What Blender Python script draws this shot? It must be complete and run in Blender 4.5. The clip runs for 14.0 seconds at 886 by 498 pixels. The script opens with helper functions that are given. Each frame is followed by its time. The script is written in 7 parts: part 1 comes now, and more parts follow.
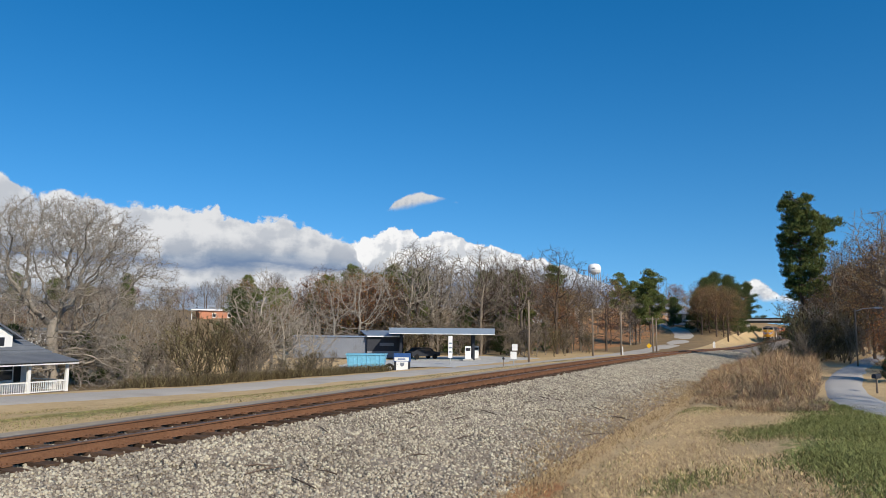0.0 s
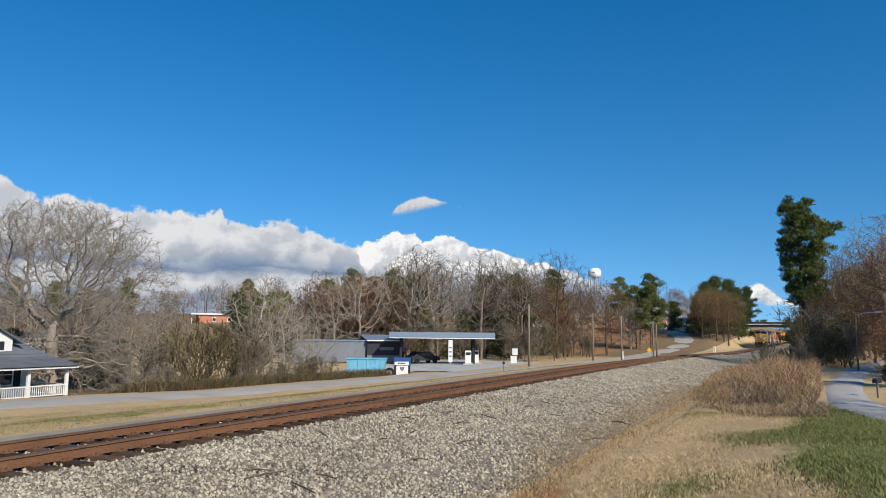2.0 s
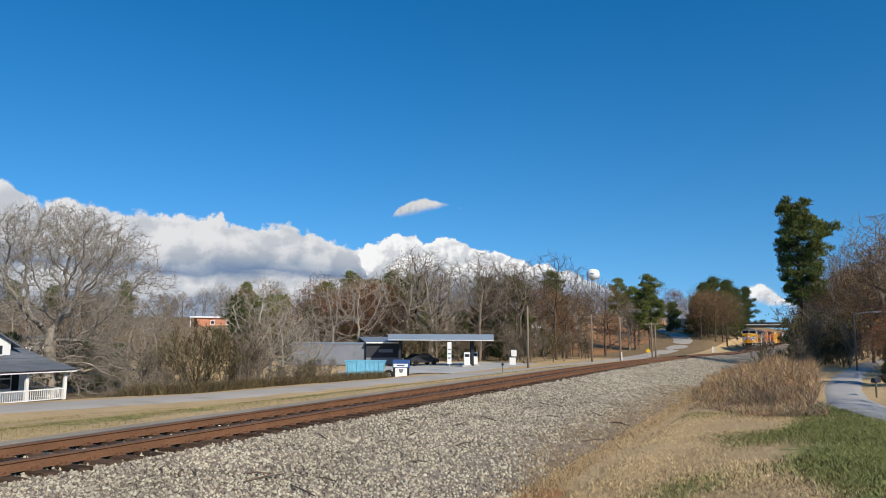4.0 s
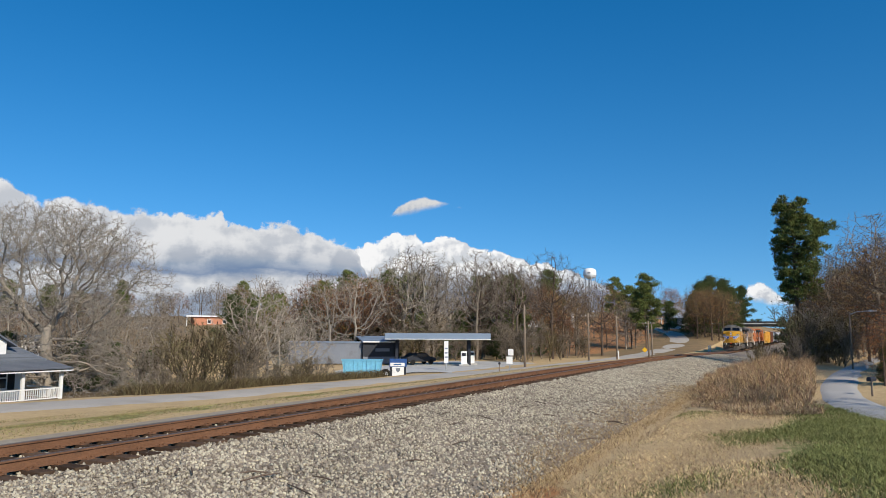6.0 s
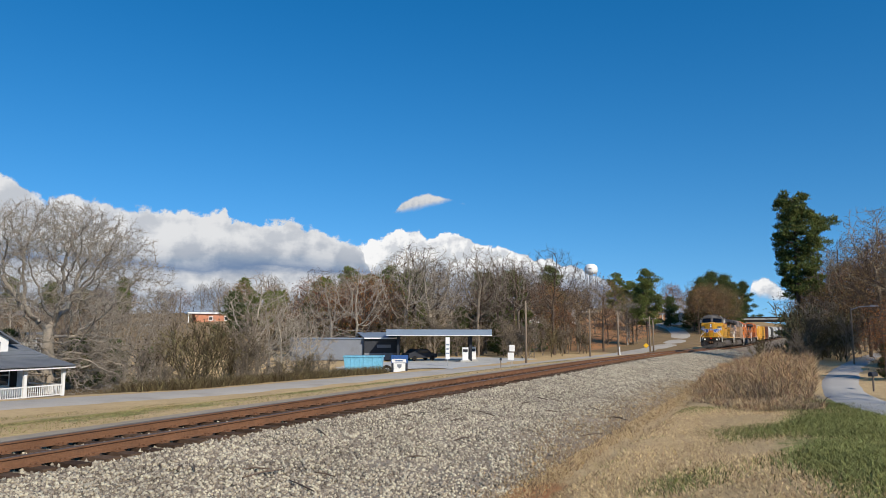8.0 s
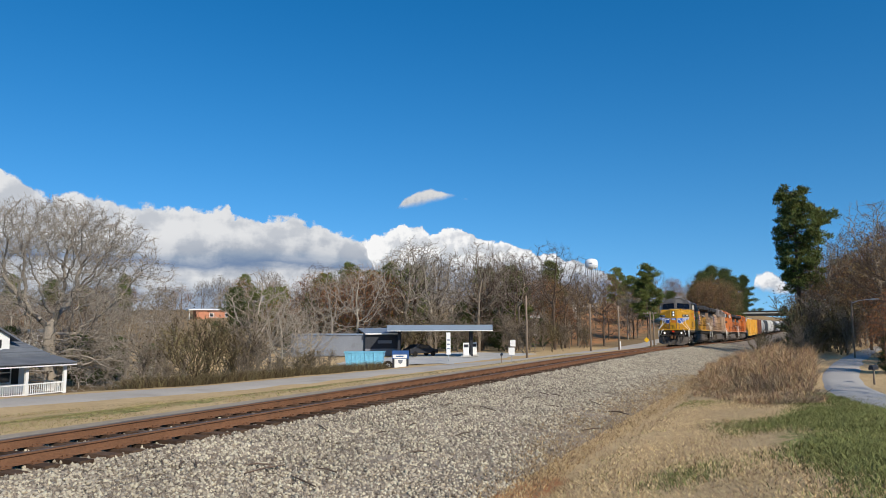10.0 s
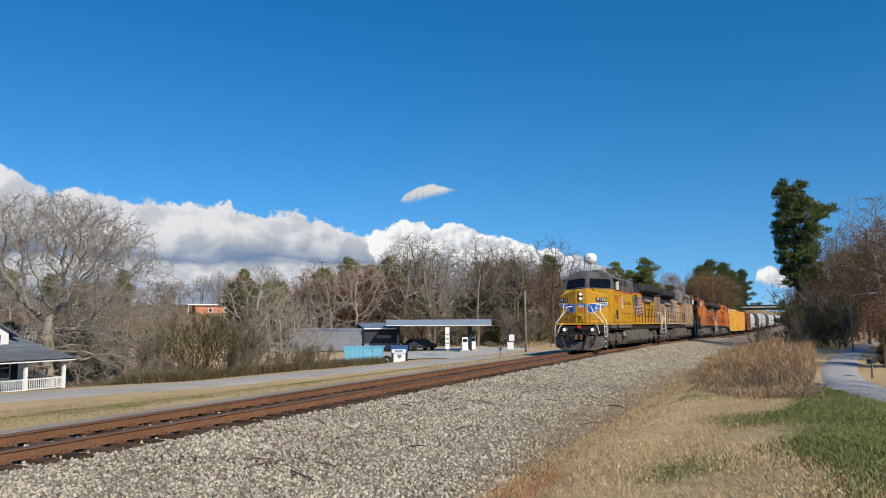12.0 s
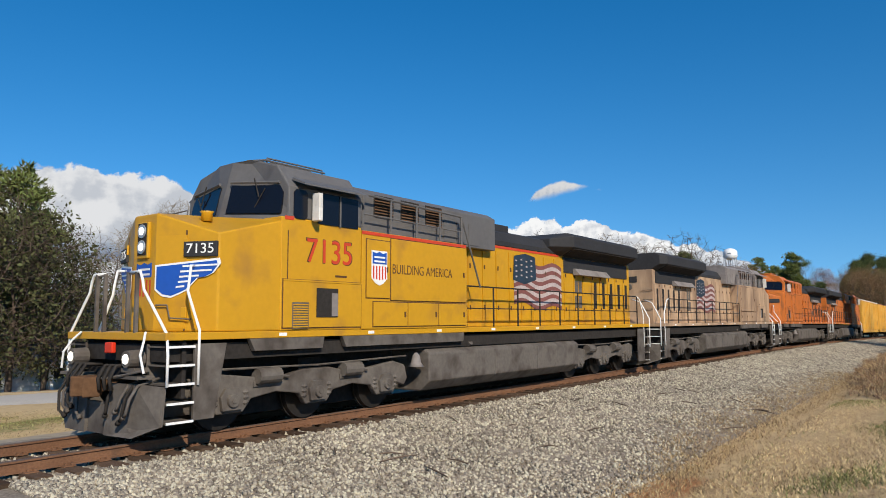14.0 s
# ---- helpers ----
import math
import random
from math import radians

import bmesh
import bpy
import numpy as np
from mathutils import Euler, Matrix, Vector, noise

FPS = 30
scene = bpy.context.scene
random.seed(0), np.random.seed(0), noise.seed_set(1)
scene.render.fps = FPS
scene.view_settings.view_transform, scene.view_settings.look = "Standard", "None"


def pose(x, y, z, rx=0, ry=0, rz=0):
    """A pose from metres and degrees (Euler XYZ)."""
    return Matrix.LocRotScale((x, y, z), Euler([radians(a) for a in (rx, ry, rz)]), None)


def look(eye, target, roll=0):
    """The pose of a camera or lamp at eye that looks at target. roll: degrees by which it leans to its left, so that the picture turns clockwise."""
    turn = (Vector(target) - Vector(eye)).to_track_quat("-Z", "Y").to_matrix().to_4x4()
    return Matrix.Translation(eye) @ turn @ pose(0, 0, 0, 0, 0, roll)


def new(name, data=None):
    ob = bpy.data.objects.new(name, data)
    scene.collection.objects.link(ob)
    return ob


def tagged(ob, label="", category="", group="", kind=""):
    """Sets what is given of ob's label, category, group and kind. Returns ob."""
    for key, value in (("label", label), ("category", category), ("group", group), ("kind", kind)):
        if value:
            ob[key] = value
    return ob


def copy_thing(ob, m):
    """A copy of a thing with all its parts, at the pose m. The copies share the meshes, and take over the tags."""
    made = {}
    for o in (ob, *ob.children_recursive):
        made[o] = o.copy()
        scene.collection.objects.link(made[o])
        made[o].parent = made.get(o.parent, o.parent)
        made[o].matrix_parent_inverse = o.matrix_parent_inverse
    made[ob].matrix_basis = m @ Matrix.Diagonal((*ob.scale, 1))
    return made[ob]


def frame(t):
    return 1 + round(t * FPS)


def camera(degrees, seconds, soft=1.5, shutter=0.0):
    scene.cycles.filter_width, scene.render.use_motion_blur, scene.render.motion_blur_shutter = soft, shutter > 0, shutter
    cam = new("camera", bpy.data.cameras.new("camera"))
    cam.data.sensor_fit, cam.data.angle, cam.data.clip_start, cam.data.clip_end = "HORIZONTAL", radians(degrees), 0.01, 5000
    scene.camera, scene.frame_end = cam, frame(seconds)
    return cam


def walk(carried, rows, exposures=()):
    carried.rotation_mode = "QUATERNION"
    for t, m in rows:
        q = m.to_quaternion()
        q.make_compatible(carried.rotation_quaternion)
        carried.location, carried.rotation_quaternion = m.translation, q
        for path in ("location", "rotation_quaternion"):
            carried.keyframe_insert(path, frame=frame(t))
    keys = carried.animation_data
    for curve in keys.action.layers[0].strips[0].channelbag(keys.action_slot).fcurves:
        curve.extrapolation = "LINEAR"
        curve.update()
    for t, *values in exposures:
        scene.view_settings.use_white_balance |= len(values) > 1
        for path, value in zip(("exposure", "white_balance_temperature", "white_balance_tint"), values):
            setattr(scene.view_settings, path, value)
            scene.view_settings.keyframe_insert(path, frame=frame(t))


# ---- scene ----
cam = camera(63.54, 14.0, soft=0.8)

# Camera: held by hand on one spot, turned to follow the train
EYE = (0.0, 0.0, 1.937)
TRACK_X = -11.625
TURNS = (  # seconds, yaw to the left of the track, pitch, roll
    (0, 26.051, 6.364, 0.502),
    (0.5, 26.084, 6.445, 0.518),
    (1, 26.083, 6.510, 0.534),
    (1.5, 26.081, 6.599, 0.544),
    (2, 26.066, 6.700, 0.521),
    (2.5, 26.059, 6.784, 0.426),
    (3, 26.053, 6.818, 0.331),
    (5.5, 25.751, 6.835, 0.171),
    (6, 25.688, 6.776, 0.211),
    (6.5, 25.707, 6.703, 0.205),
    (7, 25.714, 6.592, 0.151),
    (7.5, 25.688, 6.526, 0.138),
    (8, 25.775, 6.476, 0.067),
    (10.5, 25.755, 5.993, -0.280),
    (11, 25.690, 5.866, -0.318),
    (11.5, 25.697, 5.757, -0.301),
    (12, 25.712, 5.686, -0.305),
    (12.5, 25.736, 5.519, -0.377),
    (13, 25.779, 5.470, -0.394),
    (13.5, 25.956, 5.458, -0.344),
    (13.6, 26.093, 5.446, -0.252),
    (13.7, 26.872, 5.480, -0.159),
    (13.8, 28.281, 5.518, -0.257),
    (13.9, 31.002, 5.578, -0.454),
    (14, 35.997, 5.634, -0.208),
)


def aim(yaw, pitch, roll):
    a, b = radians(yaw), radians(pitch)
    ahead = Vector((-math.sin(a) * math.cos(b), math.cos(a) * math.cos(b), math.sin(b)))
    return look(EYE, Vector(EYE) + ahead * 100, roll)


walk(cam, [(t, aim(yaw, pitch, roll)) for t, yaw, pitch, roll in TURNS])

# ---- world, sun and exposure ----
SUN_AZ, SUN_EL = radians(122.0), radians(33.0)   # from +y clockwise; behind and to the right
world = bpy.data.worlds.new("world")
scene.world = world
world.use_nodes = True
wn = world.node_tree.nodes
wl = world.node_tree.links
sky = wn.new("ShaderNodeTexSky")
sky.sky_type, sky.sun_disc = "NISHITA", False
sky.sun_elevation, sky.sun_rotation = SUN_EL, SUN_AZ
sky.air_density, sky.dust_density, sky.ozone_density = 1.0, 0.0, 2.4
deepen = wn.new("ShaderNodeHueSaturation")
deepen.inputs["Saturation"].default_value = 1.42
deepen.inputs["Value"].default_value = 1.0
# the clear winter sky keeps its blue down to the horizon
co = wn.new("ShaderNodeTexCoord")
lift = wn.new("ShaderNodeMapping")
lift.inputs["Location"].default_value, lift.inputs["Scale"].default_value = (0, 0, 0.13), (1, 1, 0.9)
wl.new(co.outputs["Generated"], lift.inputs["Vector"])
wl.new(lift.outputs[0], sky.inputs["Vector"])
wl.new(sky.outputs[0], deepen.inputs["Color"])
wl.new(deepen.outputs[0], wn["Background"].inputs["Color"])
wn["Background"].inputs["Strength"].default_value = 0.138
sun = new("sun", bpy.data.lights.new("sun", "SUN"))
sun.data.energy, sun.data.angle, sun.data.color = 4.9, radians(0.5), (1.0, 0.90, 0.75)
sun_dir = Vector((math.sin(SUN_AZ) * math.cos(SUN_EL), math.cos(SUN_AZ) * math.cos(SUN_EL), math.sin(SUN_EL)))
sun.matrix_world = look(sun_dir * 50, (0, 0, 0))
scene.view_settings.exposure = 0.0


# ---- materials ----
def material(name, color, rough=0.7, metal=0.0, vary=0.25, scale=3.0, fine=40.0, bump=0.15, dirt=None, dirt_amount=0.0,
             hue=0.0, per_object=0.0, spec=None, stretch=(1, 1, 1)):
    """A surface with broad and fine variation, optional dirt patches and relief."""
    m = bpy.data.materials.new(name)
    m.use_nodes = True
    n, l = m.node_tree.nodes, m.node_tree.links
    b = n["Principled BSDF"]
    b.inputs["Roughness"].default_value, b.inputs["Metallic"].default_value = rough, metal
    b.inputs["Specular IOR Level"].default_value = spec if spec is not None else (0.06 if rough >= 0.8 else 0.35)
    co = n.new("ShaderNodeTexCoord")
    mp = n.new("ShaderNodeMapping")
    mp.inputs["Scale"].default_value = stretch
    l.new(co.outputs["Object"], mp.inputs["Vector"])
    big, small = n.new("ShaderNodeTexNoise"), n.new("ShaderNodeTexNoise")
    for t, s, d in ((big, scale, 4.0), (small, fine, 3.0)):
        t.inputs["Scale"].default_value, t.inputs["Detail"].default_value = s, d
        l.new(mp.outputs[0], t.inputs["Vector"])
    add = n.new("ShaderNodeMath")
    add.operation = "ADD"
    l.new(big.outputs["Fac"], add.inputs[0])
    l.new(small.outputs["Fac"], add.inputs[1])
    rng = n.new("ShaderNodeMapRange")
    rng.inputs["From Min"].default_value, rng.inputs["From Max"].default_value = 0.6, 1.4
    rng.inputs["To Min"].default_value, rng.inputs["To Max"].default_value = 1 - vary, 1 + vary
    l.new(add.outputs[0], rng.inputs["Value"])
    hsv = n.new("ShaderNodeHueSaturation")
    hsv.inputs["Color"].default_value = (*color, 1)
    value = rng.outputs[0]
    if per_object:
        info = n.new("ShaderNodeObjectInfo")
        r2 = n.new("ShaderNodeMapRange")
        r2.inputs["To Min"].default_value, r2.inputs["To Max"].default_value = 1 - per_object, 1 + per_object
        l.new(info.outputs["Random"], r2.inputs["Value"])
        mul = n.new("ShaderNodeMath")
        mul.operation = "MULTIPLY"
        l.new(value, mul.inputs[0])
        l.new(r2.outputs[0], mul.inputs[1])
        value = mul.outputs[0]
    l.new(value, hsv.inputs["Value"])
    out = hsv.outputs[0]
    if hue:
        geo = n.new("ShaderNodeNewGeometry")
        r3 = n.new("ShaderNodeMapRange")
        r3.inputs["To Min"].default_value, r3.inputs["To Max"].default_value = 0.5 - hue, 0.5 + hue
        l.new(geo.outputs["Random Per Island"], r3.inputs["Value"])
        l.new(r3.outputs[0], hsv.inputs["Hue"])
        r4 = n.new("ShaderNodeMapRange")
        r4.inputs["To Min"].default_value, r4.inputs["To Max"].default_value = 0.42, 1.6
        l.new(geo.outputs["Random Per Island"], r4.inputs["Value"])
        mul2 = n.new("ShaderNodeMath")
        mul2.operation = "MULTIPLY"
        l.new(value, mul2.inputs[0])
        l.new(r4.outputs[0], mul2.inputs[1])
        l.new(mul2.outputs[0], hsv.inputs["Value"])
    if dirt:
        mask = n.new("ShaderNodeTexNoise")
        mask.inputs["Scale"].default_value, mask.inputs["Detail"].default_value = scale * 1.7, 8.0
        l.new(mp.outputs[0], mask.inputs["Vector"])
        mr = n.new("ShaderNodeMapRange")
        mr.inputs["From Min"].default_value, mr.inputs["From Max"].default_value = 0.62 - dirt_amount * 0.4, 0.82 - dirt_amount * 0.3
        l.new(mask.outputs["Fac"], mr.inputs["Value"])
        mix = n.new("ShaderNodeMix")
        mix.data_type = "RGBA"
        mix.inputs["B"].default_value = (*dirt, 1)
        l.new(mr.outputs[0], mix.inputs["Factor"])
        l.new(out, mix.inputs["A"])
        out = mix.outputs["Result"]
    l.new(out, b.inputs["Base Color"])
    if bump:
        bp = n.new("ShaderNodeBump")
        bp.inputs["Strength"].default_value, bp.inputs["Distance"].default_value = bump, 0.02
        l.new(add.outputs[0], bp.inputs["Height"])
        l.new(bp.outputs[0], b.inputs["Normal"])
    return m


def glow(name, color, power):
    m = bpy.data.materials.new(name)
    m.use_nodes = True
    b = m.node_tree.nodes["Principled BSDF"]
    b.inputs["Base Color"].default_value = (*color, 1)
    b.inputs["Emission Color"].default_value, b.inputs["Emission Strength"].default_value = (*color, 1), power
    return m


M_BALLAST = material("ballast_bed", (0.25, 0.212, 0.168), 0.95, vary=0.5, scale=1.2, fine=22, bump=1.0, dirt=(0.25, 0.19, 0.13), dirt_amount=0.1)
M_STONE = material("ballast_stone", (0.345, 0.302, 0.235), 0.9, vary=0.32, scale=0.7, fine=30, bump=0.3, hue=0.02)
M_RAIL = material("rusty_rail", (0.172, 0.084, 0.043), 0.75, vary=0.35, scale=1.5, fine=30, bump=0.2, dirt=(0.07, 0.045, 0.03), dirt_amount=0.1)
M_RAILTOP = material("polished_rail_head", (0.15, 0.10, 0.075), 0.45, 0.4, vary=0.15, scale=2, fine=30, bump=0.05)
M_TIE = material("creosoted_tie", (0.095, 0.062, 0.043), 0.9, vary=0.4, scale=2, fine=25, bump=0.5, per_object=0.35, dirt=(0.20, 0.14, 0.09), dirt_amount=0.25)
M_ROAD = material("worn_pale_asphalt", (0.44, 0.40, 0.345), 0.9, vary=0.18, scale=0.25, fine=25, bump=0.2, dirt=(0.36, 0.32, 0.27), dirt_amount=0.2)
M_STREET = material("grey_asphalt", (0.41, 0.39, 0.36), 0.9, vary=0.15, scale=0.4, fine=30, bump=0.2)
M_CONCRETE = material("pale_concrete", (0.47, 0.46, 0.43), 0.9, vary=0.15, scale=0.4, fine=12, bump=0.1, dirt=(0.3, 0.28, 0.25), dirt_amount=0.1)
M_BARK = material("grey_bark", (0.185, 0.152, 0.118), 0.95, vary=0.35, scale=0.6, fine=8, bump=0.3, per_object=0.25)
M_BARK_PALE = material("pale_bark", (0.32, 0.275, 0.22), 0.95, vary=0.35, scale=0.6, fine=8, bump=0.3, per_object=0.2)
M_OLDBARK = material("old_grey_bark", (0.31, 0.27, 0.22), 0.95, vary=0.45, scale=0.7, fine=8, bump=0.4)
M_BARK_DARK = material("dark_bark", (0.115, 0.085, 0.065), 0.95, vary=0.35, scale=0.8, fine=8, bump=0.4, per_object=0.2)
M_RUST = material("russet_leaves", (0.29, 0.115, 0.046), 0.85, vary=0.3, scale=0.3, fine=4, bump=0, hue=0.03, per_object=0.25)
M_TAN = material("tan_withered_leaves", (0.27, 0.165, 0.08), 0.85, vary=0.3, scale=0.3, fine=4, bump=0, hue=0.03, per_object=0.25)
M_SHAGGY = material("dull_evergreen_foliage", (0.075, 0.075, 0.032), 0.85, vary=0.35, scale=0.4, fine=4, bump=0, hue=0.03)
M_NEEDLE = material("pine_needles", (0.145, 0.165, 0.050), 0.8, vary=0.3, scale=0.4, fine=4, bump=0, hue=0.03, per_object=0.2)
M_CEDAR = material("cedar_foliage", (0.080, 0.098, 0.036), 0.8, vary=0.3, scale=0.4, fine=4, bump=0, hue=0.03, per_object=0.25)
M_SCRUB = material("brown_scrub", (0.125, 0.098, 0.055), 0.95, vary=0.3, scale=0.4, fine=5, bump=0, hue=0.025, per_object=0.3)
M_WEED = material("dry_weeds", (0.39, 0.25, 0.145), 0.95, vary=0.3, scale=0.6, fine=5, bump=0, hue=0.03)
M_DITCH = material("ditch_straw", (0.36, 0.255, 0.145), 0.95, vary=0.3, scale=0.6, fine=5, bump=0, hue=0.02)
M_DEADWEED = material("dead_grey_weeds", (0.27, 0.20, 0.13), 0.95, vary=0.3, scale=0.6, fine=5, bump=0, hue=0.03)
M_STRAW = material("straw_grass", (0.52, 0.385, 0.225), 0.95, vary=0.25, scale=0.5, fine=5, bump=0, hue=0.02)
M_VERGE = material("pale_verge_grass", (0.33, 0.26, 0.135), 0.95, vary=0.25, scale=0.5, fine=5, bump=0, hue=0.02)
M_OLIVE = material("olive_grass", (0.25, 0.21, 0.095), 0.95, vary=0.35, scale=0.4, fine=4, bump=0, hue=0.03)
M_GREEN = material("green_grass", (0.18, 0.185, 0.068), 0.9, vary=0.3, scale=0.5, fine=5, bump=0, hue=0.03)
M_WHITE = material("white_paint", (0.78, 0.78, 0.76), 0.6, vary=0.06, scale=0.7, fine=12, bump=0.03)
M_SHINGLE = material("grey_shingles", (0.125, 0.138, 0.158), 0.85, vary=0.25, scale=0.8, fine=14, bump=0.3, per_object=0.12)
M_GLASS = material("dark_window_glass", (0.03, 0.035, 0.045), 0.08, vary=0.1, scale=0.5, fine=3, bump=0.0, spec=0.8)
M_BLACK = material("black_iron", (0.022, 0.021, 0.02), 0.7, vary=0.3, scale=2, fine=15, bump=0.1)
M_WOODPOLE = material("weathered_pole", (0.24, 0.19, 0.145), 0.95, vary=0.3, scale=0.8, fine=14, bump=0.3, stretch=(3, 3, 0.4))
M_STEEL = material("galvanised_steel", (0.45, 0.47, 0.49), 0.45, 0.6, vary=0.15, scale=1, fine=12, bump=0.05)


# ---- mesh helpers ----
class Build:
    """Collects vertices and faces of one mesh."""

    def __init__(self):
        self.v, self.f = [], []

    def add(self, verts, faces):
        o = len(self.v)
        self.v.extend(tuple(p) for p in verts)
        self.f.extend(tuple(i + o for i in q) for q in faces)
        return self

    def box(self, x0, x1, y0, y1, z0, z1):
        v = [(x, y, z) for z in (z0, z1) for y in (y0, y1) for x in (x0, x1)]
        return self.add(v, [(0, 2, 3, 1), (4, 5, 7, 6), (0, 1, 5, 4), (2, 6, 7, 3), (0, 4, 6, 2), (1, 3, 7, 5)])

    def prism(self, pts, axis, a, b):
        """A closed outline, counter-clockwise, pulled along an axis: pts are (y, z), (x, z) or (x, y)."""
        n = len(pts)

        def at(p, w):
            return {"x": (w, p[0], p[1]), "y": (p[0], w, p[1]), "z": (p[0], p[1], w)}[axis]
        v = [at(p, a) for p in pts] + [at(p, b) for p in pts]
        f = [(i, (i + 1) % n, n + (i + 1) % n, n + i) for i in range(n)] + [tuple(range(n))[::-1], tuple(range(n, 2 * n))]
        return self.add(v, f)

    def tube(self, points, radii, sides=8, cap=True):
        """A round bar through the points."""
        pts = [Vector(p) for p in points]
        if not isinstance(radii, (list, tuple)):
            radii = [radii] * len(pts)
        rings = []
        ref = None
        for i, p in enumerate(pts):
            d = (pts[min(i + 1, len(pts) - 1)] - pts[max(i - 1, 0)]).normalized()
            if ref is None:
                ref = d.cross(Vector((0, 0, 1)) if abs(d.z) < 0.9 else Vector((1, 0, 0))).normalized()
            ref = (ref - d * ref.dot(d)).normalized()
            up = d.cross(ref)
            rings.append([p + radii[i] * (math.cos(2 * math.pi * k / sides) * ref + math.sin(2 * math.pi * k / sides) * up) for k in range(sides)])
        v = [q for r in rings for q in r]
        f = [(i * sides + k, i * sides + (k + 1) % sides, (i + 1) * sides + (k + 1) % sides, (i + 1) * sides + k)
             for i in range(len(pts) - 1) for k in range(sides)]
        if cap:
            f += [tuple(range(sides))[::-1], tuple(range(len(v) - sides, len(v)))]
        return self.add(v, f)

    def mesh(self, name):
        me = bpy.data.meshes.new(name)
        me.from_pydata(self.v, [], self.f)
        me.validate()
        bm = bmesh.new()
        bm.from_mesh(me)
        bmesh.ops.recalc_face_normals(bm, faces=bm.faces)
        bm.to_mesh(me)
        bm.free()
        return me


def thing(name, label, category, group="", kind="", at=(0, 0, 0), turn=0.0):
    ob = new(name)
    ob.matrix_basis = pose(*at, 0, 0, turn)
    return tagged(ob, label, category, group, kind)


def part(name, made, mat, parent, label="", bevel=0.0, smooth=False):
    """One mesh object under a thing or a part."""
    me = made if isinstance(made, bpy.types.Mesh) else made.mesh(name)
    me.materials.append(mat)
    if smooth:
        me.polygons.foreach_set("use_smooth", [True] * len(me.polygons))
    ob = new(name, me)
    ob.parent = parent
    if bevel:
        mod = ob.modifiers.new("bevel", "BEVEL")
        mod.width, mod.segments, mod.limit_method, mod.angle_limit = bevel, 2, "ANGLE", radians(40)
    return tagged(ob, label)


def fast_mesh(name, verts, faces, mat, smooth=False):
    """A large mesh from arrays: faces all of one size."""
    me = bpy.data.meshes.new(name)
    verts, faces = np.asarray(verts, np.float32), np.asarray(faces, np.int32)
    k = faces.shape[1]
    me.vertices.add(len(verts))
    me.vertices.foreach_set("co", verts.ravel())
    me.loops.add(faces.size)
    me.loops.foreach_set("vertex_index", faces.ravel())
    me.polygons.add(len(faces))
    me.polygons.foreach_set("loop_start", np.arange(0, faces.size, k, dtype=np.int32))
    me.polygons.foreach_set("loop_total", np.full(len(faces), k, np.int32))
    if smooth:
        me.polygons.foreach_set("use_smooth", np.ones(len(faces), bool))
    me.update(calc_edges=True)
    me.materials.append(mat)
    return me


def lettering(text, size, depth, mat, parent, m, name="lettering", width=None, label=""):
    """Raised letters from the built-in font, centred on the pose m, facing its +z."""
    cu = bpy.data.curves.new(name, "FONT")
    cu.body, cu.size, cu.extrude, cu.align_x, cu.align_y = text, size, depth, "CENTER", "CENTER"
    tmp = new(name, cu)
    bpy.context.view_layer.update()
    me = bpy.data.meshes.new_from_object(tmp.evaluated_get(bpy.context.evaluated_depsgraph_get()))
    bpy.data.objects.remove(tmp)
    if width:
        xs = [v.co.x for v in me.vertices]
        k = width / (max(xs) - min(xs))
        for v in me.vertices:
            v.co.x *= k
    me.materials.clear()
    ob = part(name, me, mat, parent, label)
    ob.matrix_basis = m
    return ob


# ---- the lie of the land ----
def track_x(y):
    """The track bends gently to the right far ahead."""
    y = np.clip(y, 0, 700)
    return TRACK_X + 5.5e-5 * y * y


def soft_step(a, b, x):
    t = np.clip((x - a) / (b - a), 0, 1)
    return t * t * (3 - 2 * t)


def track_z(y):
    """The line falls slightly towards the bridge."""
    return -1.3 * soft_step(38, 185, np.asarray(y, float))


ROAD_Y = (-80, 0, 18, 30, 50, 80, 125, 150, 172, 190, 215, 250, 330)
ROAD_Z = (0.0, -0.62, -1.02, -1.38, -1.6, -2.0, -2.1, -1.85, -1.25, -0.3, 1.6, 4.0, 6.5)


def road_z(y):
    return np.interp(y, ROAD_Y, ROAD_Z)


def lawn_z(y):
    return np.interp(y, (-60, 0, 12, 26, 60, 120, 300), (0.6, 0.25, -0.05, -0.48, -0.55, -0.3, 1.5))


def land(x, y):
    x, y = np.asarray(x, float), np.asarray(y, float)
    u = x - track_x(y)
    right = np.interp(u, (0, 1.7, 3.0, 7.1, 7.7, 8.3), (-0.34, -0.34, -0.48, -0.92, -0.95, -0.78))
    right = right + (lawn_z(y) + 0.78) * soft_step(8.1, 12.8, u) * (u > 7.5)
    right = right + soft_step(12, 60, x) * 2.0
    r = road_z(y)
    v = -u
    left = np.interp(v, (0, 1.7, 2.2, 4.0), (-0.34, -0.34, -0.34, -0.36))
    left = left + (r + 0.36) * soft_step(4.0, 11.5, v)
    drop = 2.1 * (1 - soft_step(54, 66, y)) * soft_step(19.5, 27, v)
    hill = soft_step(22, 70, v) * (soft_step(95, 200, y) * 2.6) + soft_step(120, 320, np.hypot(x, y)) * 3.2 * soft_step(20, 60, v)
    left = left - drop + hill
    fall = track_z(y) * np.where(u > 0, 1 - soft_step(8.1, 14.0, u), 1 - soft_step(4.0, 11.5, v))
    return np.where(u > 0, right, left) + fall


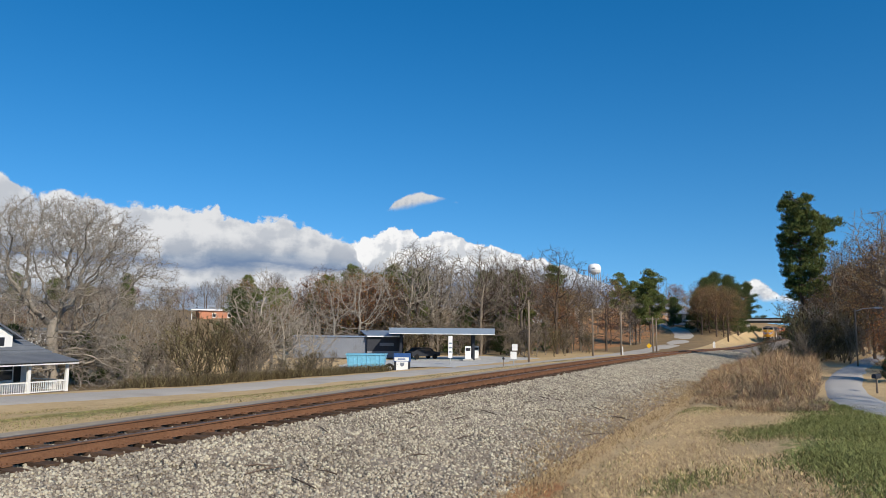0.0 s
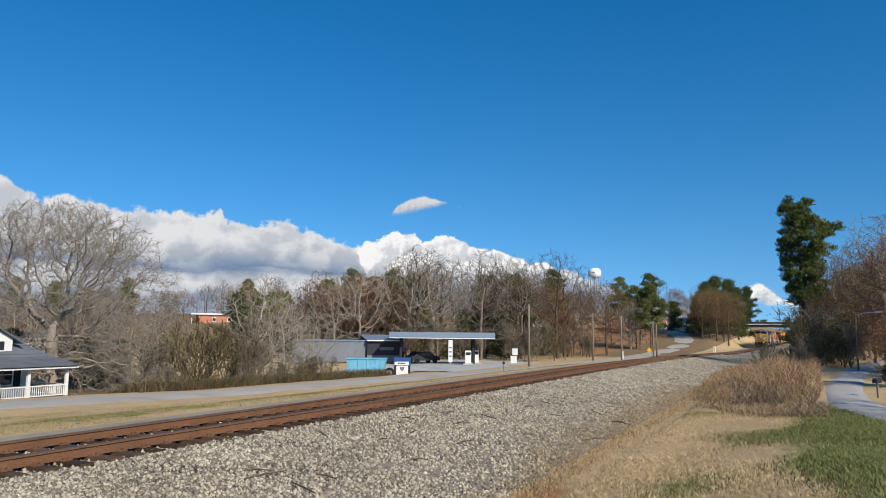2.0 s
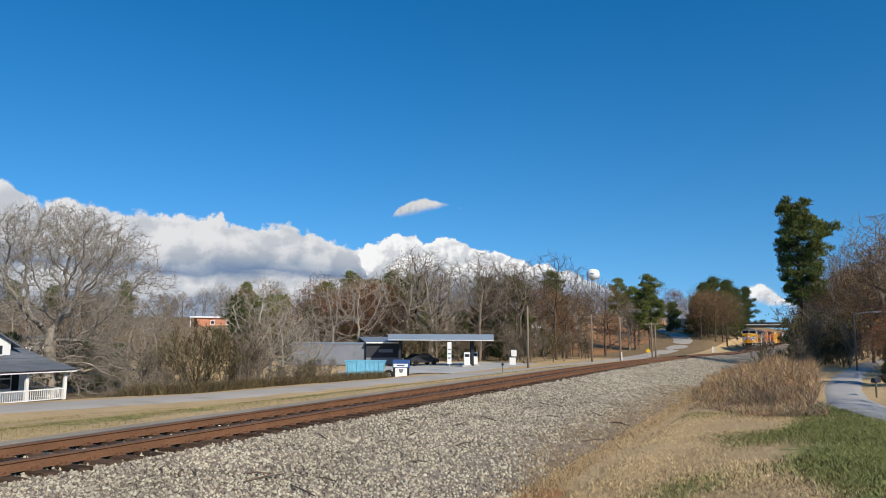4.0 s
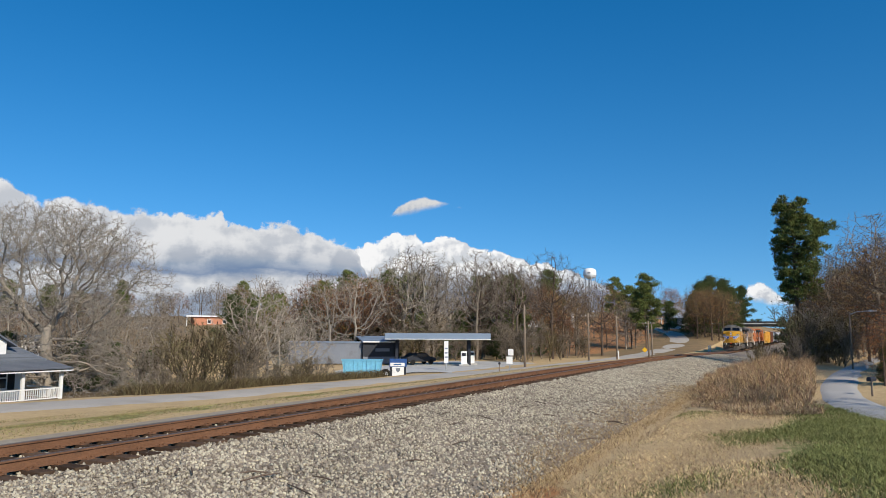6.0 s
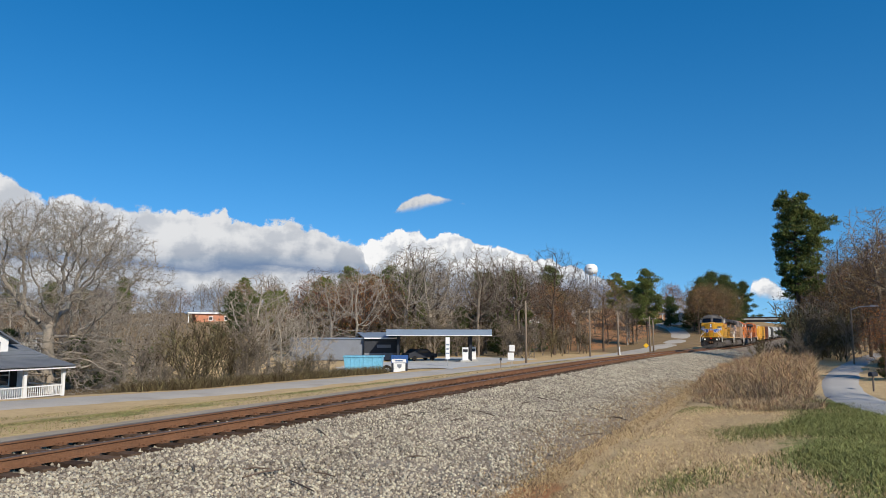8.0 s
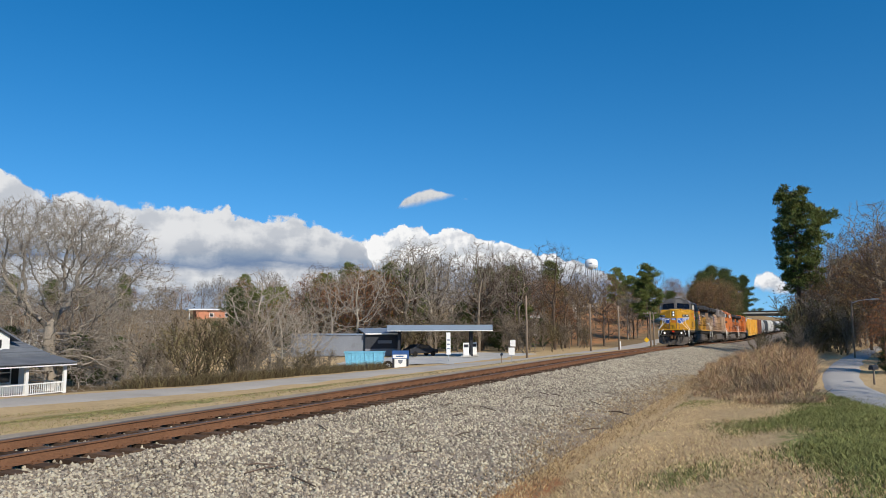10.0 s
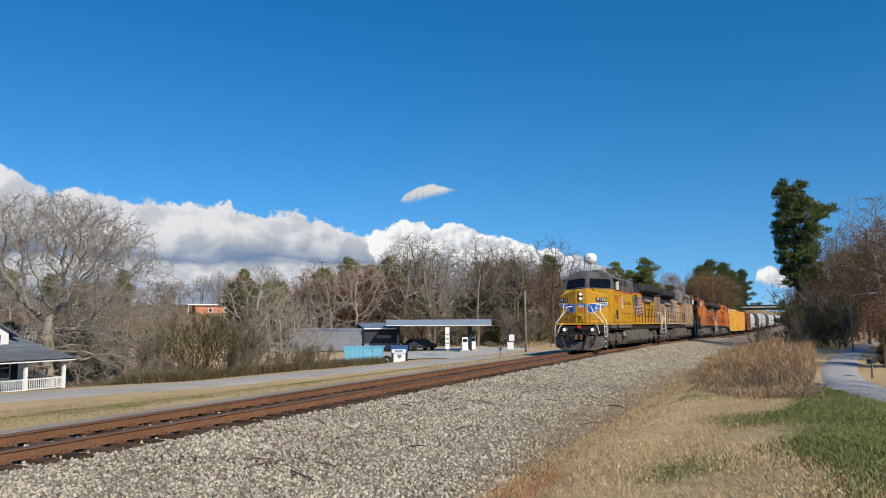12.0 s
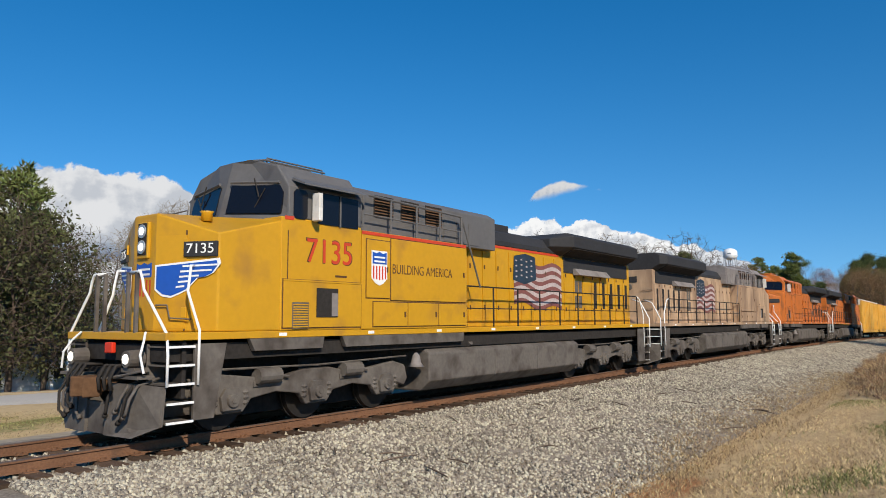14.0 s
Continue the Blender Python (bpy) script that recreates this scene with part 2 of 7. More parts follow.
def stretch_axis(fine, step, outer):
    """Even steps inside, growing steps outside."""
    a = list(np.arange(fine[0], fine[1] + 1e-6, step))
    for sign, end in ((1, outer[1]), (-1, outer[0])):
        p, s = (a[-1] if sign > 0 else a[0]), step
        side = []
        while (p < end) if sign > 0 else (p > end):
            s *= 1.13
            p += sign * s
            side.append(p)
        a = a + side if sign > 0 else side[::-1] + a
    return np.array(a)


def build_ground():
    us = stretch_axis((-34, 26), 0.45, (-2600, 2600))
    ys = stretch_axis((-6, 62), 0.6, (-900, 3600))
    U, Y = np.meshgrid(us, ys)
    X = U + track_x(Y)
    Z = land(X, Y)
    n = len(us)
    idx = np.arange(len(ys) * n).reshape(len(ys), n)
    faces = np.stack([idx[:-1, :-1], idx[:-1, 1:], idx[1:, 1:], idx[1:, :-1]], -1).reshape(-1, 4)
    bumps = np.array([noise.noise((a * 0.35, b * 0.35, 0)) for a, b in zip(X.ravel(), Y.ravel())]).reshape(X.shape)
    Z = Z + 0.05 * bumps * (np.abs(U) > 7.6)
    me = fast_mesh("ground", np.stack([X, Y, Z], -1).reshape(-1, 3), faces, ground_material(), True)
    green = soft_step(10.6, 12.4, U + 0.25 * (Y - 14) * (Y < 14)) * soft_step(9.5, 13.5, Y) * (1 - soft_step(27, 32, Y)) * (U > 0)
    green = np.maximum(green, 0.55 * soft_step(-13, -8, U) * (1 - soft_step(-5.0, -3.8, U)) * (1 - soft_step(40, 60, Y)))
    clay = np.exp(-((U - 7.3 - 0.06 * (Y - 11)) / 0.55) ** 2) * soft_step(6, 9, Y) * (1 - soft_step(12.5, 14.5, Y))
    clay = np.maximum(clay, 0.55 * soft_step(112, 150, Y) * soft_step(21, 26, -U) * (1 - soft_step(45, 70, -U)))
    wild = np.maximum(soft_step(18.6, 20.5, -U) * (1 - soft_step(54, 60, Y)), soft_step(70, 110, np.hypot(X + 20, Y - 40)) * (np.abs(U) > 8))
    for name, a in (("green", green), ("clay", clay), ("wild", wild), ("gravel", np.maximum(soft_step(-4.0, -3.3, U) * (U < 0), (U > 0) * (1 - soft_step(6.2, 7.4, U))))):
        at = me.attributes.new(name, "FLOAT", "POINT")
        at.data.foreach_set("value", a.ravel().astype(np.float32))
    return tagged(new("ground", me), "dry straw-coloured lawn and grassy verges beside the railway", "ground", kind="structure")


def ground_material():
    m = bpy.data.materials.new("lawn_and_soil")
    m.use_nodes = True
    n, l = m.node_tree.nodes, m.node_tree.links
    b = n["Principled BSDF"]
    b.inputs["Roughness"].default_value = 0.95
    b.inputs["Specular IOR Level"].default_value = 0.05
    co = n.new("ShaderNodeTexCoord")

    def tex(scale, detail=5.0):
        t = n.new("ShaderNodeTexNoise")
        t.inputs["Scale"].default_value, t.inputs["Detail"].default_value = scale, detail
        l.new(co.outputs["Object"], t.inputs["Vector"])
        return t.outputs["Fac"]
    patch, fine, grain = tex(0.45), tex(5.0), tex(45.0)

    def ramp(src, a, b2, lo, hi):
        r = n.new("ShaderNodeValToRGB")
        r.color_ramp.elements[0].position, r.color_ramp.elements[1].position = lo, hi
        r.color_ramp.elements[0].color, r.color_ramp.elements[1].color = (*a, 1), (*b2, 1)
        l.new(src, r.inputs[0])
        return r.outputs[0]

    def mix(fac, a, c):
        x = n.new("ShaderNodeMix")
        x.data_type = "RGBA"
        l.new(fac, x.inputs["Factor"])
        l.new(a, x.inputs["A"])
        l.new(c, x.inputs["B"])
        return x.outputs["Result"]

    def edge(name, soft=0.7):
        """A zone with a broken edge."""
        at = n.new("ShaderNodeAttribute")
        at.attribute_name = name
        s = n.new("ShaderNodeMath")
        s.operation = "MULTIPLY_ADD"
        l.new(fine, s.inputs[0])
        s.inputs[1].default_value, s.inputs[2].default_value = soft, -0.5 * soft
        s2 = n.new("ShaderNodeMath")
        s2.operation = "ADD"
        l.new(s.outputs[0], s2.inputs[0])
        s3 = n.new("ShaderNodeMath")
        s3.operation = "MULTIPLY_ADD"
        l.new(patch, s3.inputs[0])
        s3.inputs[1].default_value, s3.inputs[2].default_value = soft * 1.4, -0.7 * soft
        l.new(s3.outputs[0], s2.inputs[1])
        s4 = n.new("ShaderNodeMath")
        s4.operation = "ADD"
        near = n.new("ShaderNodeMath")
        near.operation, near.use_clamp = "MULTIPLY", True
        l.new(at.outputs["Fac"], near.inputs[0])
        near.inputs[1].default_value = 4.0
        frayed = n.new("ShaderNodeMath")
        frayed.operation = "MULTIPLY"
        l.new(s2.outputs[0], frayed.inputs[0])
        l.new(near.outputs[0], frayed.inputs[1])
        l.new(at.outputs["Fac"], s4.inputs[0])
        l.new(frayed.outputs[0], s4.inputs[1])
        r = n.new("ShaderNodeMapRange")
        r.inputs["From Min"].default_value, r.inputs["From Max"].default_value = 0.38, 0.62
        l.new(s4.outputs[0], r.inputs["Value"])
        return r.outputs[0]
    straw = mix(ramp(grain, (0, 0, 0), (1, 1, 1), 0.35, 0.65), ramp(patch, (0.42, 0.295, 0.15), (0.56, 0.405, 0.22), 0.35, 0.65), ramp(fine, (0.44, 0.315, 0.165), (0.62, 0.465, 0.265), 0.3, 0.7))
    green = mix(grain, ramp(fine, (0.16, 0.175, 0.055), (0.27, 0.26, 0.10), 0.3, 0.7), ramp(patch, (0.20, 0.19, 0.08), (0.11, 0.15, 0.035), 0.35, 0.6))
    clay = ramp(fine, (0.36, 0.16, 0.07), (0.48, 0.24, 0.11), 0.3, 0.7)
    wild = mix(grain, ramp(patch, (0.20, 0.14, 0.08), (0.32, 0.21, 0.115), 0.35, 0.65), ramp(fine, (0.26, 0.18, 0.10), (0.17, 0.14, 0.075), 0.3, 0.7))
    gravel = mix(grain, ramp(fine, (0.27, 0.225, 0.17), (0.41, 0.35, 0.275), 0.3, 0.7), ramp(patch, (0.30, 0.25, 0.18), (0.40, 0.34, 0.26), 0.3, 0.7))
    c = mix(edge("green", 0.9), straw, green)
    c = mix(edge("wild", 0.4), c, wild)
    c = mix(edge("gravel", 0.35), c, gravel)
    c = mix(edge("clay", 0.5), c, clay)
    l.new(c, b.inputs["Base Color"])
    bp = n.new("ShaderNodeBump")
    bp.inputs["Strength"].default_value, bp.inputs["Distance"].default_value = 0.5, 0.03
    l.new(grain, bp.inputs["Height"])
    l.new(bp.outputs[0], b.inputs["Normal"])
    return m


def strip(name, centre, halves, mat, label, category, lift=0.03, thick=0.0):
    """A road that follows the land: centre is a list of (x, y) points."""
    pts = []
    for (x0, y0), (x1, y1) in zip(centre, centre[1:]):
        k = max(2, int(math.hypot(x1 - x0, y1 - y0) / 1.5))
        pts += [(x0 + (x1 - x0) * i / k, y0 + (y1 - y0) * i / k) for i in range(k)]
    pts = np.array(pts)
    for _ in range(6):
        pts[1:-1] = (pts[:-2] + 2 * pts[1:-1] + pts[2:]) / 4
    d = np.gradient(pts, axis=0)
    d /= np.linalg.norm(d, axis=1, keepdims=True)
    nrm = np.stack([d[:, 1], -d[:, 0]], -1)
    cols = np.linspace(-1, 1, 7)
    half = np.interp(pts[:, 1], *halves)
    P = pts[:, None] + nrm[:, None] * cols[None, :, None] * half[:, None, None]
    wob = np.array([noise.noise((i * 0.3, 7, 1)) for i in range(len(pts))]) * 0.18
    P[:, 0] -= nrm * wob[:, None]
    P[:, -1] += nrm * wob[::-1, None]
    Z = land(P[..., 0], P[..., 1]) + lift + 0.04 * (1 - cols ** 2)
    Z[:, 0] -= 0.10
    Z[:, -1] -= 0.10
    V = np.concatenate([P, Z[..., None]], -1)
    n = len(cols)
    idx = np.arange(len(pts) * n).reshape(len(pts), n)
    F = np.stack([idx[:-1, :-1], idx[:-1, 1:], idx[1:, 1:], idx[1:, :-1]], -1).reshape(-1, 4)
    ob = new(name, fast_mesh(name, V.reshape(-1, 3), F, mat, True))
    return tagged(ob, label, category, kind="structure")


build_ground()
strip("road", [(track_x(y) - 16.3 + 0.9 * soft_step(45, 90, y), y) for y in (-60, -20, 20, 45, 60, 75, 100, 150, 185)] + [(-27, 205), (-31, 225), (-40, 245), (-60, 262)], ((40, 90), (2.25, 3.0)), M_ROAD,
      "pale worn two-lane asphalt road running along the railway", "road")
strip("street", [(16, 2), (8.5, 10), (4.9, 17.5), (3.0, 23), (1.75, 30), (1.75, 36), (2.35, 44), (3.2, 54), (6, 75), (11, 100), (24, 130)], ((21, 29), (1.35, 0.98)), M_STREET,
      "narrow grey asphalt street with tree shadows across it", "street")
strip("forecourt", [(-36, 62), (-38, 74), (-39, 86), (-39, 98)], ((60, 98), (8.0, 8.0)), M_CONCRETE, "pale concrete forecourt of the filling station", "pavement", lift=0.05)


# ---- railway ----
def build_track():
    track = thing("railway_track", "rusty single railway track on grey stone ballast", "railway track", kind="structure")
    ys = np.concatenate([np.arange(-30, 60, 3.0), np.arange(60, 700, 10.0)])
    head = [(-0.037, -0.012), (0.037, -0.012), (0.037, -0.036), (0.010, -0.048), (0.009, -0.150), (0.070, -0.166), (0.070, -0.178),
            (-0.070, -0.178), (-0.070, -0.166), (-0.009, -0.150), (-0.010, -0.048), (-0.037, -0.036)]
    for side in (-1, 1):
        b = Build()
        k = len(head)
        v = [(track_x(y) + side * 0.754 + px, y, pz + track_z(y)) for y in ys for px, pz in head]
        f = [(i * k + j, i * k + (j + 1) % k, (i + 1) * k + (j + 1) % k, (i + 1) * k + j) for i in range(len(ys) - 1) for j in range(k)]
        b.add(v, f)
        rail = part("rail", b, M_RAIL, track, "rust-brown steel rail")
        t = Build()
        v = [(track_x(y) + side * 0.754 + px, y, pz + track_z(y)) for y in ys for px, pz in ((-0.034, -0.012), (-0.022, 0.0), (0.022, 0.0), (0.034, -0.012))]
        f = [(i * 4 + j, i * 4 + j + 1, i * 4 + j + 5, i * 4 + j + 4) for i in range(len(ys) - 1) for j in range(3)]
        t.add(v, f)
        part("running_surface", t, M_RAILTOP, rail, "worn rail head")
    rng = random.Random(5)
    ties = []
    for shape in range(4):
        b = Build()
        w = 0.112 + 0.006 * shape
        b.box(-1.31 + 0.02 * shape, 1.31, -w, w, -0.36, -0.182)
        me = b.mesh("tie")
        for v in me.vertices:
            v.co += Vector((rng.uniform(-0.03, 0.03), rng.uniform(-0.012, 0.012), rng.uniform(-0.006, 0.004)))
        me.materials.append(M_TIE)
        ties.append(me)
    y, count, rest = -3.0, 0, Build()
    plates = Build()
    while y < 330:
        tx, tz = float(track_x(y)), float(track_z(y))
        if count < 290:
            ob = new("tie", rng.choice(ties))
            ob.parent = track
            ob.matrix_basis = pose(tx + rng.uniform(-0.06, 0.08), y, tz + rng.uniform(-0.012, 0.006), 0, rng.uniform(-0.5, 0.5), rng.uniform(-1.5, 1.5))
            if y < 70:
                for side in (-1, 1):
                    c = tx + side * 0.754
                    plates.box(c - 0.17, c + 0.17, y - 0.09, y + 0.09, tz - 0.184, tz - 0.166)
                    for dx in (-0.10, 0.10):
                        plates.box(c + dx - 0.018, c + dx + 0.018, y - 0.05, y - 0.015, tz - 0.17, tz - 0.135)
                        plates.box(c + dx - 0.03, c + dx + 0.03, y + 0.04, y + 0.075, tz - 0.17, tz - 0.14)
        else:
            rest.box(tx - 1.3, tx + 1.3, y - 0.11, y + 0.11, tz - 0.36, tz - 0.182)
        y += 0.53 + rng.uniform(-0.03, 0.03)
        count += 1
    tagged(part("far_ties", rest, M_TIE, track, "rows of dark wooden ties"), kind="stuff")
    tagged(part("tie_plates", plates, M_RAIL, track, "rusty tie plates and spikes"), kind="stuff")


def build_ballast():
    us = np.concatenate([[-3.5, -3.3], np.arange(-3.0, 7.6, 0.3)])
    ys = np.concatenate([np.arange(-30, 60, 0.6), np.arange(60, 400, 6.0)])
    U, Y = np.meshgrid(us, ys)
    X = U + track_x(Y)
    # the slope ends at the ditch
    wave = np.array([noise.noise((0.7 * a, 0.7 * c, 3)) for a, c in zip(X.ravel(), Y.ravel())]).reshape(X.shape)
    Z = np.interp(U, (-3.5, -3.1, -1.75, -1.35, 1.35, 1.75, 3.0, 7.0, 7.6), (-0.55, -0.345, -0.28, -0.25, -0.25, -0.27, -0.42, -0.90, -1.15)) + 0.035 * wave * (np.abs(U) > 1.4) + track_z(Y)
    n = len(us)
    idx = np.arange(len(ys) * n).reshape(len(ys), n)
    F = np.stack([idx[:-1, :-1], idx[:-1, 1:], idx[1:, 1:], idx[1:, :-1]], -1).reshape(-1, 4)
    tagged(new("ballast_bed", fast_mesh("ballast_bed", np.stack([X, Y, Z], -1).reshape(-1, 3), F, M_BALLAST, True)),
           "sloping shoulder of crushed grey ballast", "ballast", kind="structure")
    # crushed stones
    rng = np.random.default_rng(11)
    N = 112000
    yy = 4.5 + (rng.random(N) ** 1.9) * 110
    uu = rng.uniform(1.2, 7.3, N)
    keep = np.ones(N, bool)
    thin = soft_step(5.2 - 0.9 * soft_step(12, 20, yy), 7.2, uu) * (0.4 + 0.55 * soft_step(11, 18, yy))
    keep &= rng.random(N) > thin
    inner = rng.integers(0, N, 6000)
    uu[inner] = rng.uniform(-1.3, 1.3, 6000)
    uu, yy = uu[keep], yy[keep]
    N = len(uu)
    xx = uu + track_x(yy)
    zz = np.interp(uu, (-4.6, -3.2, -1.75, -1.35, 1.35, 1.75, 3.0, 7.0, 7.6), (-0.46, -0.345, -0.28, -0.25, -0.25, -0.27, -0.42, -0.90, -1.15)) + track_z(yy)
    octa = np.array([(1, 0, 0), (-1, 0, 0), (0, 1, 0), (0, -1, 0), (0, 0, 1), (0, 0, -1)], float)
    tri = np.array([(0, 2, 4), (2, 1, 4), (1, 3, 4), (3, 0, 4), (2, 0, 5), (1, 2, 5), (3, 1, 5), (0, 3, 5)])
    size = rng.uniform(0.020, 0.047, N) * (1 + 0.9 * soft_step(18, 80, yy))
    V = octa[None] * size[:, None, None] * rng.uniform(0.6, 1.35, (N, 6, 1))
    ang = rng.uniform(0, 6.28, N)
    c, s = np.cos(ang)[:, None], np.sin(ang)[:, None]
    V = np.stack([V[..., 0] * c - V[..., 1] * s, V[..., 0] * s + V[..., 1] * c, V[..., 2]], -1)
    til = rng.uniform(-1, 1, N)
    c, s = np.cos(til)[:, None], np.sin(til)[:, None]
    V = np.stack([V[..., 0], V[..., 1] * c - V[..., 2] * s, V[..., 1] * s + V[..., 2] * c], -1)
    V += np.stack([xx, yy, zz + size * rng.uniform(0.0, 0.6, N)], -1)[:, None]
    F = (tri[None] + 6 * np.arange(N)[:, None, None]).reshape(-1, 3)
    tagged(new("ballast_stones", fast_mesh("ballast_stones", V.reshape(-1, 3), F, M_STONE)), "loose crushed grey and tan ballast stones", "stones", kind="stuff")


build_ballast()


# ---- trees ----
def tubes_mesh(segments, sides):
    """Tapered bars: rows of start, end, two radii."""
    S = np.asarray(segments, float)
    a, b, r0, r1 = S[:, 0:3], S[:, 3:6], S[:, 6], S[:, 7]
    d = b - a
    d /= np.linalg.norm(d, axis=1, keepdims=True) + 1e-9
    ref = np.where(np.abs(d[:, 2:3]) < 0.9, [[0, 0, 1.0]], [[1.0, 0, 0]])
    p = np.cross(d, ref)
    p /= np.linalg.norm(p, axis=1, keepdims=True) + 1e-9
    q = np.cross(d, p)
    t = 2 * np.pi * np.arange(sides) / sides
    ring = np.cos(t)[None, :, None] * p[:, None] + np.sin(t)[None, :, None] * q[:, None]
    V = np.concatenate([a[:, None] + ring * r0[:, None, None], b[:, None] + ring * r1[:, None, None]], 1)
    k = np.arange(sides)
    F = np.stack([k, (k + 1) % sides, (k + 1) % sides + sides, k + sides], -1)
    F = (F[None] + 2 * sides * np.arange(len(S))[:, None, None]).reshape(-1, 4)
    return V.reshape(-1, 3), F


def grow(rng, height, trunk_r, spread=0.7, levels=4, limbs=7, kids=(5, 5, 4), rise=0.35, fork=0.3, droop=0.0, lean=(0, 0), twig=0.012):
    """Segments of a bare deciduous tree by level, and the twig ends."""
    levels_out = [[] for _ in range(levels)]
    ends = []

    def branch(p, d, length, r, lev):
        n = max(2, 5 - lev)
        q = p.copy()
        pts = [q.copy()]
        for i in range(n):
            d = d + rng.normal(0, 0.16 + 0.05 * lev, 3) + np.array([0, 0, (0.10 if lev else 0.05) - droop * lev * 0.1])
            d /= np.linalg.norm(d)
            e = q + d * length / n
            ra = r * (1 - 0.72 * i / n)
            rb = r * (1 - 0.72 * (i + 1) / n)
            levels_out[lev].append((*q, *e, max(ra, twig * 0.6), max(rb, twig * 0.45)))
            q = e
            pts.append(q.copy())
        if lev + 1 >= levels:
            ends.append(q.copy())
            return
        m = limbs if lev == 0 else kids[min(lev - 1, len(kids) - 1)]
        for j in range(m):
            t = (fork + (1 - fork) * (j + rng.random() * 0.8) / m) if lev == 0 else 0.25 + 0.75 * (j + rng.random()) / m
            t = min(t, 1.0)
            i = min(int(t * n), n - 1)
            w = t * n - i
            s = pts[i] * (1 - w) + pts[i + 1] * w
            out = rng.normal(0, 1, 3)
            out -= d * (out @ d)
            out /= np.linalg.norm(out) + 1e-9
            side = spread * rng.uniform(0.7, 1.25)
            nd = d * math.cos(side) + out * math.sin(side) + np.array([0, 0, rise * rng.uniform(0, 0.6)])
            nd /= np.linalg.norm(nd)
            ratio = (0.62 if lev == 0 else 0.58) * rng.uniform(0.7, 1.2) * (1.15 - 0.45 * t)
            branch(s, nd, length * ratio, max(r * (1 - 0.72 * t) * 0.62, twig), lev + 1)
    d0 = np.array([lean[0], lean[1], 1.0])
    branch(np.array([0, 0, -0.3]), d0 / np.linalg.norm(d0), height * 0.62, trunk_r, 0)
    return levels_out, np.array(ends)


def wood_mesh(name, levels_out, mat, sides=(9, 6, 4, 3, 3)):
    Vs, Fs, o = [], [], 0
    for lev, segs in enumerate(levels_out):
        if segs:
            V, F = tubes_mesh(segs, sides[lev])
            Vs.append(V)
            Fs.append(F + o)
            o += len(V)
    return fast_mesh(name, np.concatenate(Vs), np.concatenate(Fs), mat, True)


def leaf_mesh(name, centres, per, reach, size, mat, rng, flat=0.0, long=1.0):
    """Small separate leaves round the given places."""
    C = np.repeat(np.asarray(centres, float), per, axis=0)
    N = len(C)
    C = C + rng.normal(0, 1, (N, 3)) * reach
    a = rng.normal(0, 1, (N, 3))
    a[:, 2] *= (1 - flat)
    a /= np.linalg.norm(a, axis=1, keepdims=True) + 1e-9
    b = np.cross(a, rng.normal(0, 1, (N, 3)))
    b /= np.linalg.norm(b, axis=1, keepdims=True) + 1e-9
    s = (size * rng.uniform(0.6, 1.4, N))[:, None]
    V = np.stack([C - a * s * long, C + b * s * 0.5, C + a * s * long, C - b * s * 0.5], 1)
    F = np.arange(4 * N).reshape(N, 4)
    return fast_mesh(name, V.reshape(-1, 3), F, mat)


def bare_tree(seed, height, trunk_r, bark, leaves=None, leaf_per=0, at=(0, 0), label="", category="tree", name="bare_tree", group="", leaf_size=0.14, leaf_reach=0.35, **kw):
    rng = np.random.default_rng(seed)
    lv, ends = grow(rng, height, trunk_r, **kw)
    top = max(seg[5] for segs in lv for seg in segs)
    k = height / top
    lv = [[tuple(c * k for c in seg[:6]) + seg[6:] for seg in segs] for segs in lv]
    ob = thing(name, label, category, group, at=(at[0], at[1], float(land(at[0], at[1]))))
    t = new("trunk", wood_mesh("trunk", lv[:1], bark))
    t.parent = ob
    limbs_ob = new("crown", wood_mesh("crown", lv[1:], bark, (6, 4, 3, 3)))
    limbs_ob.parent = ob
    tagged(limbs_ob, "bare branches and twigs")
    if leaves is not None:
        sel = ends * k
        lm = new("foliage", leaf_mesh("foliage", sel, leaf_per, leaf_reach, leaf_size, leaves, rng))
        lm.parent = ob
        tagged(lm, "sparse withered leaves")
    return ob


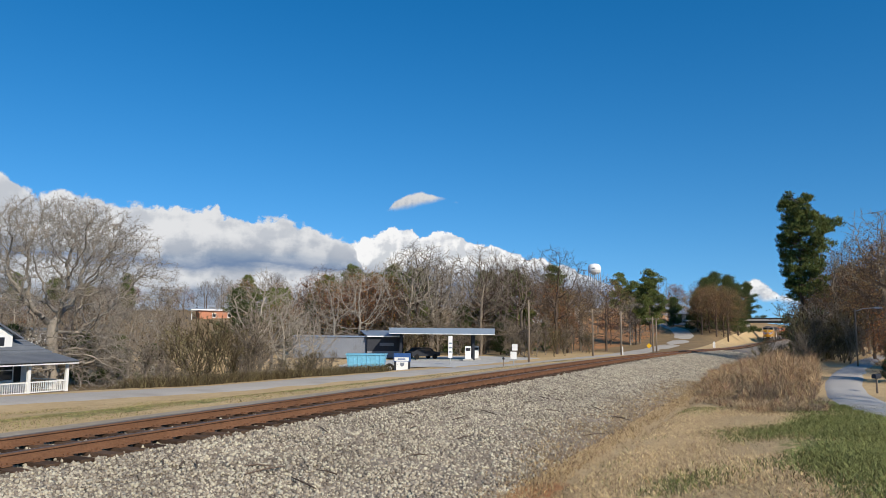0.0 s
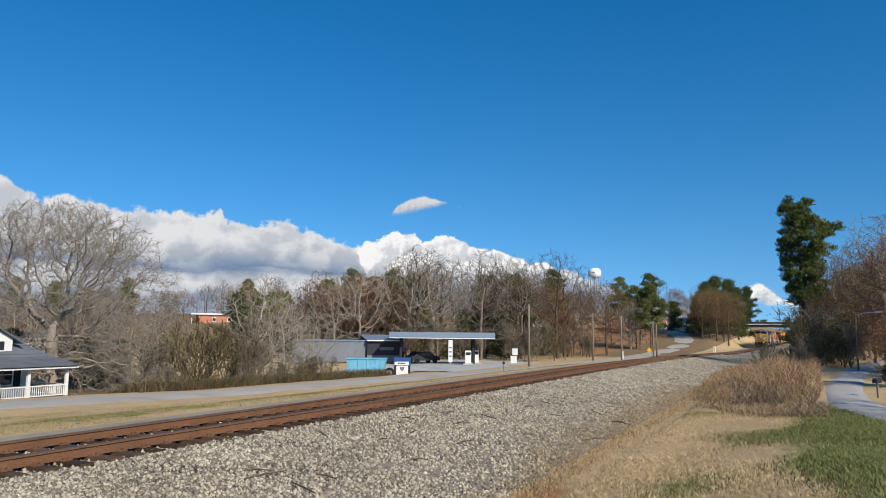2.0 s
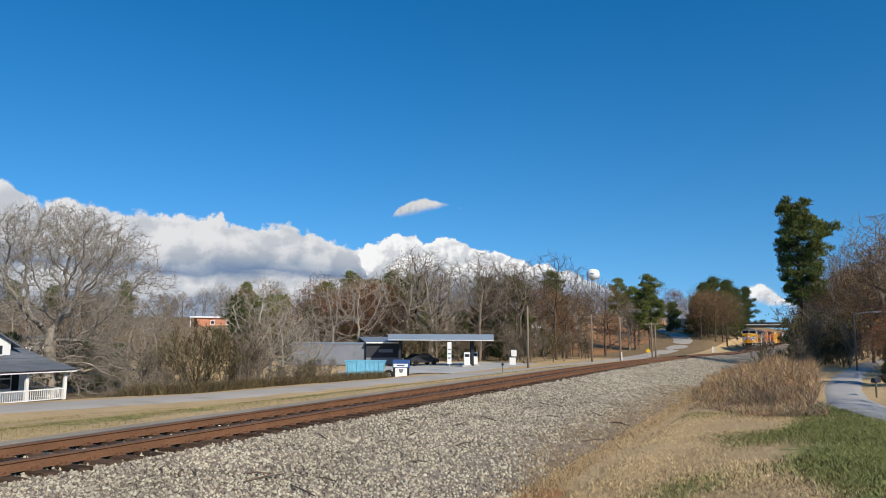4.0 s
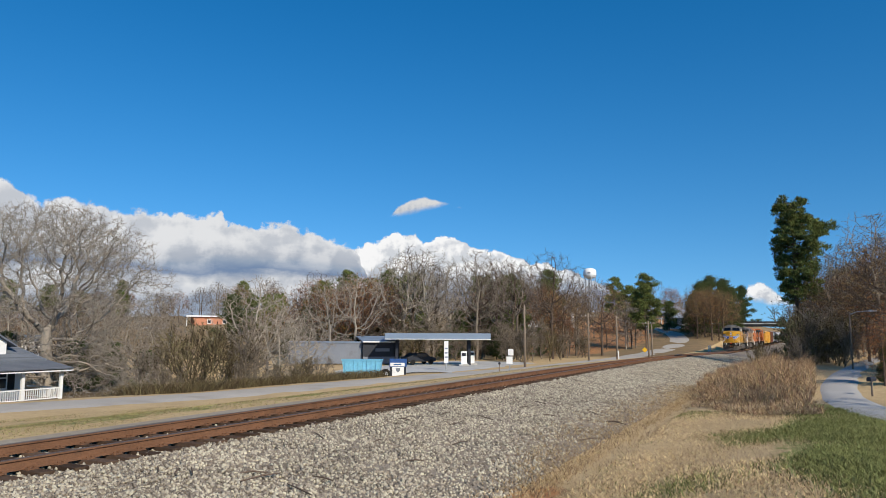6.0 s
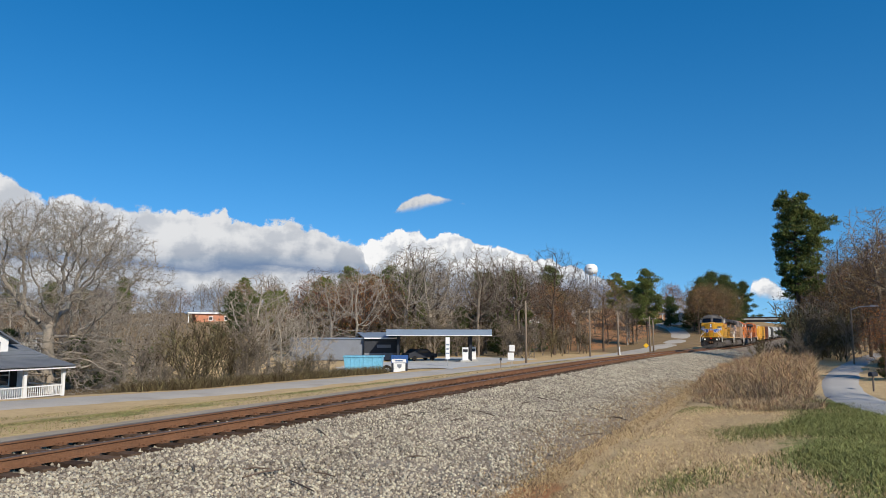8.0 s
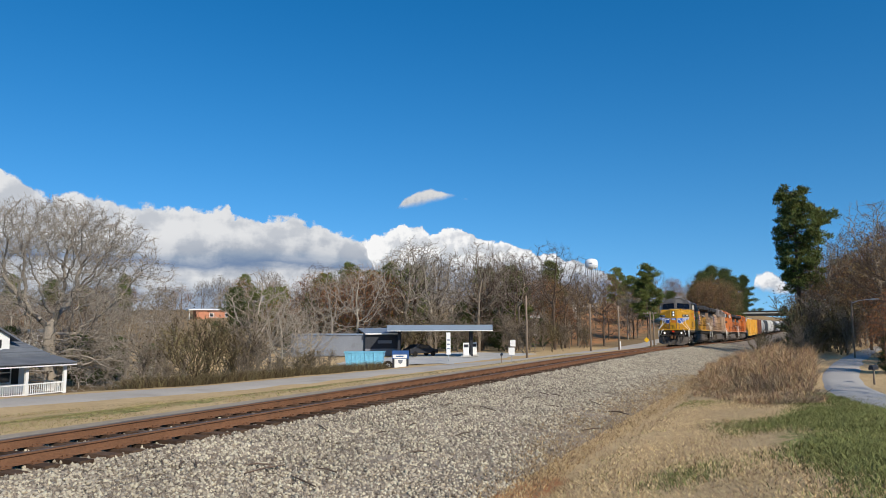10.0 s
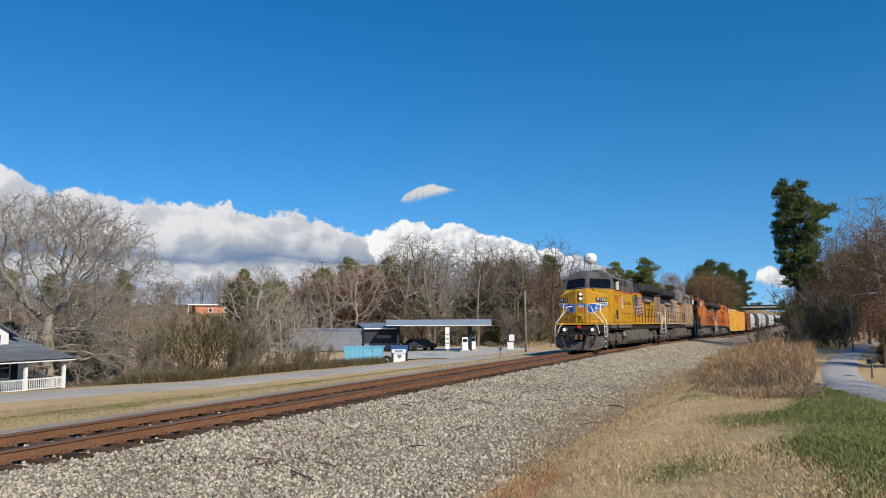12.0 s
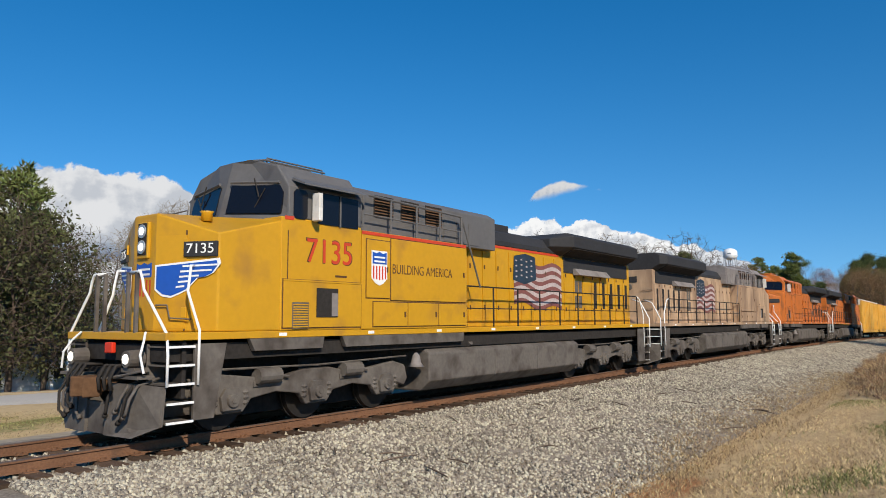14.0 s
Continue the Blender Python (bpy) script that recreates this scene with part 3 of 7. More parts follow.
def pine_tree(seed, height, trunk_r, at, label, name="pine_tree", first=0.25, width=0.22, clumps=5, needles=M_NEEDLE, lean=0.0, per=60, group="", taper=0.5, size=0.30, reach=(0.42, 0.42, 0.26), density=3.0, long=1.6):
    rng = np.random.default_rng(seed)
    segs0, segs1, ends = [], [], []
    n = 12
    px = np.cumsum(rng.normal(0, 0.05, n + 1)) + lean * np.linspace(0, 1, n + 1) ** 1.5 * height
    pts = np.stack([px, np.cumsum(rng.normal(0, 0.05, n + 1)), np.linspace(-0.3, height * 0.97, n + 1)], -1)
    for i in range(n):
        segs0.append((*pts[i], *pts[i + 1], trunk_r * (1 - 0.85 * i / n), trunk_r * (1 - 0.85 * (i + 1) / n)))
    limbs = int(height * density)
    for j in range(limbs):
        t = first + (1 - first) * (j + rng.random()) / limbs
        i = min(int(t * n), n - 1)
        s = pts[i] + (pts[i + 1] - pts[i]) * (t * n - i)
        a = rng.uniform(0, 2 * np.pi)
        reach_out = height * width * (1 - taper * max(0, (t - first) / (1 - first)) ** 1.6) * rng.uniform(0.45, 1.15)
        d = np.array([np.cos(a), np.sin(a), rng.uniform(0.0, 0.55)])
        q = s
        for m in range(3):
            e = q + (d + rng.normal(0, 0.13, 3)) * reach_out / 3
            segs1.append((*q, *e, 0.06 * (1 - m / 3.5), 0.06 * (1 - (m + 1) / 3.5)))
            q = e
            if m > 0 or rng.random() < 0.35:
                for _ in range(clumps if m == 2 else clumps // 2):
                    ends.append(q + rng.normal(0, 1, 3) * np.array([0.45, 0.45, 0.22]))
    ends += [pts[-1] + rng.normal(0, 0.3, 3) for _ in range(10)]
    ob = thing(name, label, "tree", group, at=(at[0], at[1], float(land(at[0], at[1]))))
    t = new("trunk", wood_mesh("trunk", [segs0, segs1], M_BARK_DARK, (9, 4)))
    t.parent = ob
    c = new("crown", leaf_mesh("crown", np.array(ends), per, np.array(reach), size, needles, rng, long=long))
    c.parent = ob
    tagged(c, "clumps of dark green needles")
    return ob


def put(ob, x, y, turn=0.0, scale=1.0, dz=0.0):
    """A copy of a tree standing on the land."""
    c = copy_thing(ob, pose(x, y, float(land(x, y)) + dz, 0, 0, turn))
    c.scale = (scale, scale, scale)
    return c


def colonize(rng, aims, stem, step, reach, kill, rounds=70, wander=0.22, lift=0.0):
    """Branches that grow towards the free places of a crown. Returns nodes and the parent of each."""
    nodes, parent = [np.array(q, float) for q in stem], [max(i - 1, 0) for i in range(len(stem))]
    aims = np.asarray(aims, float)
    P = np.array(nodes)
    D = np.linalg.norm(aims[:, None] - P[None], axis=2)
    near, dist = D.argmin(1), D.min(1)
    for _ in range(rounds):
        live = dist < reach
        if not live.any():
            break
        P = np.array(nodes)
        pull = np.zeros_like(P)
        way = aims[live] - P[near[live]]
        np.add.at(pull, near[live], way / (np.linalg.norm(way, axis=1, keepdims=True) + 1e-9))
        tips = np.unique(near[live])
        d = pull[tips]
        d /= np.linalg.norm(d, axis=1, keepdims=True) + 1e-9
        d += rng.normal(0, wander, d.shape) + (0, 0, lift)
        d /= np.linalg.norm(d, axis=1, keepdims=True) + 1e-9
        fresh = P[tips] + d * step
        first = len(nodes)
        nodes.extend(fresh)
        parent.extend(tips.tolist())
        D = np.linalg.norm(aims[:, None] - fresh[None], axis=2)
        k, m = D.argmin(1), D.min(1)
        closer = m < dist
        near[closer], dist[closer] = first + k[closer], m[closer]
        keep = dist > kill
        aims, near, dist = aims[keep], near[keep], dist[keep]
        if len(aims) == 0:
            break
    return np.array(nodes), np.array(parent)


def crown_tree(seed, aims, stem, bark, label, at, name="bare_tree", group="", step=0.5, reach=4.0, kill=0.8, tip=0.012, power=2.3, twigs=3, twig_len=0.5, wander=0.17,
               leaves=None, leaf_per=0, leaf_size=0.12, leaf_reach=0.4, leaf_above=0.0):
    """A tree whose limbs fill the given crown: trunk, limbs, twigs and, where it has them, withered leaves."""
    rng = np.random.default_rng(seed)
    P, up = colonize(rng, aims, stem, step, reach, kill, wander=wander)
    n = len(P)
    load = np.zeros(n)
    kids = np.bincount(up[1:], minlength=n)
    for i in range(n - 1, 0, -1):
        if load[i] == 0:
            load[i] = tip ** power
        load[up[i]] += load[i]
    r = load ** (1 / power)
    trunk, limbs, fine = [], [], []
    for i in range(1, n):
        row = (*P[up[i]], *P[i], min(r[up[i]], 1.35 * r[i]), r[i])
        (trunk if i < len(stem) else limbs if r[i] > 0.05 else fine).append(row)
    thin = np.nonzero((r < 0.06) & (np.arange(n) >= len(stem)))[0]
    ends = []
    for i in thin:
        ahead = P[i] - P[up[i]]
        ahead /= np.linalg.norm(ahead) + 1e-9
        for _ in range(twigs if kids[i] == 0 else max(1, twigs - 2)):
            d = ahead + rng.normal(0, 0.75, 3) + (0, 0, 0.15)
            d /= np.linalg.norm(d)
            q = P[i]
            for m in range(2):
                e = q + d * twig_len * rng.uniform(0.35, 0.7)
                fine.append((*q, *e, tip * (0.9 - 0.25 * m), tip * (0.65 - 0.25 * m)))
                q = e
                d = d + rng.normal(0, 0.4, 3)
                d /= np.linalg.norm(d)
            ends.append(q)
    ob = thing(name, label, "tree", group, at=(at[0], at[1], float(land(at[0], at[1]))))
    new("trunk", wood_mesh("trunk", [trunk], bark, (10,))).parent = ob
    crown = new("crown", wood_mesh("crown", [limbs, fine], bark, (6, 3)))
    crown.parent = ob
    tagged(crown, "rounded crown of bare limbs and fine twigs")
    if leaves is not None:
        ends = np.array(ends)
        ends = ends[ends[:, 2] > leaf_above]
        fo = new("foliage", leaf_mesh("foliage", ends, leaf_per, leaf_reach, leaf_size, leaves, rng))
        fo.parent = ob
        tagged(fo, "withered russet leaves")
    return ob


def round_crown(rng, n, height, width, low, hollow=0.35, lobes=5, skew=0.0):
    """Places in a lobed dome from low to height."""
    d = rng.normal(0, 1, (n, 3))
    d /= np.linalg.norm(d, axis=1, keepdims=True)
    d[:, 2] = np.where(d[:, 2] < -0.45, -d[:, 2], d[:, 2])
    k = (hollow + (1 - hollow) * rng.random(n)) ** 0.55
    a = np.arctan2(d[:, 1], d[:, 0])
    lump = 1 + 0.13 * np.sin(lobes * a + 6 * rng.random()) + 0.10 * np.sin((lobes - 2) * a + 5 * d[:, 2])
    mid = low + 0.42 * (height - low)
    z = np.where(d[:, 2] > 0, mid + d[:, 2] * (height - mid), mid + d[:, 2] * (mid - low) * 1.6)
    return np.stack([d[:, 0] * k * lump * width + skew * (z - low), d[:, 1] * k * lump * width, mid + (z - mid) * k * (0.94 + 0.06 * lump)], -1)


def wood_tree(seed, height, bark, label, at, group, width=0.34, leaves=None, leaf_per=0, name="bare_tree", lean=0.0):
    rng = np.random.default_rng(seed)
    aims = round_crown(rng, 900, height, width * height, 0.30 * height, lobes=4 + seed % 3)
    top = 0.42 * height
    stem = [(lean * z + rng.normal(0, 0.05), rng.normal(0, 0.05), z) for z in np.linspace(-0.4, top, 9)]
    low = np.stack([rng.normal(0, 0.16 * height, 60), rng.normal(0, 0.16 * height, 60), rng.uniform(0.12, 0.34, 60) * height], -1)
    aims = np.concatenate([aims, low])
    return crown_tree(seed, aims, stem, bark, label, at, name, group, step=0.42, reach=0.42 * height, kill=0.85, tip=0.021, power=2.15, twigs=3, twig_len=0.75,
                      leaves=leaves, leaf_per=leaf_per, leaf_size=0.095, leaf_reach=0.38, leaf_above=0.3 * height)


def old_spreading_tree():
    """The old tree by the house: forked trunk, high dome of fine twigs, low limbs that hang to the ground."""
    rng = np.random.default_rng(5)
    dome = round_crown(rng, 4600, 16.7, 9.0, 5.0, hollow=0.2, lobes=5)
    n = 1300
    a = rng.normal(radians(40), 1.1, n)
    rr = 2.5 + 9.0 * rng.random(n) ** 0.8
    skirt = np.stack([rr * np.cos(a), rr * np.sin(a), 6.2 - 0.50 * rr + rng.normal(0, 0.8, n)], -1)
    skirt[:, 2] = np.maximum(skirt[:, 2], 0.5 + 0.8 * rng.random(n))
    stem = [(-0.04 * z + rng.normal(0, 0.05), rng.normal(0, 0.05), z) for z in np.linspace(-0.4, 5.6, 12)]
    return crown_tree(5, np.concatenate([dome, skirt]), stem, M_OLDBARK, "large broad bare grey tree with drooping limbs behind the house", (-56.9, 40.8),
                      step=0.34, reach=5.5, kill=0.52, tip=0.0135, power=2.0, twigs=5, twig_len=0.62, wander=0.30)


def needle_mesh(name, puffs, size, per, mat, rng, long=0.16):
    """Needle tufts gathered in flat-bottomed puffs; puffs are rows of x, y, z, radius."""
    P = np.repeat(np.asarray(puffs, float), per, axis=0)
    N = len(P)
    d = rng.normal(0, 1, (N, 3))
    d /= np.linalg.norm(d, axis=1, keepdims=True)
    k = rng.random(N) ** 0.45
    off = d * (k * P[:, 3])[:, None] * (1, 1, 0.78)
    off[:, 2] = np.where(off[:, 2] < 0, off[:, 2] * 0.5, off[:, 2])
    C = P[:, :3] + off
    a = d + rng.normal(0, 0.5, (N, 3)) + (0, 0, 0.5)
    a /= np.linalg.norm(a, axis=1, keepdims=True)
    b = np.cross(a, rng.normal(0, 1, (N, 3)))
    b /= np.linalg.norm(b, axis=1, keepdims=True)
    s = rng.uniform(0.6, 1.4, N)[:, None]
    V = np.stack([C - a * s * long * 0.4, C + b * s * size, C + a * s * long, C - b * s * size], 1)
    return fast_mesh(name, V.reshape(-1, 3), np.arange(4 * N).reshape(N, 4), mat)


def shelf_pine(seed, height, trunk_r, at, label, right, left, first, limbs, per, name="pine_tree", group="", needles=None, size=0.035, long=0.20, puff=(0.45, 0.85), low=()):
    """A pine with flat shelves of needles on bent limbs; right and left are reaches by height along +x and -x."""
    rng = np.random.default_rng(seed)
    n = 14
    zs = np.linspace(-0.4, height * 0.97, n + 1)
    pts = np.stack([np.cumsum(rng.normal(0, 0.05, n + 1)), np.cumsum(rng.normal(0, 0.05, n + 1)), zs], -1)
    trunk = [(*pts[i], *pts[i + 1], trunk_r * (1 - 0.85 * i / n), trunk_r * (1 - 0.85 * (i + 1) / n)) for i in range(n)]
    wood, puffs = [], []
    for j in range(limbs):
        z = height * (first + (0.99 - first) * (j + rng.random() * 0.9) / limbs)
        i = min(int(np.searchsorted(zs, z)), n) - 1
        s = pts[i] + (pts[i + 1] - pts[i]) * (z - zs[i]) / (zs[i + 1] - zs[i])
        a = 2.4 * j + rng.normal(0, 0.4)
        c = math.cos(a)
        out = np.interp(z, *right) * max(c, 0) + np.interp(z, *left) * max(-c, 0) + 0.5 * (np.interp(z, *right) + np.interp(z, *left)) * (1 - abs(c))
        out *= rng.uniform(0.62, 1.0)
        d = np.array([c, math.sin(a), rng.uniform(0.05, 0.35)])
        q = s
        m = max(2, int(out / 0.62))
        for k in range(m):
            d = d + rng.normal(0, 0.09, 3)
            e = q + d * out / m
            wood.append((*q, *e, 0.055 * (1 - 0.8 * k / m), 0.055 * (1 - 0.8 * (k + 1) / m)))
            q = e
            if (k + 1) / m > 0.5:
                for _ in range(3):
                    puffs.append((*(q + rng.normal(0, 0.34, 3) * (1, 1, 0.9)), rng.uniform(*puff) * (0.75 + 0.25 * (k + 1) / m)))
    puffs += [(*(pts[-1] + rng.normal(0, 0.4, 3)), puff[0]) for _ in range(5)]
    puffs += list(low)
    ob = thing(name, label, "tree", group, at=(at[0], at[1], float(land(at[0], at[1]))))
    new("trunk", wood_mesh("trunk", [trunk, wood], M_BARK_DARK, (9, 4))).parent = ob
    c = new("crown", needle_mesh("crown", np.array(puffs), size, per, needles or M_NEEDLE, rng, long))
    c.parent = ob
    tagged(c, "open shelves of dark green needles")
    return ob


# ---- trees, near to far ----
def plant():
    old_spreading_tree()
    rp = random.Random(3)
    low = [(rp.uniform(-2.0, 0.4), rp.uniform(-1, 1), rp.uniform(1.0, 4.0), rp.uniform(0.35, 0.6)) for _ in range(22)]
    pine = shelf_pine(12, 15.9, 0.30, (0.75, 80), "tall lopsided dark green pine at the trackside",
                      ((3.5, 5.0, 6.2, 8.3, 9.4, 11.0, 12.3, 13.7, 14.9, 15.6), (0.5, 0.9, 2.6, 2.1, 1.9, 3.3, 3.8, 3.2, 2.2, 1.2)),
                      ((3.5, 6.0, 9.0, 14.5, 15.6), (1.0, 1.3, 1.5, 1.5, 1.3)), 0.36, 92, 120, low=low, puff=(0.32, 0.64))
    # kinds of woodland tree
    g = "woodland trees"
    greys = [wood_tree(20 + i, 14 + i, (M_BARK, M_BARK_PALE, M_BARK, M_BARK_DARK)[i], "tall bare grey woodland tree with a rounded crown", (-66 - 9 * i, 118 + 4 * i), g,
                       (0.34, 0.37, 0.30, 0.33)[i]) for i in range(4)]
    rusts = [wood_tree(40 + i, 12 + i, M_BARK_DARK, "tree with a rounded crown of withered russet leaves", (-52 + 10 * i, 124 + 6 * i), g, (0.38, 0.34, 0.36)[i],
                       leaves=(M_RUST, M_RUST, M_TAN)[i], leaf_per=(3, 7, 5)[i], name="oak_tree") for i in range(3)]
    pines = [shelf_pine(60 + i, 15 + 2 * i, 0.2, (-62 + 14 * i, 150 + 5 * i), "dark green woodland pine", ((3, 6, 10, 14, 17), (2.2, 3.4, 3.2, 2.4, 0.8)),
                        ((3, 6, 10, 14, 17), (2.4, 3.0, 3.4, 2.2, 0.8)), 0.28, 44, 110, group=g, size=0.05, long=0.26, puff=(0.6, 1.1)) for i in range(2)]
    cedars = [pine_tree(70 + i, 9 + 3 * i, 0.2, (-34 + 8 * i, 236 + 6 * i), "dense dark green cedar in the woods", name="cedar_tree", first=0.04, width=0.30, per=110, clumps=6, needles=M_CEDAR, taper=0.8, group=g, size=0.085, reach=(0.34, 0.34, 0.22)) for i in range(2)]
    shrub = [bare_tree(80 + i, 3.6 + 0.5 * i, 0.05, (M_BARK, M_SCRUB, M_BARK)[i], M_SCRUB, 1, at=(-33.5, 30 + 4 * i), name="shrub", label="tangled leafless brown roadside shrub", category="shrub", group="roadside shrubs",
                       limbs=11, kids=(5, 5), levels=4, spread=0.62, fork=0.02, twig=0.022, leaf_size=0.06, leaf_reach=0.25) for i in range(3)]
    return greys, rusts, pines, cedars, shrub, pine


greys, rusts, pines, cedars, shrubs, big_pine = plant()


# ---- clouds: a far backdrop ----
def cloud_material(name, stops, feet, height, tones, rag=26.0, lump=110.0, contrast=3.2, streak=0.0, soft=10.0, white=0.93, gain=1.0):
    """Billowing cloud between its foot and top lines. stops and feet: (along, share of height); tones: (height in m, colour)."""
    m = bpy.data.materials.new(name)
    m.use_nodes = True
    n, l = m.node_tree.nodes, m.node_tree.links
    n.remove(n["Principled BSDF"])
    place, unit = n.new("ShaderNodeAttribute"), n.new("ShaderNodeAttribute")
    place.attribute_name, unit.attribute_name = "metres", "unit"
    sep, su = n.new("ShaderNodeSeparateXYZ"), n.new("ShaderNodeSeparateXYZ")
    l.new(place.outputs["Vector"], sep.inputs[0])
    l.new(unit.outputs["Vector"], su.inputs[0])

    def math2(op, a, b):
        x = n.new("ShaderNodeMath")
        x.operation = op
        for i, v in enumerate((a, b)):
            if isinstance(v, (int, float)):
                x.inputs[i].default_value = v
            else:
                l.new(v, x.inputs[i])
        return x.outputs[0]

    def remap(src, a, b, lo=0.0, hi=1.0):
        r = n.new("ShaderNodeMapRange")
        r.interpolation_type = "SMOOTHSTEP"
        for k, v in (("From Min", a), ("From Max", b), ("To Min", lo), ("To Max", hi)):
            r.inputs[k].default_value = v
        l.new(src, r.inputs["Value"])
        return r.outputs[0]

    def line(points):
        r = n.new("ShaderNodeValToRGB")
        e = r.color_ramp.elements
        for i, (p, v) in enumerate(points):
            k = e[i] if i < 2 else e.new(p)
            k.position, k.color = p, (v, v, v, 1)
        l.new(su.outputs["X"], r.inputs[0])
        return math2("MULTIPLY", r.outputs[0], float(height))

    def tex(size, detail, rough, shift=(0, 0, 0), squash=(1, 1, 1)):
        mp = n.new("ShaderNodeMapping")
        mp.inputs["Location"].default_value, mp.inputs["Scale"].default_value = shift, squash
        l.new(place.outputs["Vector"], mp.inputs["Vector"])
        t = n.new("ShaderNodeTexNoise")
        t.inputs["Scale"].default_value, t.inputs["Detail"].default_value, t.inputs["Roughness"].default_value = 1 / size, detail, rough
        l.new(mp.outputs[0], t.inputs["Vector"])
        return t.outputs["Fac"]
    billow = tex(lump, 9.0, 0.55)
    fray = math2("MULTIPLY", math2("SUBTRACT", tex(62.0, 8.0, 0.62, (300, 90, 0)), 0.5), rag * 2)
    depth = math2("ADD", math2("SUBTRACT", line(stops), sep.outputs["Y"]), fray)
    foot = math2("ADD", math2("SUBTRACT", sep.outputs["Y"], line(feet)), fray)
    cover = math2("MULTIPLY", remap(depth, 0.0, soft), remap(foot, 0.0, soft * 2.5))
    # light put into the colour: billows brighter on top and on the sun's side
    relief = math2("SUBTRACT", billow, tex(lump, 9.0, 0.55, (-0.16 * lump, 0.22 * lump, 0)))
    lit = math2("ADD", math2("MULTIPLY", relief, contrast), 0.5)
    rim = remap(depth, 0.0, 60.0, 0.35, 0.0)
    lit = math2("ADD", lit, rim)
    if streak:
        lit = math2("ADD", lit, math2("MULTIPLY", math2("SUBTRACT", tex(150.0, 6.0, 0.55, (0, 0, 7), (0.28, 1.7, 1)), 0.5), streak))
    lit = remap(lit, 0.0, 1.0)
    warp = math2("ADD", sep.outputs["Y"], math2("MULTIPLY", math2("SUBTRACT", tex(260.0, 6.0, 0.6, (50, 0, 3), (0.6, 1.5, 1)), 0.5), 130.0))
    warp = math2("DIVIDE", warp, float(height))
    ramp = n.new("ShaderNodeValToRGB")
    e = ramp.color_ramp.elements
    for i, (h, c) in enumerate(tones):
        k = e[i] if i < 2 else e.new(h / height)
        k.position, k.color = h / height, (*c, 1)
    l.new(warp, ramp.inputs[0])
    mix = n.new("ShaderNodeMix")
    mix.data_type = "RGBA"
    mix.inputs["B"].default_value = (white, white, white, 1)
    l.new(math2("MULTIPLY", lit, ramp.outputs["Alpha"]), mix.inputs["Factor"])
    l.new(ramp.outputs["Color"], mix.inputs["A"])
    em, tr, sh = n.new("ShaderNodeEmission"), n.new("ShaderNodeBsdfTransparent"), n.new("ShaderNodeMixShader")
    l.new(mix.outputs["Result"], em.inputs["Color"])
    l.new(cover, sh.inputs["Fac"])
    l.new(tr.outputs[0], sh.inputs[1])
    l.new(em.outputs[0], sh.inputs[2])
    l.new(sh.outputs[0], n["Material Output"].inputs["Surface"])
    # how white each height may become
    for k, (h, c) in zip(sorted(e, key=lambda q: q.position), tones):
        k.color[3] = gain * min(1.0, max(0.0, 2.2 * c[0] - 0.25))
    return m


def cloud_sheet(name, b0, b1, h0, h1, radius, top, foot, label, tones, **look_of):
    """Part of a wide cylinder round the place, from bearing b0 to b1 (degrees left of +y); top and foot: (bearing, height)."""
    n = 24
    v, s, u = [], [], []
    for i in range(n + 1):
        b = radians(b0 + (b1 - b0) * i / n)
        for h in (h0, h1):
            v.append((-radius * math.sin(b), radius * math.cos(b), h))
            s.append((-radius * b, h, 0.0))
            u.append((i / n, 0.0, 0.0))
    me = bpy.data.meshes.new(name)
    me.from_pydata(v, [], [(2 * i, 2 * i + 1, 2 * i + 3, 2 * i + 2) for i in range(n)])
    for key, rows in (("metres", s), ("unit", u)):
        me.attributes.new(key, "FLOAT_VECTOR", "POINT").data.foreach_set("vector", np.array(rows, np.float32).ravel())

    def share(rows):
        return [((b - b0) / (b1 - b0), h / h1) for b, h in sorted(rows)]
    me.materials.append(cloud_material(name, share(top), share(foot), h1, tones, **look_of))
    return tagged(new(name, me), label, "cloud", kind="structure")


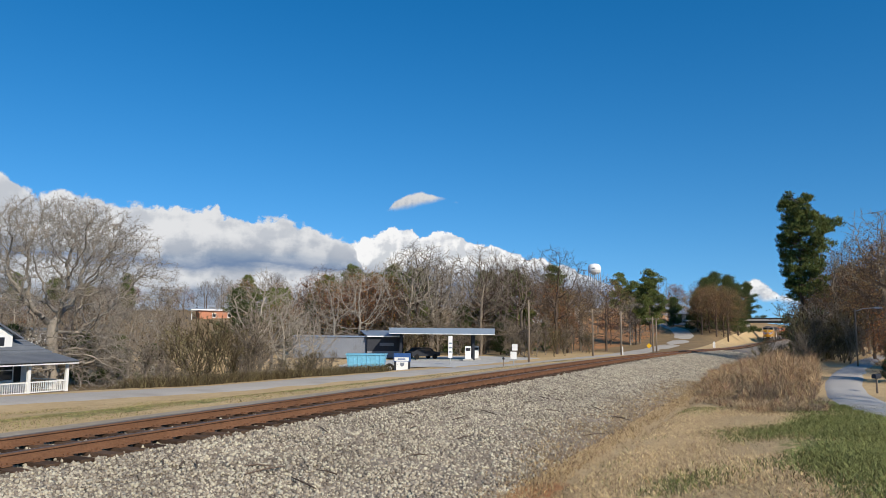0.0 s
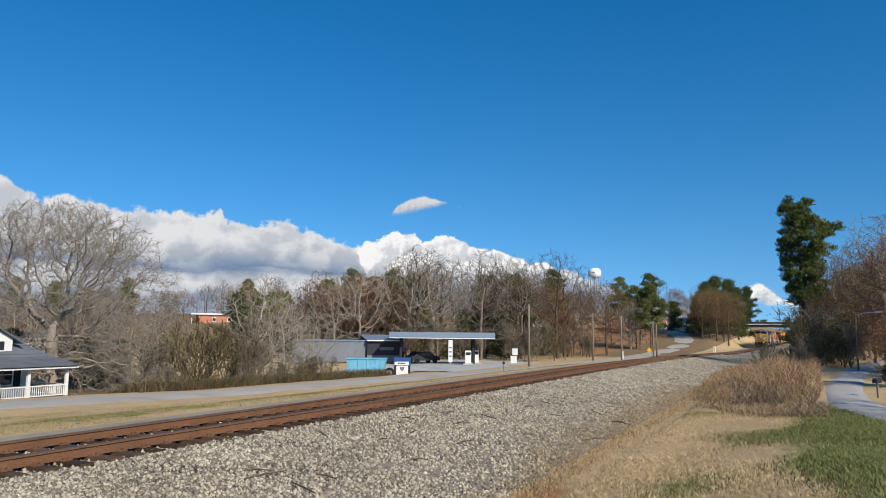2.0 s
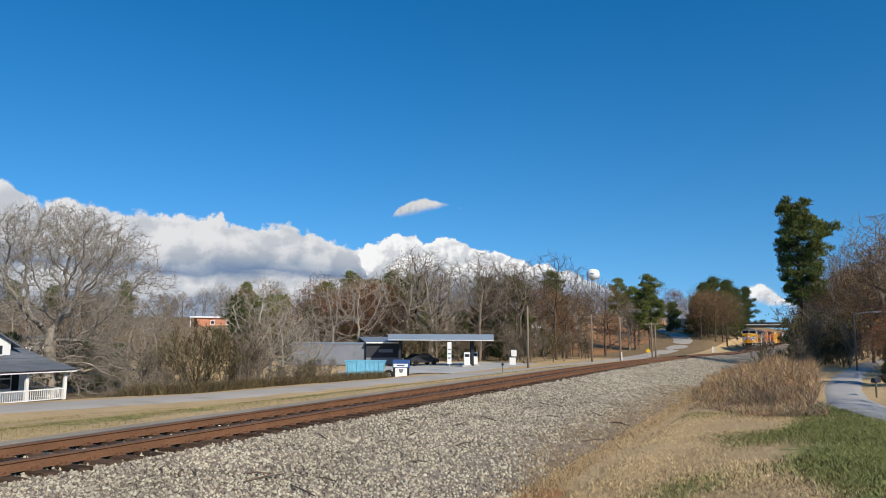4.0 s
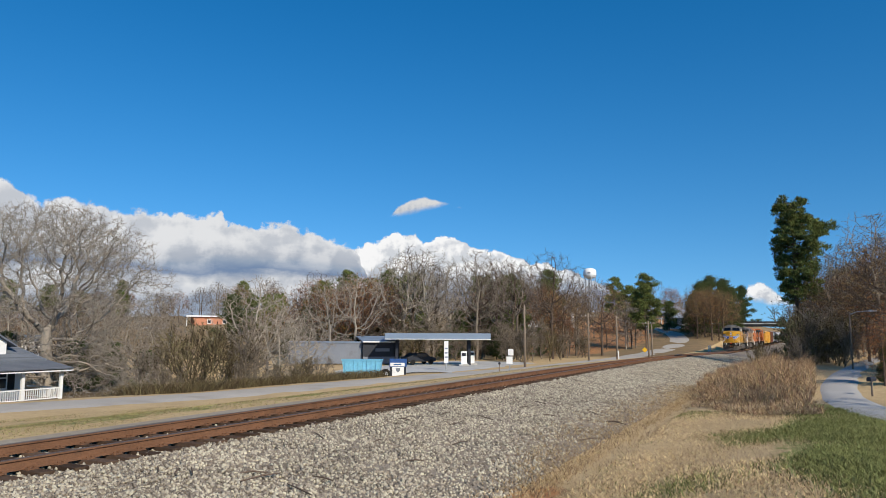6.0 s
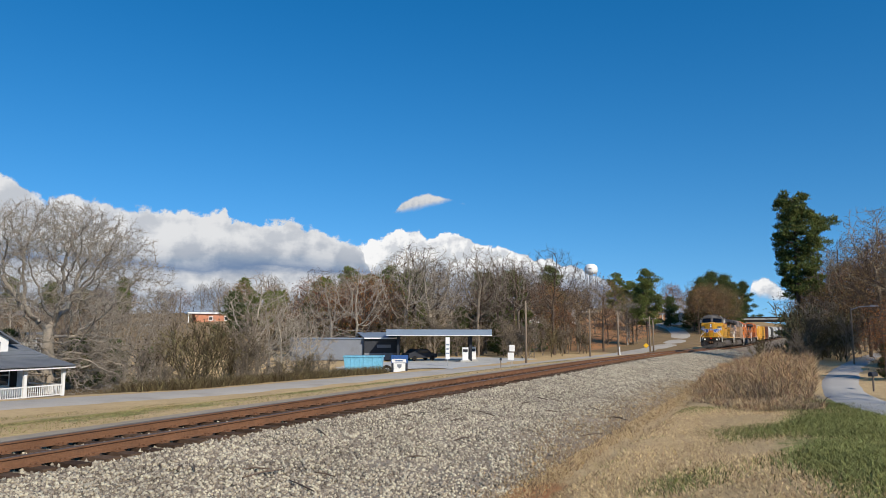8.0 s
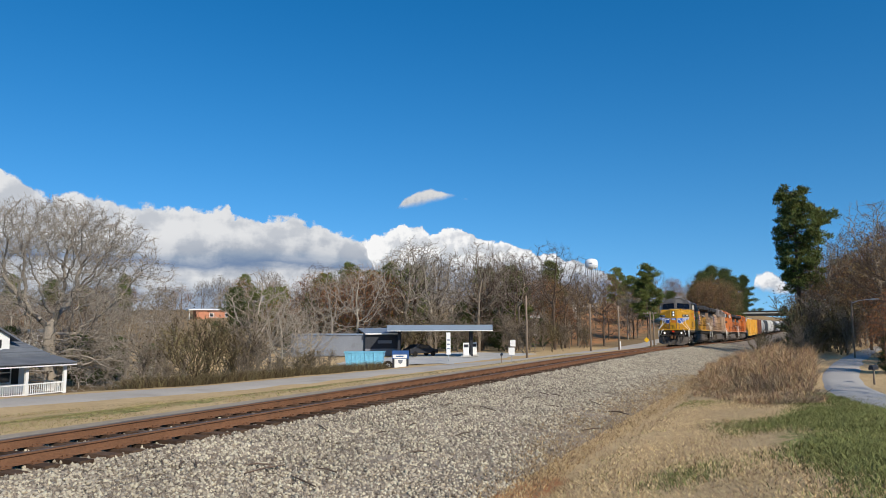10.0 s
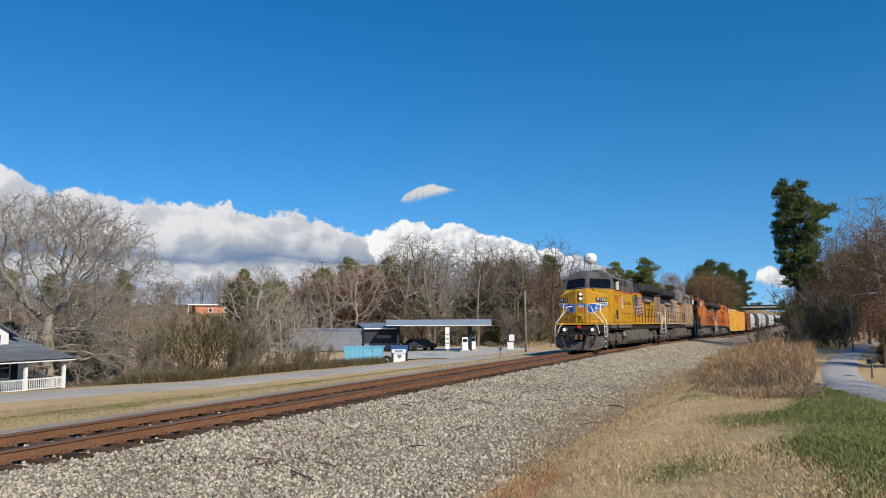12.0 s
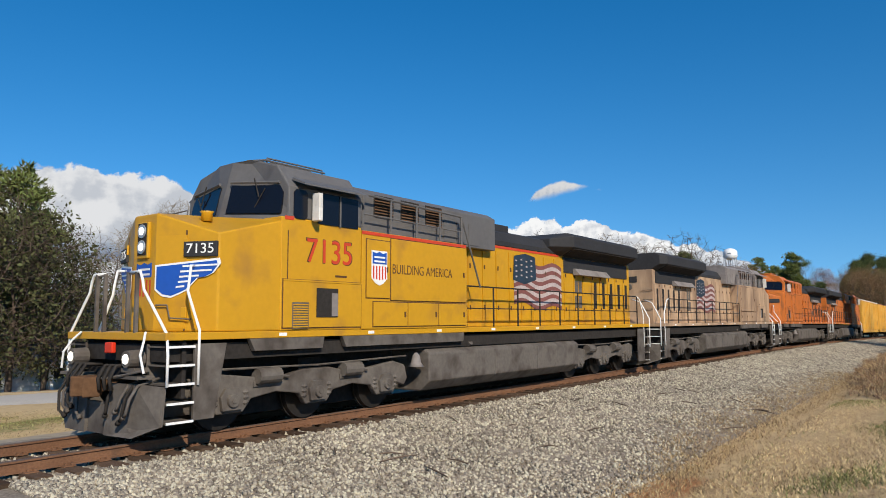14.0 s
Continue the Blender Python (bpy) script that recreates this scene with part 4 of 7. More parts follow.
# shade of the bases and bright upper parts are put into these cloud colours
SLATEBLUE, DUSK, MID, PALE = (0.17, 0.25, 0.40), (0.29, 0.36, 0.47), (0.42, 0.46, 0.53), (0.54, 0.57, 0.62)
FLAT = ((-90, 0.0), (90, 0.0))
CLOUDS = [
    cloud_sheet("cloud_bank", 30, 82, 0, 620, 2550.0,
                ((30, 40), (31.6, 120), (33.2, 300), (34.5, 330), (36.6, 352), (37.8, 366), (38.7, 396), (40.5, 380), (42.2, 376), (43.3, 384), (43.8, 418), (44.6, 412), (45.3, 392), (46.1, 416), (48.3, 402), (50.2, 410),
                 (51.4, 400), (52.0, 424), (54.4, 432), (56.0, 418), (57.1, 432), (57.8, 474), (59.5, 485), (66, 500), (74, 430), (82, 400)), ((30, 0), (82, 0)),
                "long bank of grey-white layered cloud", ((0, DUSK), (120, DUSK), (165, PALE), (190, MID), (212, SLATEBLUE), (236, DUSK), (262, MID), (310, PALE), (420, PALE)),
                rag=58.0, lump=190.0, contrast=5.5, streak=1.6, soft=18.0, white=0.86, gain=0.72),
    cloud_sheet("cumulus", 4, 44, 0, 480, 2600.0,
                ((4, 30), (8, 105), (12, 150), (15, 202), (16.4, 236), (18.1, 250), (20.5, 280), (21.7, 311), (24.2, 322), (25.4, 353), (26.6, 355), (27.85, 335), (28.6, 360), (29.7, 365), (31.8, 343), (33, 318), (36, 290), (44, 240)),
                ((4, 0), (44, 0)), "towering bright white cumulus cloud", ((0, DUSK), (130, SLATEBLUE), (180, DUSK), (215, MID), (260, (0.60, 0.63, 0.67)), (340, (0.66, 0.68, 0.72))),
                rag=46.0, lump=105.0, contrast=6.5, streak=0.0, soft=8.0),
    cloud_sheet("low_cloud", -8, 7, 0, 230, 2580.0, ((-8, 60), (-3, 110), (-1, 100), (0.8, 128), (1.6, 150), (2.4, 176), (3.2, 172), (3.6, 120), (7, 60)), ((-8, 20), (0.5, 92), (3.6, 108), (7, 90)), "low white cloud behind the trees", ((0, MID), (80, PALE), (160, PALE)),
                rag=30.0, lump=80.0, contrast=5.0, soft=10.0),
    cloud_sheet("cloud", 24.2, 31.4, 395, 510, 2500.0, ((24.2, 440), (25.0, 452), (25.5, 448), (25.8, 462), (27.0, 478), (27.8, 486), (29.0, 478), (30.0, 448), (30.5, 426), (31.4, 400)),
                ((24.2, 470), (24.9, 440), (25.4, 446), (25.8, 456), (27.0, 437), (28.5, 422), (30.0, 408), (30.6, 406), (31.4, 425)), "small white cloud alone in the blue sky",
                ((400, MID), (430, MID), (462, PALE), (490, PALE)), rag=13.0, lump=60.0, contrast=4.0, soft=10.0, white=0.70),
]


# ---- woods ----
def spot(bearing, dist):
    """A place by its bearing to the left of the track and its distance from the camera's stand."""
    b = radians(bearing)
    return -dist * math.sin(b), dist * math.cos(b)


def plant_woods():
    rng = random.Random(21)

    def scatter(kinds, n, b0, b1, d0, d1, s0, s1):
        for _ in range(n):
            bb, dd = rng.uniform(b0, b1), rng.uniform(d0, d1)
            x, y = spot(bb, dd)
            if (41.2 < bb < 45.8 and dd < 270) or (12.9 < bb < 15.0 and kinds is not shrubs):
                continue
            if abs(x - float(track_x(y))) < 9 or (-31.5 < x < -22 and y < 200):
                continue
            put(rng.choice(kinds), x, y, rng.uniform(0, 360), rng.uniform(s0, s1))
    # mid distance, behind the filling station
    scatter(greys, 24, 17, 29, 104, 150, 0.88, 1.12)
    scatter(greys + rusts[:1], 15, 29, 39, 105, 150, 0.58, 0.80)
    scatter(rusts[:1], 4, 30, 36, 104, 128, 0.85, 1.05)
    scatter(rusts[1:2], 2, 30, 34, 112, 120, 0.7, 0.9)
    scatter(greys, 13, 38, 60, 85, 140, 0.5, 0.72)
    scatter(greys + rusts, 22, 36, 64, 150, 230, 0.55, 0.85)
    scatter(pines, 7, 24, 34, 140, 170, 0.72, 0.95)
    scatter(pines, 4, 38, 50, 170, 220, 0.6, 0.75)
    scatter(greys + greys + rusts + cedars[:1], 28, 9.6, 18, 128, 190, 0.62, 0.9)
    scatter(pines, 6, 9.5, 16, 180, 230, 0.85, 1.0)
    scatter(greys + rusts, 12, 3.5, 10.5, 300, 380, 0.8, 1.1)
    scatter(cedars + greys[:1] + rusts[:1], 22, 10, 24, 112, 150, 0.3, 0.5)
    # low dark cedars added in place of the shadowed gaps between the trunks
    scatter(cedars, 16, 20, 38, 108, 140, 0.4, 0.7)
    scatter(shrubs, 22, 10, 27, 104, 135, 0.8, 1.4)
    scatter(greys + rusts + pines, 40, 38, 66, 275, 340, 0.7, 1.0)
    scatter(shrubs, 46, 16, 40, 100, 128, 0.9, 1.7)
    # single trees that stand out
    put(greys[2], *spot(15.2, 138), 40, 0.98)
    put(pines[1], *spot(9.9, 168), 10, 0.98)
    put(rusts[2], *spot(11.0, 172), 70, 0.62)
    put(pines[0], *spot(20.3, 128), 70, 0.92)
    put(pines[0], *spot(28.2, 132), 170, 0.95)
    put(cedars[0], *spot(42.0, 190), 20, 1.25)
    put(rusts[0], *spot(41.6, 285), 20, 1.1)
    put(greys[1], *spot(40.2, 66), 20, 0.72)
    put(greys[1], *spot(34.6, 98), 120, 0.80)
    put(greys[1], *spot(32.6, 99), 20, 0.84)
    put(rusts[1], *spot(30.6, 112), 20, 0.92)
    put(rusts[1], *spot(32.0, 116), 120, 1.0)
    put(pines[0], *spot(35.2, 130), 120, 0.84)
    # the clump of cedars and oaks by the track, ahead
    for b, d, s in ((5.9, 222, 1.25), (5.2, 226, 1.38), (4.3, 230, 1.42), (3.7, 245, 1.32), (6.5, 218, 0.95)):
        put(cedars[1], *spot(b, d), 50 * s, s)
    for b, d, s in ((5.2, 207, 1.02), (4.4, 209, 1.05), (6.2, 207, 0.95)):
        put(rusts[2], *spot(b, d), 200 * s, s)
    put(rusts[1], *spot(5.7, 212), 10, 1.0)
    put(rusts[0], *spot(4.7, 214), 90, 0.95)
    put(cedars[1], *spot(3.0, 335), 90, 1.35)
    # beside the street
    for b, d, s, k in ((-2.0, 82, 0.60, 0), (-2.7, 80, 0.66, 2), (-3.4, 84, 0.72, 3), (-4.6, 92, 0.85, 0), (-5.6, 74, 0.85, 2), (-6.9, 64, 0.62, 3), (-1.5, 96, 0.70, 3), (-8.6, 60, 0.70, 2), (-7.8, 78, 0.85, 0)):
        put(greys[k], *spot(b, d), 77 * k, s)
    for b, d, s, k in ((-2.9, 88, 0.62, 0), (-4.2, 86, 0.74, 1), (-5.9, 84, 0.90, 2), (-5.2, 100, 0.95, 0), (-1.9, 110, 0.8, 1), (-3.5, 120, 0.9, 2), (-6.6, 95, 1.0, 1), (-2.2, 78, 0.50, 2), (-4.9, 76, 0.62, 2), (-6.3, 66, 0.66, 2)):
        put(rusts[k], *spot(b, d), 60 * k, s)
    for b, d, s in ((-0.35, 71, 0.36), (-1.0, 74, 0.42), (-1.7, 78, 0.5)):
        put(cedars[0], *spot(b, d), 130 * s, s)
    # brush under the trees
    for k in range(34):
        x, y = spot(rng.uniform(-3.4, -0.6), rng.uniform(64, 80))
        put(rng.choice(shrubs), x, y, rng.uniform(0, 360), rng.uniform(0.7, 1.25))
    for k in range(40):
        x, y = spot(rng.uniform(-9, -3.0), rng.uniform(92, 135))
        put(rng.choice(shrubs), x, y, rng.uniform(0, 360), rng.uniform(0.8, 1.5))
    # unseen trees right of the view, added to shade the ground by the street
    for x, y, s in ((16, 44, 0.9), (18, 49, 1.1), (15, 54, 1.0), (20, 58, 1.1), (17, 66, 1.0), (12, 58, 0.8)):
        put(rusts[1], x, y, 50 * x, s)
        put(cedars[0], x + 2.5, y - 3, 70 * x, s)
    for b, d, s in ((-5.7, 41, 0.24), (-6.4, 42, 0.34)):
        put(rusts[0], *spot(b, d), 130 * s, s)
        put(cedars[0], *spot(b - 0.25, d + 1), 130 * s, s * 0.85)
    for k in range(26):
        x, y = spot(rng.uniform(-9, -0.8), rng.uniform(125, 260))
        if abs(x - float(track_x(y))) > 10:
            put(rng.choice(rusts + greys + cedars + pines), x, y, rng.uniform(0, 360), rng.uniform(0.6, 0.95))
    # two trees out of view, added to throw shadow bands over the street
    put(greys[3], 14.5, 21.0, 30, 0.72)
    put(rusts[1], 22.0, 14.0, 30, 0.85)
    # evergreen in front of the house
    er = np.random.default_rng(91)
    ev = crown_tree(91, round_crown(er, 1000, 11.0, 4.4, 0.8, lobes=4), [(0.03 * z, 0, z) for z in np.linspace(-0.4, 4.5, 8)], M_BARK_DARK, "dark shaggy evergreen with bare twigs beside the house", spot(67.0, 45),
                    name="evergreen_tree", step=0.42, reach=4.5, kill=0.75, tip=0.017, power=2.1, twigs=4, twig_len=0.8, leaves=M_SHAGGY, leaf_per=5, leaf_size=0.10, leaf_reach=0.28)
    put(ev, *spot(64.9, 49), 140, 0.95)
    put(ev, *spot(62.8, 53), 250, 0.72)
    put(ev, *spot(68.9, 43), 60, 1.10)
    put(pines[0], *spot(67.6, 52), 40, 0.95)
    put(greys[3], *spot(61.0, 56), 33, 0.62)
    put(greys[2], *spot(63.6, 60), 33, 0.80)
    # scrub between the road and the low ground
    for k in range(64):
        x, y = rng.uniform(-41, -31.4), rng.uniform(29, 60)
        if rng.random() < 0.35:
            x = rng.uniform(-33, -31.2)
        low = math.degrees(math.atan2(-x, y)) < 39.5
        if math.degrees(math.atan2(-x, y)) < 34.5:
            continue
        open_view = math.degrees(math.atan2(-x, y)) > 45.5
        put(rng.choice(shrubs), x, y, rng.uniform(0, 360), rng.uniform(0.28, 0.5) if low or open_view else rng.uniform(0.5, 1.1))
    for k in range(34):
        bb = rng.uniform(39.5, 60)
        x, y = spot(bb, rng.uniform(76 if bb > 47 else 58, 92))
        put(rng.choice(shrubs), x, y, rng.uniform(0, 360), rng.uniform(0.35, 0.6) if 40.5 < bb < 46.5 else rng.uniform(0.9, 1.4))
    for bb, dd, sc in ((38.4, 62, 0.52), (39.3, 70, 0.6), (37.2, 66, 0.45), (47.5, 66, 0.5), (49.5, 72, 0.55), (36.2, 72, 0.5)):
        put(greys[1], *spot(bb, dd), 90 * dd, sc)
    for bb, dd, sc in ((52.5, 78, 0.55), (50.2, 84, 0.5), (48.0, 80, 0.42), (57, 80, 0.6)):
        put(cedars[0], *spot(bb, dd), 90 * dd, sc)
    for k in range(10):
        x, y = spot(rng.uniform(-1.5, 2.5), rng.uniform(56, 70))
        put(rng.choice(shrubs), x, y, rng.uniform(0, 360), rng.uniform(0.35, 0.6))


def far_woods():
    """Crowds of far bare crowns too many to count: slender twigs in uneven clumps."""
    rng = np.random.default_rng(31)
    V = []
    for k in range(300):
        b, d = radians(rng.uniform(3, 66)), rng.uniform(150, 330)
        x, y = -d * math.sin(b), d * math.cos(b)
        if abs(x - float(track_x(y))) < 12 or abs(x + 27) < 6 or (0.715 < b < 0.80 and d < 275):
            continue
        h, w = rng.uniform(6, 10.5), rng.uniform(2, 4)
        n = 120
        c = np.stack([rng.normal(0, w * 0.5, n), rng.normal(0, w * 0.5, n), np.abs(rng.normal(0.5, 0.28, n)) * h], -1)
        c = c[c[:, 2] < h * 1.1]
        c += (x, y, float(land(x, y)))
        V.append(c)
    C = np.concatenate(V)
    N = len(C)
    a = rng.normal(0, 0.6, (N, 3))
    a[:, 2] = np.abs(a[:, 2]) + 0.5
    a /= np.linalg.norm(a, axis=1, keepdims=True)
    s = np.cross(a, rng.normal(0, 1, (N, 3)))
    s /= np.linalg.norm(s, axis=1, keepdims=True)
    L, w = rng.uniform(0.5, 1.6, N)[:, None], rng.uniform(0.05, 0.10, N)[:, None]
    Q = np.stack([C - s * w, C + s * w, C + a * L + s * w * 0.3, C + a * L - s * w * 0.3], 1)
    ob = new("far_woods", fast_mesh("far_woods", Q.reshape(-1, 3), np.arange(4 * N).reshape(N, 4), M_BARK))
    tagged(ob, "far leafless grey-brown woodland", "woods", kind="stuff")


plant_woods()
far_woods()


# ---- house by the road ----
def build_house():
    z0 = float(land(-46, 28))
    house = thing("house", "white clapboard house with a grey shingle hip roof and front porch", "house", at=(-46.5, 23.0, z0 + 0.4))
    # local: +x faces the road, y along the road
    part("foundation", Build().box(-10, 2.2, -9, 9.6, -1.2, 0.45), M_CONCRETE, house)
    part("wall", Build().box(-9.6, -1.3, -8.8, 9.4, 0.45, 3.2), M_WHITE, house, "white clapboard walls")
    for k in range(16):
        part("clapboard", Build().box(-1.3, -1.28, -8.8, 9.4, 0.47 + 0.17 * k, 0.60 + 0.17 * k), M_WHITE, house)
    part("porch_floor", Build().box(-1.3, 2.3, -2.0, 10.0, 0.455, 0.50), M_CONCRETE, house, "porch floor")
    # main roof
    b = Build()
    v = [(-10.2, -9.4, 3.15), (0.45, -9.4, 3.15), (0.45, 10.0, 3.15), (-10.2, 10.0, 3.15), (-4.9, -4.6, 6.5), (-4.9, 5.2, 6.5)]
    v += [(x, y, z - 0.16) for x, y, z in v[:4]]
    b.add(v, [(0, 1, 4), (1, 2, 5, 4), (2, 3, 5), (3, 0, 4, 5), (0, 6, 7, 1), (1, 7, 8, 2), (2, 8, 9, 3), (3, 9, 6, 0), (6, 9, 8, 7)])
    roof = part("roof", b, M_SHINGLE, house, "grey shingle hip roof")
    for k in range(12):
        t = (k + 0.5) / 12
        x0, z = 0.45 - 5.35 * t, 3.15 + 3.35 * t
        part("shingle_course", Build().box(x0 - 0.24, x0 + 0.03, -9.4 + 4.8 * t, 10.0 - 4.8 * t, z - 0.06, z + 0.03), M_SHINGLE, roof)
    # porch roof
    b = Build()
    v = [(0.2, -2.4, 3.05), (2.7, -2.4, 2.62), (2.7, 10.4, 2.62), (0.2, 10.4, 3.05)]
    v += [(x, y, z - 0.14) for x, y, z in v]
    b.add(v, [(0, 1, 2, 3), (4, 7, 6, 5), (0, 4, 5, 1), (1, 5, 6, 2), (2, 6, 7, 3), (3, 7, 4, 0)])
    part("porch_roof", b, M_SHINGLE, house, "low porch roof")
    part("fascia", Build().box(2.62, 2.70, -2.4, 10.4, 2.40, 2.56), M_WHITE, house)
    for y in (-1.8, 1.2, 4.2, 7.2, 9.9):
        p = part("porch_post", Build().box(2.10, 2.28, y - 0.10, y + 0.10, 0.48, 2.48), M_WHITE, house, "white porch post", bevel=0.01)
        part("post_cap", Build().box(2.06, 2.32, y - 0.14, y + 0.14, 2.36, 2.46), M_WHITE, p)
    for y0, y1 in ((4.3, 7.1), (7.3, 9.8)):
        r = part("railing", Build().box(2.15, 2.23, y0, y1, 1.25, 1.33).box(2.16, 2.22, y0, y1, 0.62, 0.68), M_WHITE, house, "white porch railing")
        n = int((y1 - y0) / 0.14)
        for k in range(n):
            y = y0 + (k + 0.5) * (y1 - y0) / n
            part("baluster", Build().box(2.17, 2.21, y - 0.02, y + 0.02, 0.66, 1.26), M_WHITE, r)
    r = part("railing", Build().box(-1.2, 2.2, 9.82, 9.90, 1.25, 1.33).box(-1.2, 2.2, 9.83, 9.89, 0.62, 0.68), M_WHITE, house, "white porch railing")
    for k in range(14):
        part("baluster", Build().box(0.2 + 0.145 * k, 0.24 + 0.145 * k, 9.84, 9.88, 0.66, 1.26), M_WHITE, r)
    for y in (-6.5, -4.2, 0.2, 3.2, 7.9):
        w = part("window", Build().box(-1.28, -1.24, y - 0.55, y + 0.55, 1.15, 2.65), M_WHITE, house, "white-framed sash window")
        part("pane", Build().box(-1.25, -1.225, y - 0.45, y + 0.45, 1.95, 2.55), M_GLASS, w)
        part("pane", Build().box(-1.25, -1.225, y - 0.45, y + 0.45, 1.25, 1.87), M_GLASS, w)
        for q in (-0.82, 0.82):
            part("shutter", Build().box(-1.28, -1.23, y + q - 0.24, y + q + 0.24, 1.1, 2.7), M_BLACK, house, "black louvred shutter")
    d = part("door", Build().box(-1.28, -1.22, 5.2, 6.2, 0.48, 2.58), M_GLASS, house, "dark front door")
    part("door_frame", Build().box(-1.28, -1.20, 5.05, 5.2, 0.48, 2.7).box(-1.28, -1.20, 6.2, 6.35, 0.48, 2.7), M_WHITE, d)
    # front gable dormer
    b = Build()
    b.prism([(5.3, 3.35), (7.5, 3.35), (7.5, 4.35), (6.4, 5.0), (5.3, 4.35)], "x", -3.2, -0.15)
    dm = part("dormer", b, M_WHITE, house, "white gabled dormer")
    for s in (-1, 1):
        rb = Build()
        v = [(-3.6, 6.4, 5.09), (0.15, 6.4, 5.09), (0.15, 6.4 + s * 1.65, 4.12), (-3.6, 6.4 + s * 1.65, 4.12)]
        v += [(x, y, z - 0.12) for x, y, z in v]
        rb.add(v, [(0, 1, 2, 3), (4, 7, 6, 5), (0, 4, 5, 1), (1, 5, 6, 2), (2, 6, 7, 3), (3, 7, 4, 0)])
        part("dormer_roof", rb, M_SHINGLE, dm, "shingled dormer slope")
    w = part("dormer_window", Build().box(-0.15, -0.10, 5.8, 7.0, 3.5, 4.25), M_WHITE, dm)
    for y in (6.1, 6.7):
        part("pane", Build().box(-0.11, -0.085, y - 0.22, y + 0.22, 3.58, 4.15), M_GLASS, w)
    return house


build_house()


# ---- filling station ----
SLATE = material("slate_blue_metal_cladding", (0.18, 0.20, 0.235), 0.6, vary=0.12, scale=0.5, fine=5, bump=0.05, dirt=(0.12, 0.12, 0.13), dirt_amount=0.1)
CANOPY_BLUE = material("canopy_fascia_blue_grey", (0.19, 0.25, 0.33), 0.5, vary=0.1, scale=0.5, fine=5, bump=0.02)
CYAN = material("bright_pool_blue_paint", (0.17, 0.46, 0.64), 0.5, vary=0.15, scale=1.5, fine=6, bump=0.03)
SIGNBLUE = material("sign_blue_paint", (0.03, 0.09, 0.26), 0.5, vary=0.08, scale=1.5, fine=6, bump=0)
DARKBAY = material("dark_bay_paint", (0.022, 0.026, 0.036), 0.6, vary=0.2, scale=1, fine=6, bump=0)
RUBBER = material("tyre_rubber", (0.02, 0.02, 0.02), 0.85, vary=0.2, scale=4, fine=20, bump=0.05)
BRICK = material("orange_brick", (0.52, 0.23, 0.14), 0.9, vary=0.2, scale=0.6, fine=6, bump=0.05)


def build_station():
    ax, ay = spot(29.9, 88)
    turn = 27.0
    g = float(land(-38, 76)) + 0.09
    ax, ay = ax - 0.55, ay - 0.2
    can = thing("fuel_canopy", "flat filling station canopy with blue-grey fascia on dark columns", "canopy", at=(ax, ay, g), turn=turn)
    part("deck", Build().box(0.1, 12.8, 0.1, 5.9, 3.32, 3.80), DARKBAY, can, "flat canopy deck")
    for x0, x1, y0, y1 in ((0, 12.9, -0.02, 0.12), (0, 12.9, 5.88, 6.02), (-0.02, 0.12, 0.12, 5.88), (12.78, 12.92, 0.12, 5.88)):
        f = part("fascia", Build().box(x0, x1, y0, y1, 3.20, 3.88), CANOPY_BLUE, can, "blue-grey fascia", bevel=0.01)
        part("fascia_trim", Build().box(x0 - 0.02, x1 + 0.02, y0 - 0.02, y1 + 0.02, 3.12, 3.20), M_WHITE, f, "pale lower trim")
    for x in (1.4, 10.4):
        for y in (1.6, 4.4):
            part("column", Build().box(x - 0.16, x + 0.16, y - 0.16, y + 0.16, 0, 3.32), DARKBAY, can, "dark square column", bevel=0.01)
    # shop and long shed
    bx, by = spot(37.6, 92)
    shop = thing("service_building", "long slate-blue metal building of the filling station", "building", at=(bx, by, g), turn=math.degrees(math.atan2(8.5, 9.0)) - 4)
    part("wall", Build().box(0, 9.0, 0, 7, 0, 2.65), SLATE, shop, "ribbed metal wall")
    for k in range(30):
        part("rib", Build().box(0.15 + 0.3 * k - 0.03, 0.15 + 0.3 * k + 0.03, -0.03, 0.0, 0, 2.63), SLATE, shop)
    part("roof", Build().box(-0.1, 9.05, -0.15, 7.1, 2.65, 2.78), CANOPY_BLUE, shop, "flat metal roof")
    part("front_wall", Build().box(9.0, 13.4, -0.6, 6, 0, 2.7), DARKBAY, shop, "dark shop front")
    part("front_base", Build().box(9.0, 13.4, -0.66, -0.6, 0, 0.9), SLATE, shop)
    part("front_sign", Build().box(10.6, 12.4, -0.66, -0.6, 1.55, 1.95), SLATE, shop)
    b = Build()
    b.prism([(-1.0, 2.72), (6.2, 3.4), (6.2, 3.5), (-1.0, 2.86)], "x", 8.9, 13.6)
    part("awning_roof", b, CANOPY_BLUE, shop, "pale sloping metal roof")
    part("gutter", Build().box(8.9, 13.6, -1.06, -0.98, 2.70, 2.84), M_WHITE, shop)

    def pump(px, dist, y):
        x, yy = spot(px, dist)
        p = thing("fuel_pump", "white fuel pump under the canopy", "fuel pump", "fuel pumps", at=(x, yy, g), turn=turn)
        part("plinth", Build().box(-0.6, 0.6, -0.5, 0.5, 0, 0.16), M_CONCRETE, p)
        part("cabinet", Build().box(-0.36, 0.36, -0.26, 0.26, 0.16, 1.7), M_WHITE, p, "white pump cabinet", bevel=0.03)
        part("display", Build().box(-0.28, 0.28, -0.28, -0.26, 1.15, 1.5), DARKBAY, p)
        part("hose", Build().tube([(0.44, 0, 1.6), (0.6, 0, 1.1), (0.55, 0, 0.6), (0.44, 0, 1.0)], 0.03, 6), RUBBER, p)
        return p
    pump(24.0, 88, 0)
    pump(23.4, 91, 0)
    x, y = spot(25.4, 76)
